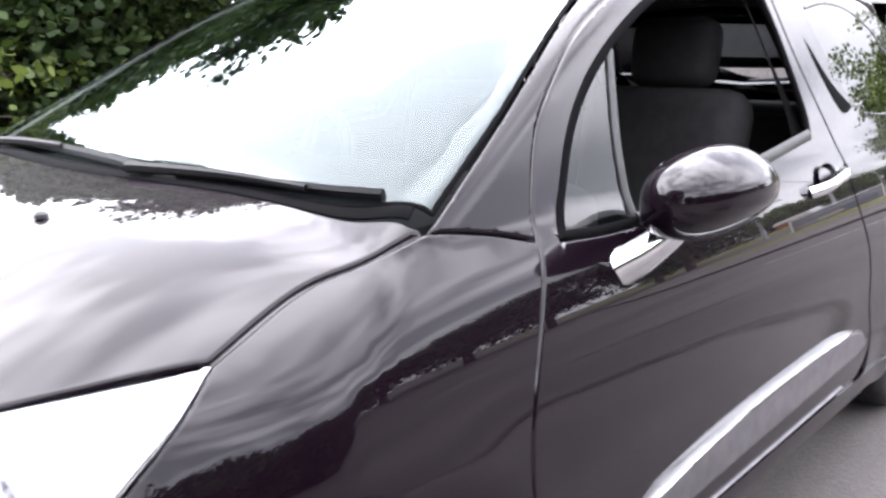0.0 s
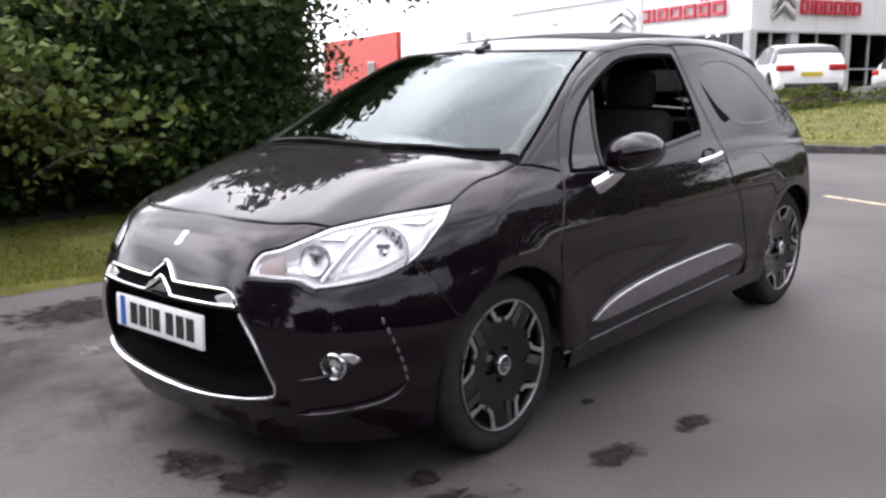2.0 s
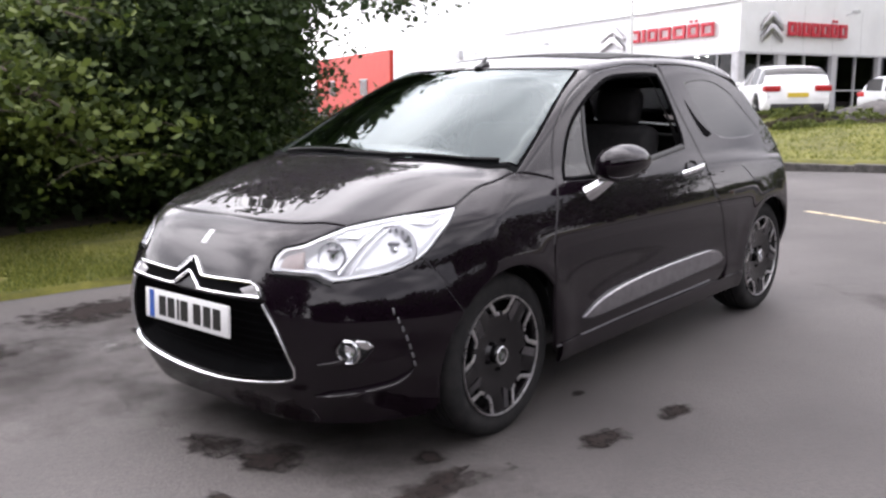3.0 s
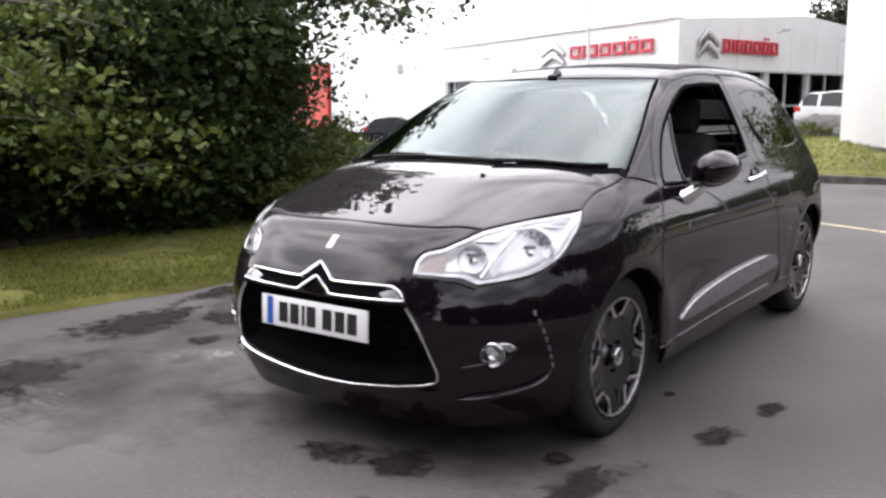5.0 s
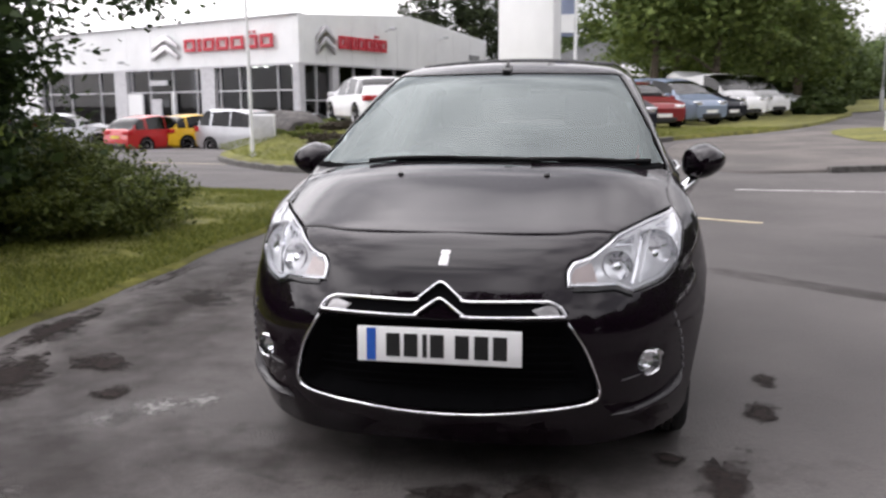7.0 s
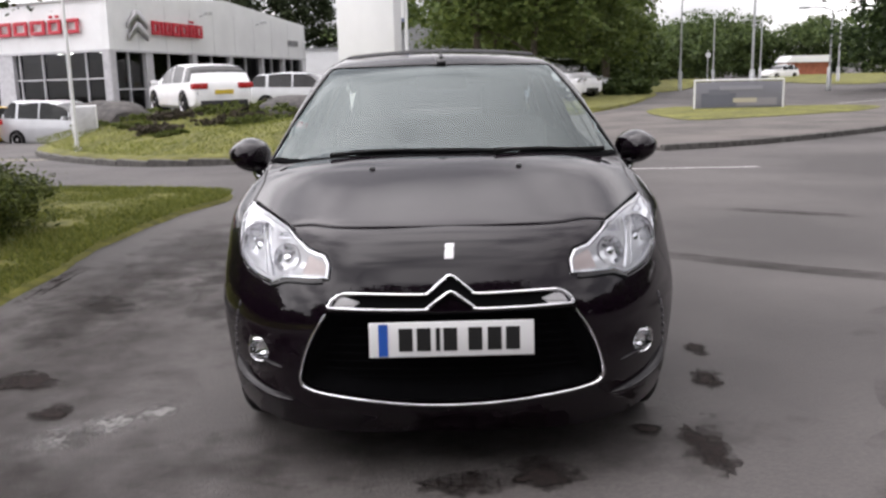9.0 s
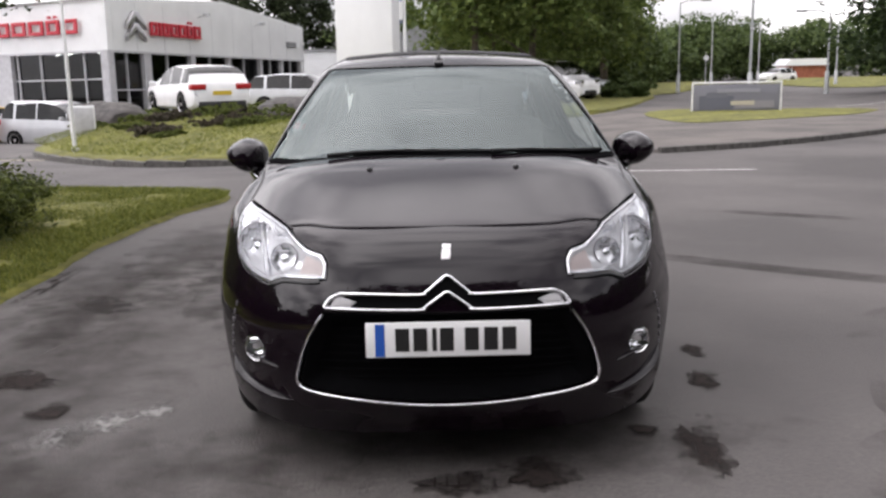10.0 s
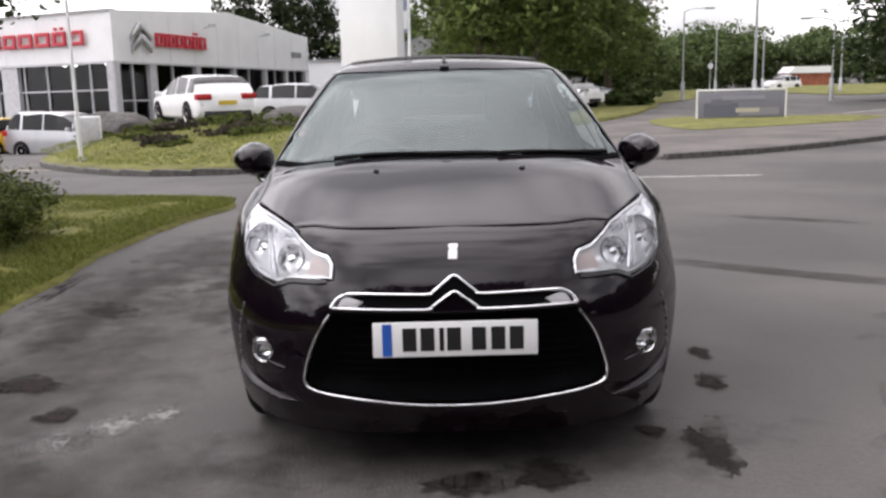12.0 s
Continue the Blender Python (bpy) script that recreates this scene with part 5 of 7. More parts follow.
# wheels
def wheel(cx, cy, flip):
    w = bpy.data.objects.new("wheel", None)
    scene.collection.objects.link(w)
    w.parent = car
    w.matrix_basis = Matrix.Translation((cx, cy, 0.299)) @ (Matrix.Rotation(math.pi, 4, "Z") if flip else Matrix()) @ Matrix.Diagonal((1, 1.035, 1.035, 1))
    prof = [(0.0, 0.222), (0.006, 0.236), (0.008, 0.256), (0.004, 0.280), (-0.010, 0.296), (-0.030, 0.302), (-0.160, 0.302), (-0.185, 0.292), (-0.195, 0.26), (-0.19, 0.222)]
    bm = lathe(prof, steps=72)
    part("tyre", bm, RUBBER, w)
    bm = bmesh.new()
    for g in (-0.050, -0.080, -0.110, -0.140):
        lathe([(g - 0.004, 0.3025), (g - 0.004, 0.3028), (g + 0.004, 0.3028), (g + 0.004, 0.3025)], steps=72, bm=bm)
    part("tread_groove", bm, GLOSSBLACK, w)
    rim = part("rim", lathe([(-0.002, 0.222), (0.004, 0.218), (0.004, 0.208), (-0.012, 0.202), (-0.10, 0.195), (-0.17, 0.21)], steps=72), WHEELBLACK, w, "black alloy rim with bright-cut edges")
    part("bright_lip", lathe([(0.003, 0.2225), (0.010, 0.2210), (0.010, 0.2175), (0.002, 0.2155)], steps=72), BRIGHTCUT, rim)
    part("rim_barrel", lathe([(-0.06, 0.20), (-0.065, 0.10), (-0.07, 0.04)], steps=36), TRIM, rim)
    part("wheel_face", lathe([(-0.030, 0.166), (-0.010, 0.164), (-0.004, 0.158), (-0.010, 0.110), (-0.018, 0.070), (-0.014, 0.036), (-0.016, 0.030)], steps=60), WHEELBLACK, rim)
    for k in range(5):
        a = 2 * math.pi * k / 5 + radians(54)
        part("bolt_hole", lathe([(0.0, 0.009), (-0.006, 0.008), (-0.008, 0.001)], steps=12), PIT, rim, m=Matrix.Translation((-0.010, 0.055 * math.cos(a), 0.055 * math.sin(a))))
    part("hub_cap", lathe([(-0.014, 0.030), (0.002, 0.027), (0.004, 0.012), (0.004, 0.0005)], steps=28), WHEELBLACK, rim)
    part("hub_ring", lathe([(-0.006, 0.034), (0.006, 0.034), (0.009, 0.031), (0.008, 0.026), (-0.004, 0.025)], steps=32, closed=True), CHROME, rim)
    for sgn in (-1, 1):
        part("hub_emblem", sweep([(0.006, -0.016, 0.007 * sgn - 0.008), (0.008, 0.0, 0.007 * sgn + 0.004), (0.006, 0.016, 0.007 * sgn - 0.008)], 0.003, 6), CHROME, rim)
    for k in range(5):
        a0 = 2 * math.pi * (k / 5) + radians(90)

        def at(r, a, u):
            return Vector((u, r * math.cos(a0 + a), r * math.sin(a0 + a)))
        # dark webs that carry the rim on both sides of a pocket
        bm = bmesh.new()
        rows = []
        for r, half, u in ((0.148, 0.34, -0.006), (0.175, 0.26, -0.002), (0.212, 0.22, 0.002)):
            rows.append([bm.verts.new(at(r, math.pi / 5 + half * c, u - d)) for c, d in ((-1, 0.022), (-1, 0.004), (-0.8, 0.0), (0, -0.003), (0.8, 0.0), (1, 0.004), (1, 0.022))])
        for a, b in zip(rows, rows[1:]):
            for i in range(6):
                bm.faces.new((a[i], a[i + 1], b[i + 1], b[i]))
        bmesh.ops.recalc_face_normals(bm, faces=bm.faces)
        part("spoke", bm, WHEELBLACK, rim)
        # sloping side of a spoke, in grey metal to stand in for a reflection
        for sgn in (1,):
            bm = bmesh.new()
            quad = [bm.verts.new(at(r, math.pi / 5 + sgn * a, u)) for r, a, u in ((0.128, 0.12, -0.001), (0.206, 0.06, 0.005), (0.210, 0.20, 0.004), (0.150, 0.30, -0.003))]
            bm.faces.new(quad)
            bmesh.ops.solidify(bm, geom=bm.faces[:], thickness=0.004)
            bmesh.ops.recalc_face_normals(bm, faces=bm.faces)
            part("spoke_sheen", bm, MOULDING, rim)
        # bright edges of a pocket: two prongs that turn towards each other
        for sgn in (-1, 1):
            pts = spline([at(0.214, sgn * 0.33, 0.006), at(0.188, sgn * 0.275, 0.004), at(0.164, sgn * 0.20, 0.001), at(0.157, sgn * 0.07, -0.001)], 5)
            part("bright_edge", sweep(pts, [0.0098 - 0.0002 * i for i in range(len(pts))], 6, flat=0.5, up=(1, 0, 0)), BRIGHTCUT, rim)
    part("brake_disc", lathe([(-0.075, 0.13), (-0.070, 0.13), (-0.070, 0.06)], steps=40), SATIN, w)


for cy in (0.0, 2.464):
    wheel(0.800, cy, False)
    wheel(-0.800, cy, True)


# cabin
def seat(x, y):
    s = bpy.data.objects.new("front_seat", None)
    scene.collection.objects.link(s)
    s.parent = car
    s.matrix_basis = pose(x, y, 0)
    part("cushion", box((0.48, 0.50, 0.16), (0, -0.10, 0.44), 0.06, segments=3), CABIN, s)
    bm = box((0.48, 0.15, 0.62), (0, 0, 0), 0.065, segments=3)
    bmesh.ops.transform(bm, matrix=pose(0, 0.24, 0.78, -14), verts=bm.verts)
    part("backrest", bm, CABIN, s)
    bm = box((0.25, 0.10, 0.19), (0, 0, 0), 0.045, segments=3)
    bmesh.ops.transform(bm, matrix=pose(0, 0.335, 1.175, -8), verts=bm.verts)
    part("headrest", bm, CABIN, s)
    for k in (-0.06, 0.06):
        part("headrest_post", sweep([(k, 0.305, 1.0), (k, 0.33, 1.12)], 0.007, 8), SATIN, s)


seat(0.35, 1.28)
seat(-0.35, 1.28)
bm = box((1.16, 0.14, 0.52), (0, 0, 0), 0.06, segments=3)
bmesh.ops.transform(bm, matrix=pose(0, 2.36, 0.74, -16), verts=bm.verts)
box((1.16, 0.46, 0.16), (0, 2.08, 0.46), 0.05, bm)
part("rear_bench", bm, CABIN, car)
bm = box((1.34, 0.34, 0.16), (0, 0.60, 0.875), 0.06, segments=3)
box((1.30, 0.30, 0.05), (0, 0.38, 0.93), 0.02, bm)
box((0.42, 0.16, 0.09), (-0.36, 0.60, 0.965), 0.035, bm)
part("dashboard", bm, CABIN, car)
bm = lathe([(0.012 * math.cos(a), 0.175 + 0.014 * math.sin(a)) for a in [k * math.pi / 4 for k in range(8)]], "y", 32, closed=True)
for a in (90, 210, 330):
    sweep([(0, 0, 0), (0.17 * math.cos(radians(a)), 0, 0.17 * math.sin(radians(a)))], 0.014, 6, bm)
part("steering_wheel", bm, TRIM, car, m=pose(-0.36, 0.86, 0.88, -22))
part("rear_view_mirror", box((0.24, 0.03, 0.065), (0, 0.82, 1.285), 0.014), TRIM, car)
bm = box((1.30, 2.3, 0.05), (0, 1.5, 0.30), 0.01)
box((1.14, 0.44, 0.03), (0, 2.56, 0.94), 0.01, bm)
part("cabin_floor", bm, CABIN, car)
part("bulkhead", box((1.36, 0.04, 0.62), (0, 0.22, 0.60), 0.01), TRIM, car)

# ---- car showroom: stands level where the car park tilts ----
LEVEL = pose(0, 0, 0, -0.885)
CORNER, LEFT_END, RIGHT_END = Vector((-15.0, 39.0)), Vector((-36.0, 49.5)), Vector((-8.9, 60.0))
FLOOR, SOFFIT, PARAPET = -0.75, 3.24, 5.53


def wall_frame(a, b):
    """Pose of a wall: x runs from a to b, y goes into the building, z up."""
    d = (b - a).normalized()
    n = Vector((-d.y, d.x))
    if n.dot(Vector((0, 1))) < 0 and abs(n.y) > 0.3:
        n = -n
    return Matrix(((d.x, n.x, 0, a.x), (d.y, n.y, 0, a.y), (0, 0, 1, 0), (0, 0, 0, 1)))


hall = thing("showroom", "white-clad car showroom with tall dark glazing and red lettering bars", "building", LEVEL)
LF = wall_frame(CORNER, LEFT_END)
RF = wall_frame(CORNER, RIGHT_END)
RF = Matrix(((RF[0][0], -abs(RF[1][0]) if RF[0][1] > 0 else RF[0][1], 0, CORNER.x), (RF[1][0], RF[1][1], 0, CORNER.y), (0, 0, 1, 0), (0, 0, 0, 1)))


LD, RD = (LEFT_END - CORNER).normalized(), (RIGHT_END - CORNER).normalized()
PLAN = Matrix(((LD.x, RD.x, 0, CORNER.x), (LD.y, RD.y, 0, CORNER.y), (0, 0, 1, 0), (0, 0, 0, 1)))  # along both fronts


def on_wall(name, bm, mat, m, label="", parent=hall, smooth=False):
    bmesh.ops.transform(bm, matrix=m, verts=bm.verts)
    bmesh.ops.recalc_face_normals(bm, faces=bm.faces)
    return part(name, bm, mat, parent, label, smooth=smooth)


# fascias, with a shallow gable on the return
on_wall("fascia", prism([(-0.05, SOFFIT), (24.7, SOFFIT), (24.7, PARAPET), (-0.05, PARAPET)], 0.35), CLADDING, LF, "white metal fascia")
on_wall("fascia", prism([(0.02, SOFFIT), (21.9, SOFFIT), (21.9, 5.45), (11.0, 6.28), (0.02, PARAPET)], 0.35), CLADDING, RF, "white metal fascia with a shallow gable")
for m, l in ((LF, 24.7), (RF, 21.9)):
    for k in range(1, int(l / 2.4) + 1):
        on_wall("cladding_joint", box((0.007, 0.01, PARAPET - SOFFIT - 0.05), (k * 2.4, -0.004, (PARAPET + SOFFIT) / 2)), GREYFRAME, m)
    on_wall("soffit_trim", box((l, 0.10, 0.10), (l / 2, 0.02, SOFFIT - 0.05)), GREYFRAME, m)
on_wall("coping", box((24.8, 0.5, 0.06), (12.35, 0.1, PARAPET + 0.03)), GREYFRAME, LF)
on_wall("wing_wall", box((24.0, 0.4, 6.4), (36.7, 0.2, 2.45)), CLADDING, LF, "plain white clad wall")
on_wall("roof", box((48.2, 21.2, 0.2), (24.4, 11.0, 5.1)), SHEDROOF, PLAN)
on_wall("back_wall", box((48, 0.3, 6.0), (24, 21.6, 2.2)), CLADDING, PLAN)
on_wall("far_end_wall", box((0.3, 20.8, 6.0), (48.4, 11.0, 2.2)), CLADDING, PLAN)
# indoor surfaces coloured dark for the shade behind the glass
on_wall("showroom_floor", box((24.4, 21, 0.1), (12.4, 11, FLOOR - 0.02)), INDOORSHADE, PLAN)
on_wall("inner_wall", box((24.4, 0.2, 5.0), (12.4, 12.0, 1.8)), INDOORSHADE, PLAN, "back wall of the showroom, its dimness put into the colour")
on_wall("ceiling_panel", box((24.0, 20.6, 0.08), (12.5, 11.0, SOFFIT + 0.1)), INDOORSHADE, PLAN)
on_wall("inner_wall", box((0.2, 20.6, 5.0), (24.4, 11.0, 1.8)), INDOORSHADE, PLAN, "side wall of the showroom, its dimness put into the colour")
# pillars, mullions, glass
for u, w in ((0.22, 0.5), (7.1, 1.15), (15.25, 1.2), (24.5, 0.5)):
    on_wall("pillar", box((w, 0.35, SOFFIT - FLOOR), (u, 0.2, (SOFFIT + FLOOR) / 2)), GREYFRAME, LF)
for u in (1.7, 4.6, 6.2, 8.2, 10.3, 12.5, 14.3, 17.6, 20.9, 23.4):
    on_wall("mullion", box((0.07, 0.10, SOFFIT - FLOOR), (u, 0.2, (SOFFIT + FLOOR) / 2)), GREYFRAME, LF)
for a, b in ((0.45, 6.5), (7.7, 14.6), (15.9, 24.3)):
    on_wall("transom", box((b - a, 0.10, 0.07), ((a + b) / 2, 0.2, 1.92)), GREYFRAME, LF)
    pane = on_wall("glass_pane", box((b - a, 0.02, SOFFIT - FLOOR), ((a + b) / 2, 0.25, (SOFFIT + FLOOR) / 2)), SHOWGLASS, LF)
on_wall("entrance_panel", box((1.65, 0.1, 2.6), (14.0, 0.12, 0.55)), CLADDING, LF, "white panel by the entrance")
on_wall("entrance_door", box((0.9, 0.06, 2.3), (11.9, 0.14, 0.4), 0.02), GREYFRAME, LF, "glazed entrance door frame")
on_wall("entrance_door", box((0.9, 0.06, 2.3), (10.9, 0.14, 0.4), 0.02), SHOWGLASS, LF)
on_wall("entrance_post", box((0.22, 0.2, 2.7), (10.2, 0.1, 0.6)), CLADDING, LF)
on_wall("door_sign", box((1.7, 0.06, 0.28), (11.6, 0.1, 2.45)), GREYFRAME, LF)
for u, w in ((0.25, 0.5), (3.25, 0.6), (7.5, 0.45), (11.5, 0.3), (15.5, 0.3), (18.5, 0.3), (21.6, 0.6)):
    on_wall("pillar", box((w, 0.35, SOFFIT - FLOOR), (u, 0.2, (SOFFIT + FLOOR) / 2)), GREYFRAME, RF)
for u in (1.7, 5.2, 9.5, 13.5, 17.0, 20.0):
    on_wall("mullion", box((0.07, 0.10, SOFFIT - FLOOR), (u, 0.2, (SOFFIT + FLOOR) / 2)), GREYFRAME, RF)
on_wall("transom", box((20.8, 0.10, 0.07), (10.9, 0.2, 1.4)), GREYFRAME, RF)
on_wall("glass_pane", box((21.0, 0.02, SOFFIT - FLOOR), (11.0, 0.25, (SOFFIT + FLOOR) / 2)), SHOWGLASS, RF)
on_wall("end_wall", box((0.3, 10, 5.6), (21.8, 5.2, 2.3)), CLADDING, RF)
for u in (1.4, 3.4, 4.2, 8.8, 11.5):
    on_wall("downlight", lathe([(0, 0.001), (0, 0.10), (0.05, 0.10)], "z", 16), LAMPGLOW, LF @ Matrix.Translation((u, 0.9, SOFFIT - 0.12)), "small lit ceiling downlight")
on_wall("downlight", lathe([(0, 0.001), (0, 0.10), (0.05, 0.10)], "z", 16), LAMPGLOW, RF @ Matrix.Translation((0.9, 0.7, SOFFIT - 0.14)), "small lit ceiling downlight")
# fittings on the fascia
on_wall("wall_box", box((0.75, 0.35, 0.65), (32.5, -0.17, 4.45), 0.03), STEEL, LF, "grey ventilation box")
for m, u, z in ((LF, 17.6, 4.33), (LF, 14.2, 3.5), (RF, 8.2, 5.2), (RF, 14.7, 5.1), (LF, 28.5, 4.2)):
    bm = sweep([(u, 0, z), (u, -0.45, z + 0.12)], 0.03, 6)
    box((0.24, 0.32, 0.16), (u, -0.55, z + 0.14), 0.02, bm)
    on_wall("floodlight", bm, STEEL, m, "small floodlight on an arm")
on_wall("vent_plate", box((1.5, 0.06, 0.35), (19.9, -0.04, 4.2), 0.02), SHEDROOF, RF)


# sign bars and double-chevron marks
def chevron(w, h):
    """An upside-down V, its arms bevelled."""
    t = h * 0.42
    return prism([(-w / 2, 0), (-w / 2, t * 0.75), (-w * 0.12, h), (w * 0.12, h), (w / 2, t * 0.75), (w / 2, 0), (0, h - t)], 0.16, None, 0.03)


def sign(m, u0, u1, z0, z1, mark, label):
    """Plain hollow red blocks, one for each letter, between u0 and u1; a satin double chevron beside them."""
    s = thing("fascia_sign", label, "sign", LEVEL @ m @ Matrix.Translation((0, -0.17, 0)))
    widths = (1.0, 0.32, 0.9, 1.0, 1.05, 0.9, 1.0)
    total = sum(widths) + 0.22 * 6
    k = (u1 - u0) / total
    u = u0
    for i, w in enumerate(widths):
        wide, bar, mid = w * abs(k), 0.17, (z0 + z1) / 2
        block = box((wide, 0.10, bar), (u + w * k / 2, 0, z1 - bar / 2), 0.02)
        box((wide, 0.10, bar), (u + w * k / 2, 0, z0 + bar / 2), 0.02, block)
        for side in (-1, 1) if i != 1 else (0,):
            box((bar * 1.15, 0.096, z1 - z0 - 0.02), (u + w * k / 2 + side * (wide - bar * 1.15) / 2, 0, mid), 0.02, block)
        part("letter_block", block, REDSIGN, s)
        if i == 5:
            for d in (-0.22, 0.22):
                part("letter_dot", box((0.2 * abs(k), 0.10, 0.13), (u + w * k / 2 + d * k, 0, z1 + 0.13), 0.02), REDSIGN, s)
        u += (w + 0.22) * k
    mu, mz, mw, mh = mark
    part("chevron", chevron(mw, mh * 0.62), SATIN, s, "satin silver chevron", m=Matrix.Translation((mu, -0.05, mz)))
    part("chevron", chevron(mw, mh * 0.62), SATIN, s, "satin silver chevron", m=Matrix.Translation((mu, -0.05, mz + mh * 0.40)))
    return s


sign(LF, 8.7, 1.6, 4.02, 4.70, (10.5, 3.66, 2.4, 1.32), "hollow red letter blocks and a silver double chevron on white fascia")
sign(RF, 3.35, 8.1, 4.03, 4.70, (2.2, 3.68, 1.55, 1.40), "hollow red letter blocks and a silver double chevron on the gable")

# red block beyond the white wing
red = thing("red_building", "red-clad block joined to the white showroom", "building", LEVEL)
bm = box((28, 14, 6.4), (63.2, 6.8, 2.45))
on_wall("wall", bm, REDWALL, LF, parent=red)
for u in (57.5, 69.6):
    on_wall("window", box((2.4, 0.1, 1.6), (u, -0.24, 2.1)), SHOWGLASS, LF, "dark window", parent=red)
    on_wall("window_frame", box((2.6, 0.06, 0.12), (u, -0.27, 2.95)), GREYFRAME, LF, parent=red)
# grey shed far behind the row of cars
shed = thing("grey_shed", "low grey shed with a pitched roof", "shed")
bm = prism([(-4.6, -1.5), (4.0, -1.5), (4.0, 3.6), (0.3, 5.1), (-4.6, 3.5)], 10)
part("wall", bm, SHEDROOF, shed, m=Matrix.Translation((-0.5, 67, 0)), smooth=False)
# flat panel, its dark colour standing for shade inside a bay
part("shutter", box((5.0, 0.1, 2.6), (-0.4, 66.9, 1.2)), INDOORSHADE, shed, "flat dark panel coloured as the shade of an open bay", smooth=False)
white_shed = thing("white_shed", "low white shed beside the showroom", "shed")
part("wall", box((7, 8, 4.4), (-8.5, 75, 1.0)), CLADDING, white_shed, smooth=False)
part("roof", box((7.4, 8.4, 0.15), (-8.5, 75, 3.25)), SHEDROOF, white_shed, smooth=False)
# brick hut at the road's end
hut = thing("brick_building", "far red-brick building with a white roof", "building")
part("wall", box((4.6, 3, 2.0), (42.2, 101, 0.3)), BRICK, hut, smooth=False)
bm = prism([(-2.6, 0), (2.6, 0), (2.2, 0.75), (-1.9, 0.75)], 3.6)
part("roof", bm, CLADDING, hut, m=Matrix.Translation((42.2, 99.2, 1.3)), smooth=False)
# white totem on the island
totem = thing("totem_sign", "tall plain white totem sign on the grass island", "sign")
a, b = Vector((-1.94, 15.52)), Vector((-0.70, 14.30))
d = b - a
bm = box((1.72, 0.22, 6.2), (0, 0, 3.1), 0.04)
for v in bm.verts:
    v.co.x -= 0.05 * math.sin(min(1.0, max(0.0, v.co.z / 3.0)) * math.pi) if v.co.x < 0 else 0.0
part("panel", bm, CLADDING, totem, m=pose(*((a + b) / 2), land(-1.3, 15) + 0.1, 0, 0, math.degrees(math.atan2(d.y, d.x))))
part("plinth", box((1.9, 0.5, 0.5), (0, 0, 0.1), 0.03), KERB, totem, m=pose(*((a + b) / 2), land(-1.3, 15) + 0.1, 0, 0, math.degrees(math.atan2(d.y, d.x))))

# ---- poles, board, lamps ----
def post(name, label, category, x, y, h, r, mat=STEEL, group=""):
    t = thing(name, label, category, pose(x, y, land(x, y) + (mound(x, y) if x < 1 and 12 < y < 34 else 0.0)), group)
    part("pole", sweep([(0, 0, -0.3), (0, 0, h * 0.5), (0, 0, h)], [r, r * 0.85, r * 0.6], 12), mat, t)
    return t


fp = post("flagpole", "plain white flagpole at the forecourt edge", "flagpole", -8.02, 16.6, 6.2, 0.045, CLADDING)
part("collar", lathe([(0.0, 0.09), (0.06, 0.085), (0.08, 0.05)], "z", 16), GREYFRAME, fp)
bx = thing("service_cabinet", "white metal service cabinet by the flagpole", "cabinet", pose(-8.95, 19.6, land(-8.95, 19.6) + mound(-8.95, 19.6) - 0.08, 0, 0, 20))
part("body", box((0.62, 0.35, 0.80), (0, 0, 0.42), 0.02), CLADDING, bx)
part("door", box((0.54, 0.02, 0.68), (0, -0.185, 0.44), 0.006), GREYFRAME, bx)
bn = post("banner_pole", "white pole with a blue and white banner", "banner", -0.78, 22.5, 6.5, 0.05, CLADDING)
bm = bmesh.new()
rows = []
for i in range(13):
    z = 2.75 + 0.25 * i
    rows.append([bm.verts.new((-0.04 - 0.075 * j, 0.03 * math.sin(i * 0.7 + j * 0.9), z)) for j in range(7)])
for a, b in zip(rows, rows[1:]):
    for j in range(6):
        bm.faces.new((a[j], a[j + 1], b[j + 1], b[j]))
bmesh.ops.solidify(bm, geom=bm.faces[:], thickness=0.004)
part("cloth", bm, material("pale_blue_banner", (0.30, 0.34, 0.45), 0.7), bn, "pale blue banner cloth")
part("cloth_band", box((0.46, 0.02, 0.5), (-0.27, -0.05, 3.1)), CLADDING, bn)


def street_lamp(x, y, h, arms, z0=None):
    t = post("street_lamp", "tall galvanised street lamp by the road", "street lamp", x, y, h, 0.066, STEEL, "street lamps along the road")
    for s in arms:
        part("arm", sweep(spline([(0, 0, h - 0.05), (s * 0.5, 0, h + 0.12), (s * 1.3, 0, h + 0.16)], 4), 0.035, 8), STEEL, t)
        part("lantern", box((0.62, 0.22, 0.13), (s * 1.6, 0, h + 0.14), 0.04), STEEL, t)
    part("door_collar", lathe([(0, 0.13), (1.2, 0.12), (1.25, 0.085)], "z", 12), STEEL, t)


street_lamp(15.6, 54.4, 5.6, (1,))
street_lamp(21.9, 68.2, 5.6, (-1,))
street_lamp(14.8, 39.0, 9.0, (1,))
street_lamp(21.85, 46.9, 4.35, (-1,))
street_lamp(28.4, 76.0, 5.2, (-1,))
street_lamp(30.8, 66.0, 6.2, (-1,))
sp = post("sign_post", "thin grey post with a small round road sign", "road sign", 19.6, 62.0, 2.7, 0.05)
part("disc", lathe([(0, 0.001), (0, 0.2), (0.02, 0.2)], "y", 20), CLADDING, sp, m=Matrix.Translation((0, -0.08, 2.3)))
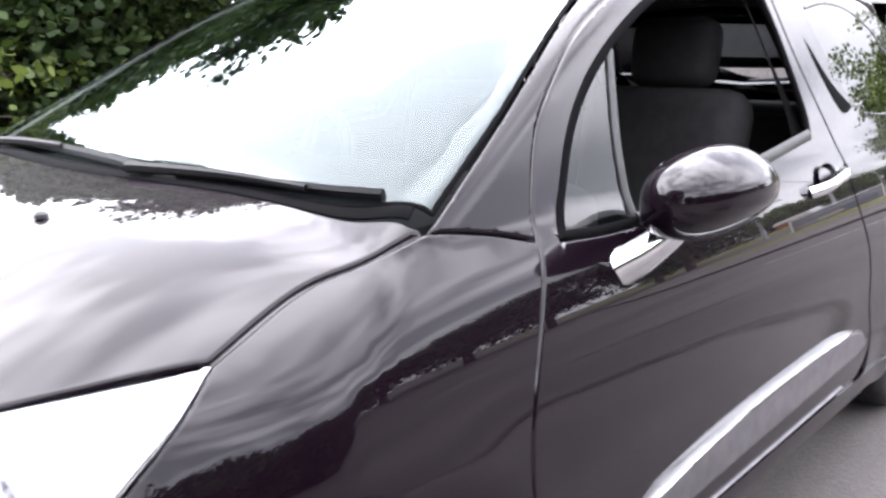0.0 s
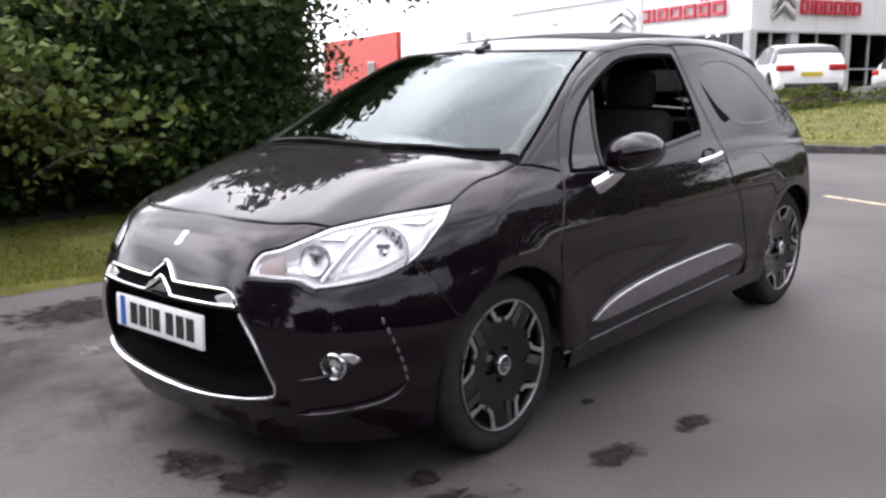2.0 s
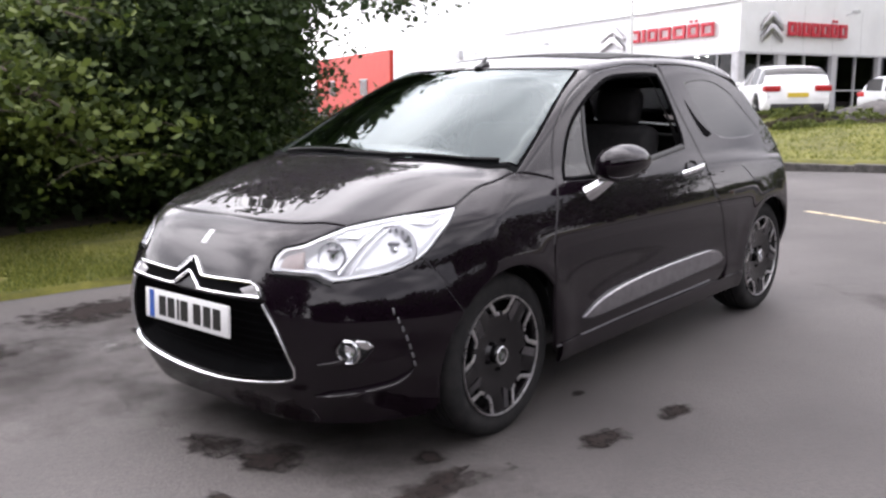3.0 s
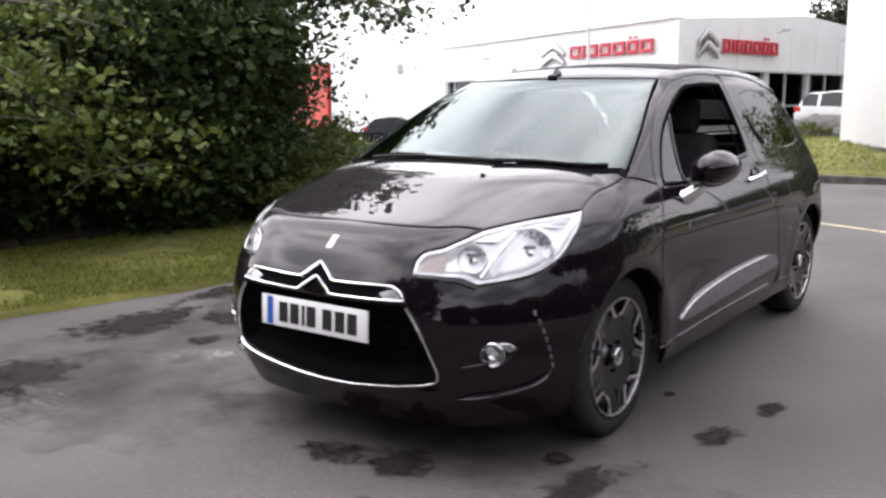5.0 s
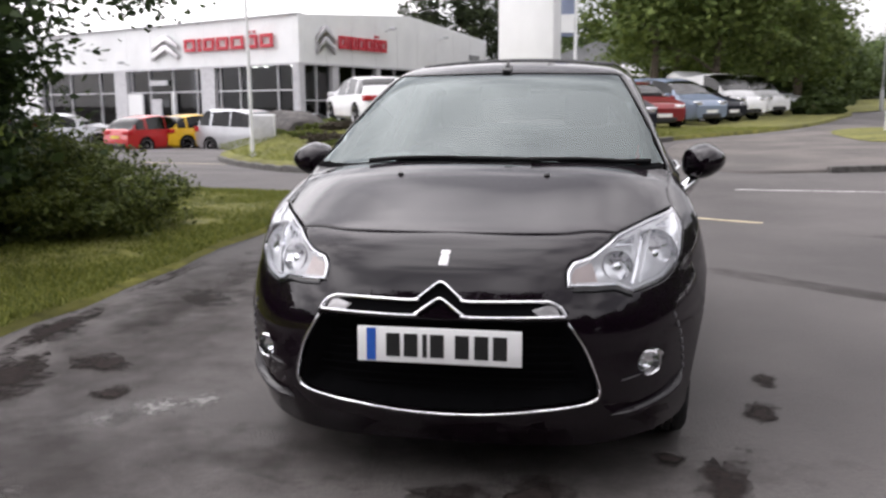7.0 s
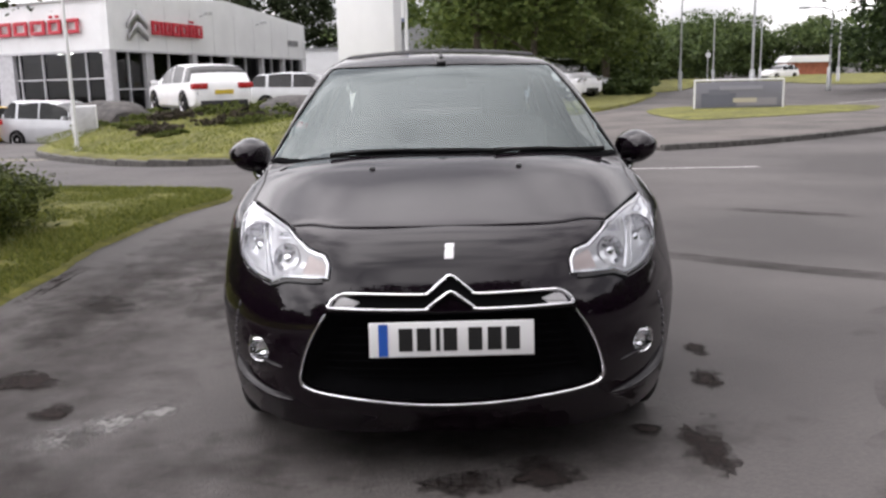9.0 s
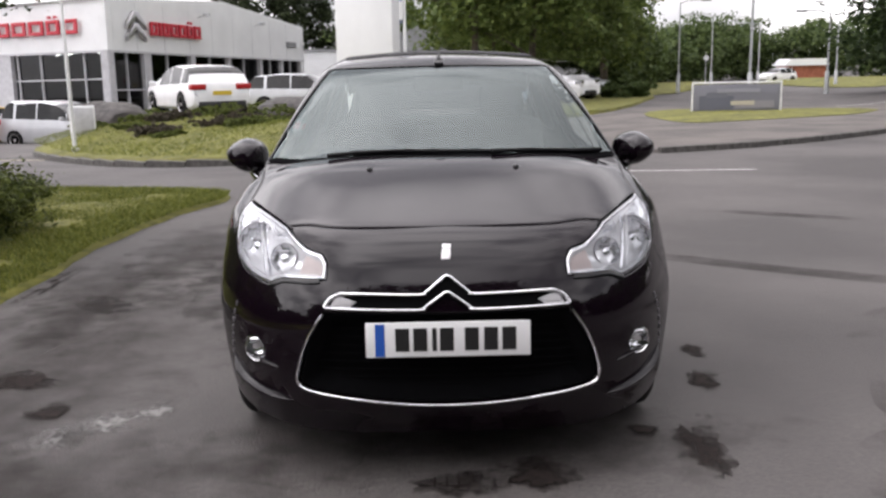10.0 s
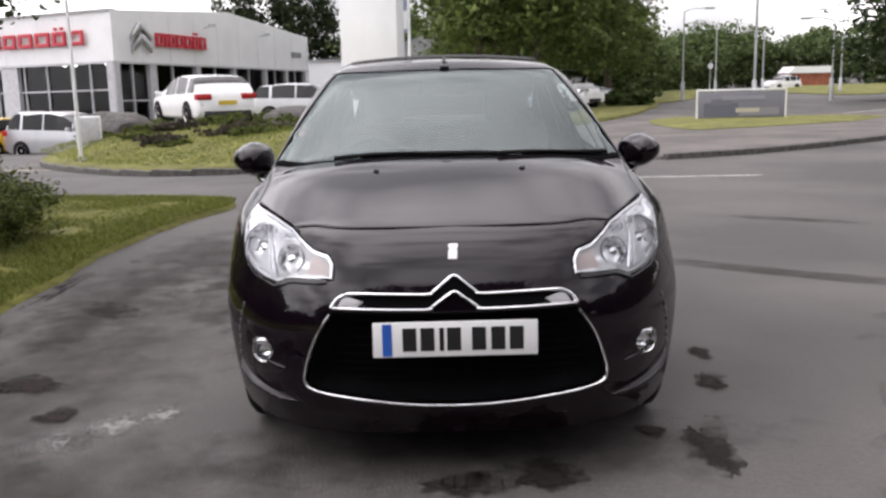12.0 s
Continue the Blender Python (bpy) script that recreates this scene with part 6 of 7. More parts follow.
# display board on the grass
board = thing("display_board", "low banner board in a white tube frame on grass", "sign board", pose(9.2, 24.0, land(9, 24) + 0.05, 0, 0, 0))
part("banner", box((2.62, 0.02, 0.86), (0, 0, 0.44), 0.004), material("grey_banner_print", (0.20, 0.20, 0.235), 0.6), board, "grey printed banner")
for k, (x, z, w, h, c) in enumerate(((-0.62, 0.32, 1.05, 0.42, (0.13, 0.135, 0.17)), (-0.62, 0.56, 0.62, 0.16, (0.16, 0.165, 0.20)), (0.55, 0.26, 1.2, 0.22, (0.27, 0.26, 0.28)), (0.18, 0.31, 0.72, 0.13, (0.50, 0.46, 0.36)), (0.05, 0.68, 1.3, 0.12, (0.28, 0.28, 0.32)))):
    part("print_block", box((w, 0.004, h), (x, -0.013 - 0.004 * k, z)), material("banner_tone", c, 0.6), board)
for x in (-1.35, 1.35):
    part("frame_post", sweep([(x, 0, -0.1), (x, 0, 0.92)], 0.028, 10), CLADDING, board)
part("frame_rail", sweep([(-1.37, 0, 0.92), (1.37, 0, 0.92)], 0.028, 10), CLADDING, board)

# ---- other parked vehicles ----
PROFILES = {
    "hatch": [(0, 0.44), (0.03, 0.52), (0.12, 0.58), (0.27, 0.66), (0.34, 0.72), (0.46, 0.93), (0.58, 1.0), (0.74, 0.98), (0.88, 0.88), (0.955, 0.66), (0.985, 0.60), (1, 0.42)],
    "tourer": [(0, 0.42), (0.03, 0.50), (0.12, 0.57), (0.25, 0.66), (0.33, 0.73), (0.45, 0.94), (0.56, 1.0), (0.74, 0.99), (0.87, 0.93), (0.93, 0.80), (0.965, 0.68), (0.985, 0.60), (1, 0.40)],
    "mpv": [(0, 0.42), (0.03, 0.50), (0.12, 0.58), (0.21, 0.66), (0.36, 0.92), (0.48, 1.0), (0.74, 0.99), (0.90, 0.93), (0.965, 0.62), (0.985, 0.56), (1, 0.38)],
    "estate": [(0, 0.44), (0.03, 0.52), (0.12, 0.60), (0.27, 0.67), (0.33, 0.72), (0.43, 0.95), (0.55, 1.0), (0.80, 0.97), (0.92, 0.88), (0.97, 0.62), (0.985, 0.58), (1, 0.42)],
    "van": [(0, 0.36), (0.02, 0.46), (0.10, 0.53), (0.17, 0.58), (0.28, 0.88), (0.36, 0.99), (0.70, 1.0), (0.96, 0.99), (0.985, 0.90), (1, 0.3)],
}
TAILRED = material("red_lens", (0.40, 0.012, 0.015), 0.2)
YPLATE = material("yellow_plate", (0.62, 0.45, 0.04), 0.45)
SCREENGLASS = glazing("car_windscreen_glass", (0.10, 0.11, 0.115), 1.75)
DARKGLASS = glazing("car_window_glass", (0.015, 0.016, 0.018), 1.42)


def car_paint(name, colour, metal=0.2, coat=0.8):
    m = material(name, colour, 0.35, metal, Coat_Weight=coat, Coat_Roughness=0.06, Specular_IOR_Level=0.15)
    return varied(m, (tuple(c * 0.92 for c in colour), tuple(min(1, c * 1.06) for c in colour)), 2.0, world_space=False)


def vehicle(name, label, m, length, width, height, kind, paint, group="", glass_to=0.93):
    """A parked vehicle, nose along -y, standing on z = 0."""
    t = thing(name, label, "van" if kind == "van" else "car", m, group)
    n = 88
    body, faces, glass = [], [], {}
    for i in range(n + 1):
        s = i / n
        top = float(along(np.array([s]), PROFILES[kind])[0]) * height
        belt = min(top, height * (0.60 + 0.06 * s))
        plan = 1 - 0.16 * max(0, 1 - s / 0.14) ** 2.2 - 0.12 * max(0, (s - 0.86) / 0.14) ** 2.2
        w = width / 2 * plan
        roof = w * (0.80 if kind != "van" else 0.90)
        rise = max(0.0, top - belt) / height
        rw = w * 0.96 + (roof - w * 0.96) * min(1, rise / 0.34)
        y = (s - 0.5) * length
        low = 0.17 + 0.10 * max(0, 1 - s / 0.06) + 0.12 * max(0, (s - 0.94) / 0.06)
        for x, z in ((w * 0.86, low), (w * 0.97, low + 0.08), (w, height * 0.36), (w * 0.995, height * 0.48), (w * 0.965, belt - 0.01), (rw + 0.01, belt + (top - belt) * 0.9), (rw * 0.90, top - 0.012 * height), (rw * 0.5, top), (0, top + 0.004)):
            body.append((x, y, z))
    k = 9
    for i in range(n):
        for j in range(k - 1):
            s = (i + 0.5) / n
            a = i * k + j
            f = (a, a + k, a + k + 1, a + 1)
            z0, z1 = body[a][2], body[a + 1][2]
            tops = [body[i * k + 8][2] / height, body[(i + 1) * k + 8][2] / height]
            cab = min(tops) > 0.70
            slope = abs(tops[1] - tops[0]) * n * height / length
            side = j == 4 and cab and min(tops) > 0.78 and 0.24 < s < (0.46 if kind == "van" else glass_to)
            screen = j >= 5 and slope > 0.30 and min(tops) > 0.66 and 0.2 < s < 0.955 and not (kind == "tourer" and s > 0.5 and min(tops) < 0.80) and not (kind == "van" and s > 0.5)
            post_gap = side and kind != "van" and (abs(s - 0.57) < 0.007 or abs(s - 0.80) < 0.012)
            if (side or screen) and not post_gap:
                key = ("windscreen" if s < 0.5 else "rear_window") if screen else "side_window_%d" % (0 if s < 0.57 else 1 if s < 0.80 else 2)
                glass.setdefault(key, []).append(f)
            else:
                faces.append(f)
    both_v = body + [(-x, y, z) for x, y, z in body]
    off = len(body)
    mir = [tuple(off + q for q in reversed(f)) for f in faces]
    panes = []
    for key, fs in glass.items():
        other = [tuple(off + q for q in reversed(f)) for f in fs]
        panes += [("side_window", fs, DARKGLASS), ("side_window", other, DARKGLASS)] if key.startswith("side") else [(key, fs + other, SCREENGLASS if key == "windscreen" else DARKGLASS)]
    first = body[:k]
    cap = [list(range(k - 1, -1, -1)) + [off + q for q in range(0, k)], [off + n * k + q for q in range(k - 1, -1, -1)] + [n * k + q for q in range(0, k)]]
    for nm, fs, mt in [("body", faces + mir + cap, paint)] + panes:
        bm = bmesh.new()
        vs = [bm.verts.new(v) for v in both_v]
        for f in fs:
            try:
                bm.faces.new([vs[q] for q in f])
            except ValueError:
                pass
        bmesh.ops.delete(bm, geom=[v for v in bm.verts if not v.link_faces], context="VERTS")
        bmesh.ops.remove_doubles(bm, verts=bm.verts, dist=0.0005)
        bmesh.ops.recalc_face_normals(bm, faces=bm.faces)
        part(nm, bm, mt, t)
    part("cabin", box((width * 0.74, length * 0.5, height * 0.22), (0, length * 0.06, height * 0.66), 0.05), CABIN, t)
    r = 0.315
    for sx in (-1, 1):
        for y in (-length * 0.315, length * 0.305):
            w = bpy.data.objects.new("wheel", None)
            scene.collection.objects.link(w)
            w.parent = t
            w.matrix_basis = pose(sx * (width / 2 + 0.016), y, r) @ (Matrix.Rotation(math.pi, 4, "Z") if sx < 0 else Matrix())
            part("wheel_arch", lathe([(-0.012, 0.001), (-0.012, r + 0.045), (-0.03, r + 0.05)], steps=28), PIT, w)
            part("tyre", lathe([(-0.16, 0.20), (-0.17, r - 0.02), (-0.15, r), (-0.03, r), (0.0, r - 0.02), (0.012, 0.22)], steps=32), RUBBER, w)
            bm = lathe([(0.012, 0.222), (0.006, 0.205), (-0.02, 0.19), (-0.03, 0.06), (0.0, 0.045), (0.005, 0.001)], steps=30)
            part("rim", bm, SATIN, w)
            for q in range(5):
                a = 2 * math.pi * q / 5
                part("spoke_gap", box((0.012, 0.055, 0.085), (-0.018, 0.125 * math.cos(a), 0.125 * math.sin(a)), 0.004), GLOSSBLACK, w, m=Matrix())
        part("headlight", box((width * 0.20, 0.30, height * 0.09), (sx * width * 0.335, -length * 0.455, height * 0.475), 0.035), REFLECTOR, t)
        part("tail_light", box((width * 0.24, 0.26, height * 0.115), (sx * width * 0.36, length * 0.468, height * 0.57), 0.03), TAILRED, t)
        part("mirror", box((0.19, 0.12, 0.13), (sx * (width / 2 + 0.09), -length * 0.20, height * 0.645), 0.035), paint, t)
    part("front_plate", box((0.52, 0.012, 0.11), (0, -length / 2 - 0.012, height * 0.30)), PLATE, t)
    part("rear_plate", box((0.52, 0.012, 0.11), (0, length / 2 + 0.012, height * 0.45)), YPLATE, t)
    part("front_grille", box((width * 0.5, 0.05, height * 0.10), (0, -length / 2 - 0.002, height * 0.20), 0.02), TRIM, t)
    part("rear_valance", box((width * 0.76, 0.07, height * 0.16), (0, length / 2 - 0.012, height * 0.21), 0.03), TRIM, t)
    return t


def spot(x, y, turn, up=0.0):
    """On the ground at x, y with the nose turned from -y, tilted as the ground is."""
    e = 0.5
    base = land(x, y) + up
    return pose(x, y, base, 0, 0, turn)


WHITE = car_paint("white_car_paint", (0.78, 0.78, 0.79), 0.0)
SILVER = car_paint("silver_car_paint", (0.50, 0.51, 0.53), 0.6)
RED = car_paint("red_car_paint", (0.42, 0.02, 0.02), 0.0)
YELLOW = car_paint("yellow_car_paint", (0.72, 0.44, 0.02), 0.0)
INDIGO = car_paint("dark_indigo_car_paint", (0.008, 0.009, 0.015), 0.0, 0.35)
MAROON = car_paint("wine_red_car_paint", (0.20, 0.018, 0.02), 0.2)
SKYBLUE = car_paint("pale_blue_car_paint", (0.22, 0.27, 0.36), 0.3)
FORECOURT, ROW = "cars on the forecourt", "vehicles parked in a row on the grass"
vehicle("car", "white hatchback displayed on the grass mound, tail towards the road", pose(-6.85, 22.8, 0.29, 0, 0, 214), 4.1, 1.76, 1.36, "tourer", WHITE)
vehicle("car", "silver people carrier parked on the forecourt", pose(-13.75, 30.0, -1.13, 0, 0, 72), 4.4, 1.82, 1.68, "mpv", SILVER, FORECOURT)
vehicle("car", "yellow hatchback parked on the forecourt", pose(-16.8, 31.8, -1.1, 0, 0, 150), 3.9, 1.70, 1.46, "hatch", YELLOW, FORECOURT)
vehicle("car", "bright red hatchback parked on the forecourt", pose(-17.9, 30.4, -1.1, 0, 0, 155), 4.1, 1.75, 1.47, "hatch", RED, FORECOURT)
vehicle("car", "silver-grey saloon parked by the white wall", pose(-21.9, 30.4, -1.0, 0, 0, 105), 4.5, 1.78, 1.45, "hatch", SILVER, FORECOURT)
vehicle("car", "dark hatchback parked by the white wall", pose(-27.2, 33.4, -1.1, 0, 0, 110), 4.2, 1.76, 1.47, "hatch", INDIGO, FORECOURT)
vehicle("car", "silver estate behind the flagpole", pose(-13.4, 36.2, -1.2, 0, 0, 95), 4.5, 1.78, 1.45, "estate", SILVER, FORECOURT)
vehicle("car", "dark silver estate parked behind the mound", pose(-4.9, 31.6, -0.10, 0, 0, 80), 4.5, 1.78, 1.48, "estate", SILVER, FORECOURT)
vehicle("car", "dark indigo people carrier on the grass", spot(-0.35, 21.9, 36, 0.07), 4.1, 1.76, 1.62, "mpv", INDIGO, ROW)
vehicle("car", "wine-red hatchback on the grass", spot(0.9, 27.2, 28, 0.10), 4.0, 1.74, 1.47, "hatch", MAROON, ROW)
vehicle("car", "pale blue hatchback on the grass", spot(2.3, 30.6, 40, 0.10), 4.0, 1.72, 1.60, "mpv", SKYBLUE, ROW)
vehicle("car", "dark hatchback between the blue car and the van", spot(3.35, 33.4, 42, 0.10), 3.9, 1.70, 1.42, "hatch", INDIGO, ROW)
vehicle("van", "small white delivery van on the grass", spot(4.3, 36.4, 42, 0.10), 4.3, 1.80, 1.80, "van", WHITE, ROW)
vehicle("van", "small white delivery van on the grass", spot(6.2, 42.2, 42, 0.10), 4.3, 1.80, 1.80, "van", WHITE, ROW)
vehicle("car", "silver hatchback at the end of the row on the grass", spot(8.0, 47.5, 42, 0.10), 4.2, 1.76, 1.47, "hatch", SILVER, ROW)
vehicle("car", "pale hatchback on the far road by the brick building", spot(34.6, 88.0, 300, 0.0), 4.2, 1.76, 1.47, "hatch", WHITE)
vehicle("van", "tall white van behind the row of cars", spot(2.6, 52.5, 70, 0.10), 5.4, 2.0, 2.5, "van", WHITE, ROW)

# ---- trees, hedges, grass ----
def leaf_cloud(name, centres, size, mat, squash=1.0, spread=0.35, droop=0.0, lift=0.3):
    """Leaves, one small folded diamond at each place, each its own island."""
    c = np.asarray(centres, float)
    n = len(c)
    g = np.random.default_rng(n * 7 + int(abs(c[0, 0]) * 100))
    s = size * (1 + spread * g.standard_normal(n)).clip(0.45, 1.8)
    nrm = g.standard_normal((n, 3))
    nrm[:, 2] = np.abs(nrm[:, 2]) * (1 + lift) + lift
    nrm /= np.linalg.norm(nrm, axis=1)[:, None]
    ref = g.standard_normal((n, 3))
    a = np.cross(nrm, ref)
    a /= np.linalg.norm(a, axis=1)[:, None]
    b = np.cross(nrm, a)
    a *= s[:, None] * 0.5
    b *= s[:, None] * 0.33 * squash
    fold = nrm * (s * 0.10)[:, None]
    k = 6 if size < 0.13 else 4
    v = np.empty((n, k, 3))
    if k == 4:
        v[:, 0], v[:, 1], v[:, 2], v[:, 3] = c - a, c + b - fold, c + a, c - b - fold
    else:
        v[:, 0], v[:, 1], v[:, 2] = c - a, c - a * 0.40 + b - fold, c + a * 0.30 + b * 0.85 - fold
        v[:, 3], v[:, 4], v[:, 5] = c + a - fold * 0.6, c + a * 0.30 - b * 0.85 - fold, c - a * 0.40 - b - fold
    v[:, :, 2] -= droop * s[:, None]
    me = bpy.data.meshes.new(name)
    me.vertices.add(n * k)
    me.vertices.foreach_set("co", v.ravel())
    me.loops.add(n * k)
    me.loops.foreach_set("vertex_index", np.arange(n * k, dtype=np.int32))
    me.polygons.add(n)
    me.polygons.foreach_set("loop_start", np.arange(0, n * k, k, dtype=np.int32))
    me.materials.append(mat)
    me.update()
    me.validate()
    return me


def clumped(g, centre, radii, clumps, per, clump_size, hollow=0.35, flat=1.0, low=None):
    """Places for leaves: clumps strewn through a lumpy ellipsoid, thin towards its middle."""
    d = g.standard_normal((clumps, 3))
    d /= np.linalg.norm(d, axis=1)[:, None]
    r = hollow + (1 - hollow) * g.random(clumps) ** 0.6
    lump = 1 + 0.22 * np.sin(d[:, 0] * 5 + centre[0]) * np.cos(d[:, 1] * 4 + centre[1]) + 0.12 * np.sin(d[:, 2] * 7)
    p = np.asarray(centre) + d * (r * lump)[:, None] * np.asarray(radii)
    if low is not None:
        p = p[p[:, 2] > low]
    q = np.repeat(p, per, 0)
    return q + g.standard_normal(q.shape) * clump_size * np.array([1, 1, 0.55 * flat])


def tree(label, x, y, height, radius, seed, leaf=0.11, clumps=260, per=38, mat=None, low=0.9, trunk=0.16, lean=0.0, category="tree", group="", crown_z=None, tall=None, clump_size=0.22, name="tree", limbs=7):
    g = np.random.default_rng(seed)
    z0 = land(x, y)
    t = thing(name, label, category, pose(x, y, z0), group)
    cz = crown_z if crown_z is not None else height * 0.56
    rz = tall if tall is not None else height - cz
    bm = sweep(spline([(0, 0, -0.3), (0.03 * height * lean, 0.02, height * 0.25), (0.05 * height * lean + 0.1, -0.08, height * 0.55), (0.1, 0.05, height * 0.88)], 4), [trunk * (1.15 - 0.085 * i) for i in range(13)], 9)
    for k in range(limbs):
        a = 2 * math.pi * k / limbs + g.random() * 0.8
        h = height * (0.22 + 0.5 * g.random())
        l = radius * (0.55 + 0.35 * g.random())
        sweep(spline([(0.04, 0, h), (l * 0.5 * math.cos(a), l * 0.5 * math.sin(a), h + l * 0.30), (l * math.cos(a), l * math.sin(a), h + l * 0.45)], 3), [trunk * 0.42 * (1 - 0.11 * i) for i in range(7)], 6, bm)
    part("trunk", bm, BARK, t)
    pts = clumped(g, (0, 0, cz), (radius, radius, rz), clumps, per, clump_size, low=low)
    part("crown", leaf_cloud("crown", pts, leaf, mat or LEAF), mat or LEAF, t)
    return t


# the belt of trees on the verge
BELT = "belt of trees along the verge"
tree("dense dark broadleaf tree on the verge", -6.7, 1.2, 2.5, 1.9, 13, 0.080, 780, 68, group=BELT, low=0.2, crown_z=1.2, tall=1.2)
tree("dense dark broadleaf tree on the verge", -6.9, 3.5, 3.8, 1.45, 14, 0.080, 780, 72, group=BELT, low=0.3, crown_z=1.9, tall=1.9)
tree("dense dark broadleaf tree on the verge", -5.5, 2.6, 2.9, 1.35, 12, 0.075, 720, 74, group=BELT, low=0.35, crown_z=1.55, tall=1.4)
tree("taller dark tree behind the verge", -9.6, 0.8, 3.1, 2.6, 15, 0.24, 400, 36, group=BELT, low=0.2, crown_z=1.5, tall=1.6)
tree("taller dark tree behind the verge", -10.0, 5.0, 5.6, 2.0, 16, 0.20, 420, 36, group=BELT, low=1.2, crown_z=3.6, tall=1.8)


tree("dark tree at the end of the verge belt", -8.3, 5.4, 5.4, 1.6, 18, 0.15, 560, 40, group=BELT, low=1.6, crown_z=3.7, tall=1.6)


def spray(label, start, end, sag, n, leaf, seed, mat, width=0.35, name="leafy_branch", category="branch", flat=0.16):
    """A branch with twigs and leaves in flat layers."""
    g = np.random.default_rng(seed)
    t = thing(name, label, category)
    a, b = Vector(start), Vector(end)
    mid = (a + b) / 2 + Vector((0, 0, sag))
    path = spline([a, mid, b], 8)
    bm = sweep(path, [0.035 * (1 - 0.85 * i / 16) + 0.004 for i in range(len(path))], 7)
    pts = []
    for k in range(n):
        i = int(3 + (len(path) - 4) * g.random())
        p = path[i]
        off = Vector((g.standard_normal() * width, g.standard_normal() * width, g.standard_normal() * flat - 0.05))
        q = p + off
        if k % 7 == 0:
            sweep([p, (p + q) / 2 + Vector((0, 0, 0.04)), q], [0.008, 0.005, 0.002], 4, bm)
        for _ in range(9):
            pts.append(q + Vector((g.standard_normal() * 0.11, g.standard_normal() * 0.11, g.standard_normal() * 0.045)))
    part("bough", bm, BARK, t)
    part("foliage", leaf_cloud("foliage", [tuple(p) for p in pts], leaf, mat), mat, t)
    return t


# outer sprays in a brighter leaf colour, painted as catching the light
for k, (s, e, n) in enumerate([((-6.2, 0.2, 1.65), (-3.95, 0.35, 1.45), 60), ((-6.3, 0.6, 1.3), (-3.85, 0.8, 1.12), 60), ((-6.2, -0.4, 1.25), (-3.95, -0.2, 1.05), 55), ((-6.3, 0.9, 0.95), (-4.05, 1.15, 0.72), 50),
                                 ((-6.4, 1.7, 1.25), (-4.35, 1.8, 0.95), 35), ((-6.5, 0.8, 2.0), (-4.15, 1.1, 1.85), 40)]):
    spray("spray of young leaves coloured as lit, hanging from the verge trees", s, e, 0.2, int(n * 2.9), 0.068, 40 + k, LEAFLIGHT, 0.34, flat=0.07)
tree("slender dark tree at the end of the verge belt", -5.45, 3.3, 2.9, 0.62, 21, 0.072, 420, 64, group=BELT, low=0.3, crown_z=1.6, tall=1.4, trunk=0.09)
tree("tall broadleaf tree rising over the verge belt", -9.0, 6.4, 8.2, 1.9, 20, 0.20, 380, 36, group=BELT, low=3.0, crown_z=5.6, tall=2.3)
spray("overhanging branch with dark leaves against the sky", (-7.0, 3.8, 2.9), (-3.5, 4.25, 2.08), 0.25, 230, 0.062, 60, LEAF, 0.24, flat=0.08)
spray("overhanging branch with dark leaves against the sky", (-6.8, 3.5, 2.8), (-4.5, 4.05, 2.25), 0.22, 150, 0.062, 61, LEAF, 0.22, flat=0.08)
for k, (s, e) in enumerate([((-6.7, 3.7, 2.0), (-5.45, 4.5, 1.5)), ((-6.5, 3.8, 1.5), (-5.35, 4.5, 1.05))]):
    spray("twiggy end of the verge trees with small dark leaves", s, e, 0.12, 210, 0.05, 64 + k, LEAF, 0.30, flat=0.2)
spray("branch of rust-red leaves at the end of the trees", (-6.6, 3.8, 1.7), (-5.7, 4.6, 1.35), 0.1, 60, 0.06, 63, LEAFRED, 0.22)


def bush(label, x, y, z, radii, n, per, leaf, mat, seed, group="", name="bush", base=None, category="shrub", squash=1.0):
    g = np.random.default_rng(seed)
    z0 = (land(x, y) if base is None else base) + z
    t = thing(name, label, category, pose(x, y, z0), group)
    bm = bmesh.new()
    for k in range(7):
        a = 2 * math.pi * k / 7
        sweep([(0, 0, -0.1), (radii[0] * 0.3 * math.cos(a), radii[1] * 0.3 * math.sin(a), radii[2] * 0.6), (radii[0] * 0.7 * math.cos(a), radii[1] * 0.7 * math.sin(a), radii[2] * 1.1)], [0.03, 0.02, 0.006], 5, bm)
    part("branchwork", bm, BARK, t)
    pts = clumped(g, (0, 0, radii[2] * 0.75), radii, n, per, min(radii) * 0.16, 0.3, low=-0.02)
    part("foliage", leaf_cloud("foliage", pts, leaf, mat, squash), mat, t)
    return t


bush("spreading yellow-green conifer shrub on the verge", -4.52, 3.9, 0.06, (1.27, 1.2, 0.45), 520, 70, 0.050, LEAFGOLD, 71, squash=0.5)
bush("dark thicket under the trees", -6.5, 3.3, 0.3, (1.2, 1.5, 1.2), 420, 50, 0.09, LEAF, 75)
bush("dark thicket under the trees", -6.3, 0.6, 0.2, (1.0, 1.6, 1.0), 420, 50, 0.10, LEAF, 76)
bush("dark thicket under the trees", -6.6, -3.4, 0.1, (1.2, 3.0, 0.7), 380, 50, 0.10, LEAF, 77)
bush("dark low shrub under the trees", -5.4, 2.5, 0.06, (0.95, 1.2, 0.75), 200, 50, 0.065, LEAF, 72)
bush("dark low shrub under the trees", -6.0, 5.2, 0.06, (0.9, 0.9, 0.6), 180, 50, 0.06, LEAFGOLD, 73)
bush("dark low shrub under the trees", -5.9, 0.3, 0.06, (0.8, 1.4, 0.55), 160, 50, 0.07, LEAF, 74)

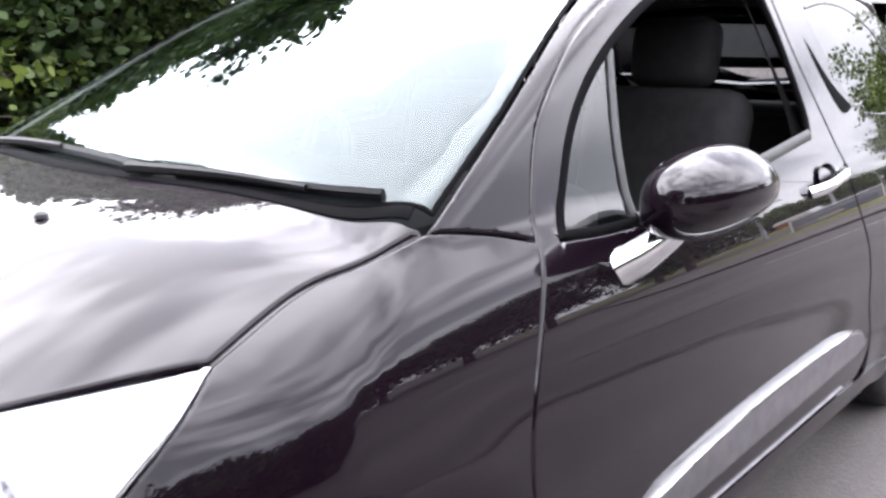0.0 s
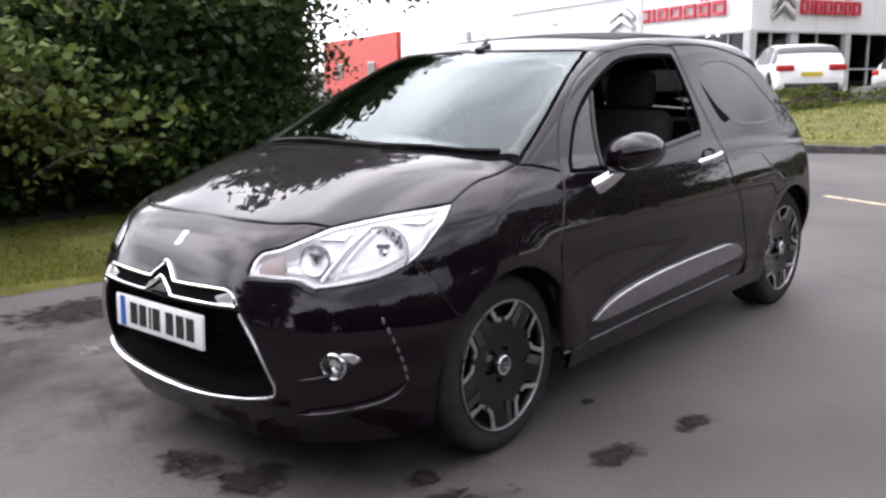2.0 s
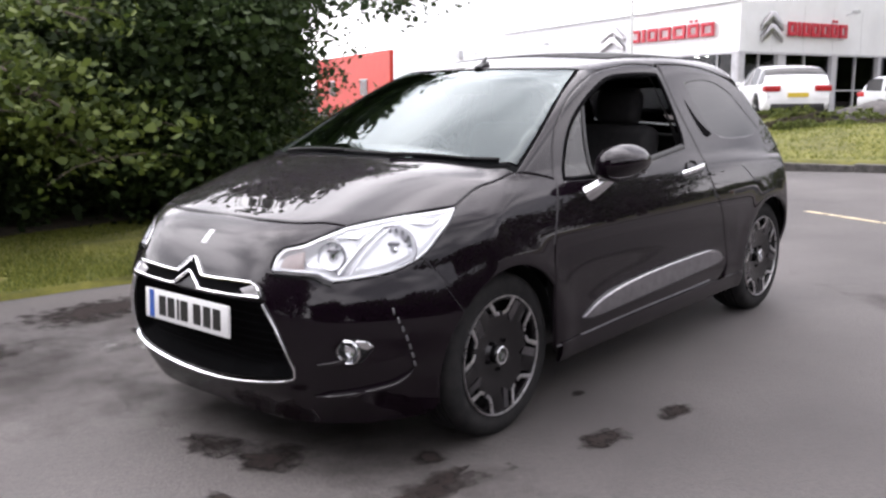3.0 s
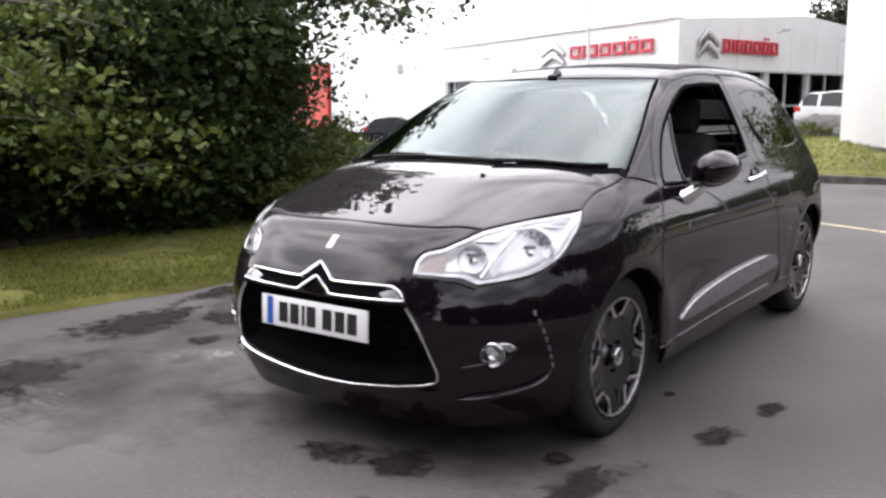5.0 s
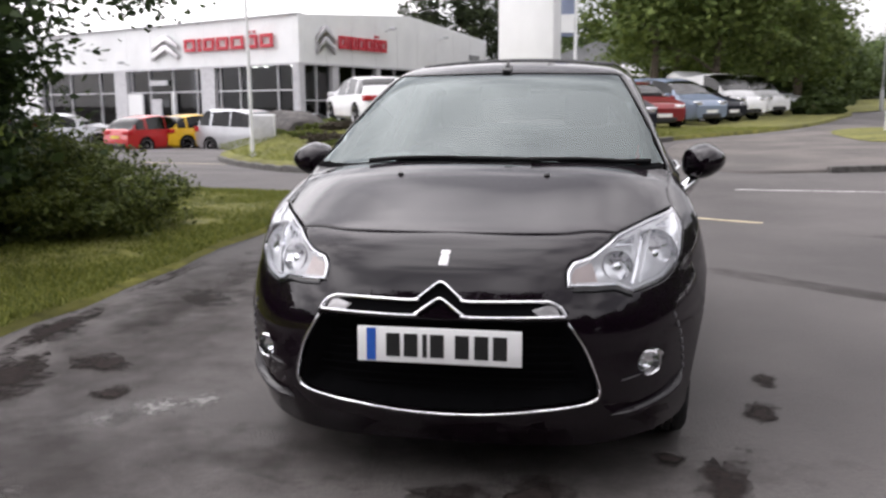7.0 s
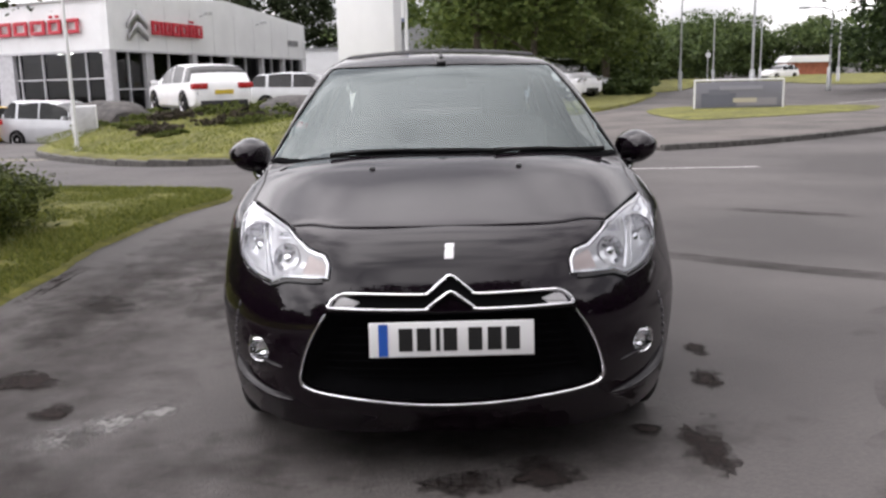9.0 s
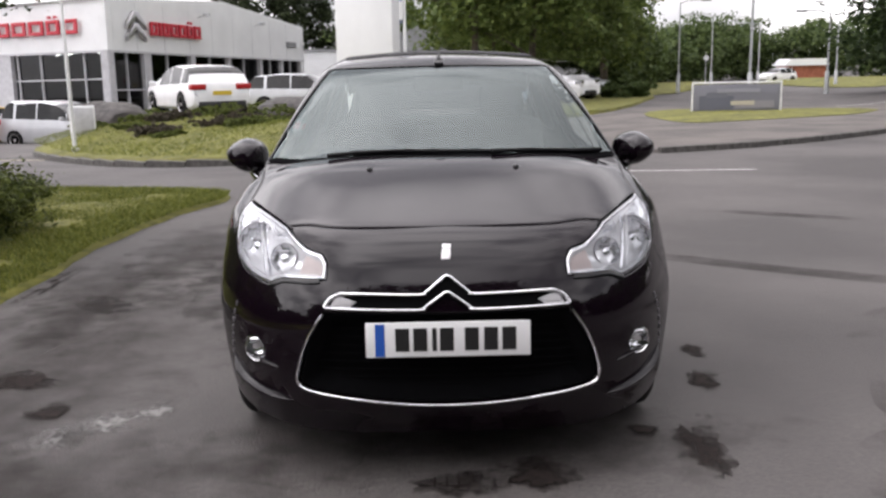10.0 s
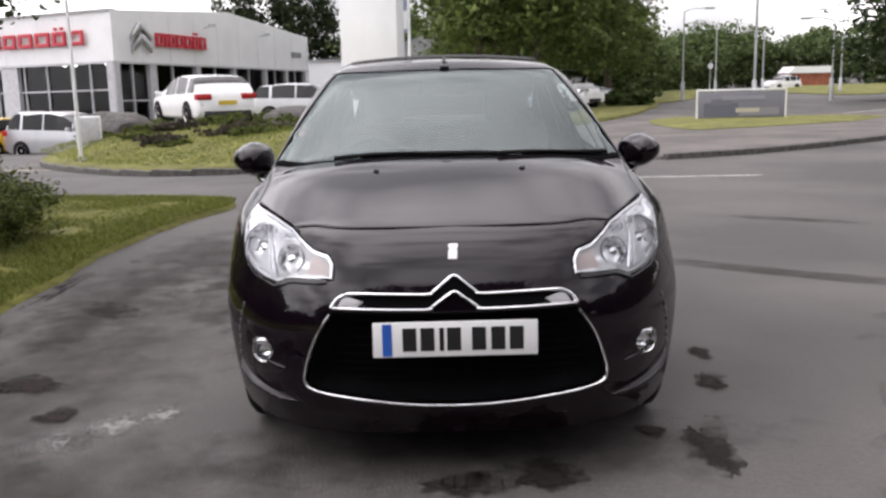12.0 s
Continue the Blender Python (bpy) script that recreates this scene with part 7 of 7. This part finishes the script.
# heather and rocks on the mound
HEATH = "heather clumps on the mound"
for k, (x, y, r) in enumerate([(-7.5, 20.5, 0.75), (-6.6, 19.6, 0.7), (-5.6, 20.8, 0.9), (-4.9, 19.4, 0.6), (-8.3, 22.4, 0.9), (-4.4, 22.0, 0.9), (-3.6, 20.2, 0.8), (-5.4, 25.0, 0.9), (-3.8, 24.4, 0.8), (-8.9, 20.4, 0.7), (-2.9, 18.3, 0.5), (-6.5, 17.7, 0.62), (-5.2, 18.3, 0.6), (-5.9, 16.9, 0.45), (-4.3, 17.4, 0.55), (-7.2, 18.7, 0.6), (-3.7, 19.0, 0.5)]):
    brown = k in (1, 3, 6, 8, 10, 11, 12)
    bush("low brown heather clump among boulders" if brown else "low green heather clump among boulders", x, y, 0.06 + mound(x, y), (r, r, r * (0.15 + 0.04 * (k % 3))), 120, 44, 0.055, HEATHER if brown else MOSS, 100 + k, HEATH, "heather_clump")


def boulder(x, y, r, seed, up=0.0):
    bm = bmesh.new()
    bmesh.ops.create_icosphere(bm, subdivisions=3, radius=r)
    for v in bm.verts:
        v.co *= 1 + 0.28 * noise.noise(v.co / r * 1.3 + Vector((seed, 0, 0)))
        v.co.z *= 0.62
    t = thing("boulder", "dark weathered boulder on the grass mound", "boulder", pose(x, y, land(x, y) + mound(x, y) + up), "boulders on the mound")
    part("stone", bm, ROCK, t)


for k, (x, y, r) in enumerate([(-9.3, 22.2, 0.95), (-8.7, 21.4, 0.85), (-9.6, 23.2, 0.8), (-3.2, 22.4, 0.9), (-2.3, 23.2, 0.7), (-0.8, 14.4, 0.28), (-2.6, 17.4, 0.3), (-4.3, 24.0, 1.1), (-4.6, 22.2, 0.75)]):
    boulder(x, y, r, k * 3.7, 0.12 if x < -8 else -0.05)

# trees beyond the row of cars, along the road, and far off
ROADSIDE = "roadside trees beyond the grass"
for k, (x, y, h, r, cz, rz, tr) in enumerate([(1.9, 37.5, 9.5, 3.4, 6.0, 3.6, 0.2), (4.6, 38.8, 9.0, 3.2, 5.6, 3.5, 0.2), (6.0, 57.0, 9.5, 3.4, 5.6, 4.0, 0.2), (7.6, 45.0, 9.5, 3.4, 5.0, 4.2, 0.2), (3.4, 48.0, 10, 3.6, 5.2, 4.6, 0.2), (10.6, 53.0, 13.0, 3.2, 6.2, 6.0, 0.25)]):
    tree("leafy roadside tree with a bare trunk", x, y, h, r, 200 + k, 0.26, 300, 36, LEAFROAD, 3.1 if k < 2 else 2.0, tr, group=ROADSIDE, crown_z=cz, tall=rz, clump_size=0.42)
WOODS = "dark woods behind the road"
for k, (x, y, h, r) in enumerate([(-4.0, 86, 10, 5.0), (3.0, 86, 10.5, 5.0), (8.5, 66, 8.5, 4.5), (12.0, 66, 7.5, 4.0), (15.5, 74, 6.4, 3.6), (19, 84, 6.0, 3.4), (22.5, 90, 5.2, 3.6), (28, 98, 6.6, 3.6), (34.0, 108, 7.4, 5.0), (39.5, 112, 7.2, 4.4), (48, 112, 7.2, 4.6), (53, 104, 8.2, 6.0), (60, 100, 9, 6.0)]):
    tree("tree in the dark woods behind the road", x, y, h, r, 300 + k, 0.36, 320, 44, LEAFFAR, 0.2, 0.2, group=WOODS, crown_z=h * 0.5, tall=h * 0.5, clump_size=0.6, limbs=4)
for k, (x, y, h, r) in enumerate([(25.2, 44.0, 14.5, 4.2), (31.0, 50.0, 13.5, 4.8), (31.0, 38.0, 12.0, 4.4), (29.0, 29.0, 10.0, 4.0), (27.0, 21.5, 8.4, 3.6), (24.5, 14.0, 7.6, 3.4)]):
    tree("big dark tree over the road's far side", x, y, h, r, 320 + k, 0.34, 330, 34, LEAF, 1.2, 0.3, group=WOODS, crown_z=h * 0.48, tall=h * 0.42, clump_size=0.5)
for k, (x, y, h) in enumerate([(-21.0, 88, 13.0), (-18.4, 87, 15.0), (-15.6, 88, 16.0), (-13.2, 86, 15.0), (-11.0, 88, 14.0)]):
    tree("narrow poplar behind the showroom", x, y, h, 1.5, 330 + k, 0.36, 200, 22, LEAFPOPLAR, 1.0, 0.2, group="poplars behind the showroom", crown_z=h * 0.55, tall=h * 0.46, clump_size=0.35, limbs=5)
hd = bush("clipped dark hedge by the grass", 10.0, 44.0, 0.1, (1.5, 1.2, 0.55), 180, 40, 0.14, LEAFFAR, 340, name="hedge")
# trees that close the car park behind the camera, as the paintwork mirrors them
CLOSE = "trees that close the car park"
for k, (x, y, h, r) in enumerate([(15.0, -2.0, 4.3, 3.2), (16.5, 2.6, 5.2, 3.0), (14.0, -7.0, 4.6, 3.4), (18.5, 7.6, 5.2, 3.0), (9.5, -12.0, 5.0, 3.4), (2.0, -15.0, 13.0, 4.2), (-3.0, -15.0, 12.0, 4.2), (-8.5, -11.5, 5.4, 3.2)]):
    tree("broadleaf tree at the edge of the car park", x, y, h, r, 400 + k, 0.36, 420, 34, LEAF, 0.1, 0.2, group=CLOSE, crown_z=h * 0.5, tall=h * 0.5, clump_size=0.42)

# grass blades on the verge and the island
g = np.random.default_rng(5)


def blades(name, label, ring, n, size, lift, box_, height=None):
    p = np.column_stack([g.uniform(box_[0], box_[1], n), g.uniform(box_[2], box_[3], n)])
    p = p[within(p, ring)]
    keep = np.array([noise.noise((q[0] * 1.6, q[1] * 1.6, 9.0)) > -0.55 for q in p])
    p = p[keep]
    verts = np.empty((len(p), 3, 3))
    a = g.uniform(0, 2 * math.pi, len(p))
    h = size * (0.5 + g.random(len(p)))
    base = np.array([land(x, y) + lift + (height(x, y) if height else 0.0) for x, y in p])
    w = h * 0.10 + 0.002
    verts[:, 0] = np.column_stack([p[:, 0] - w * np.cos(a), p[:, 1] - w * np.sin(a), base])
    verts[:, 1] = np.column_stack([p[:, 0] + w * np.cos(a), p[:, 1] + w * np.sin(a), base])
    verts[:, 2] = np.column_stack([p[:, 0] + h * 0.7 * g.standard_normal(len(p)), p[:, 1] + h * 0.7 * g.standard_normal(len(p)), base + h])
    me = bpy.data.meshes.new(name)
    m = len(p)
    me.vertices.add(m * 3)
    me.vertices.foreach_set("co", verts.ravel())
    me.loops.add(m * 3)
    me.loops.foreach_set("vertex_index", np.arange(m * 3, dtype=np.int32))
    me.polygons.add(m)
    me.polygons.foreach_set("loop_start", np.arange(0, m * 3, 3, dtype=np.int32))
    me.materials.append(GRASS)
    me.update()
    me.validate()
    tagged(new(name, me), label, "grass", kind="stuff")


blades("verge_grass", "short uneven grass on the verge", verge_edge, 150000, 0.034, 0.05, (-5.6, -2.3, -2.5, 8.2))
blades("island_grass", "mown grass on the island", island_edge, 90000, 0.045, 0.10, (-10.0, 6.0, 11.6, 27.0), mound)
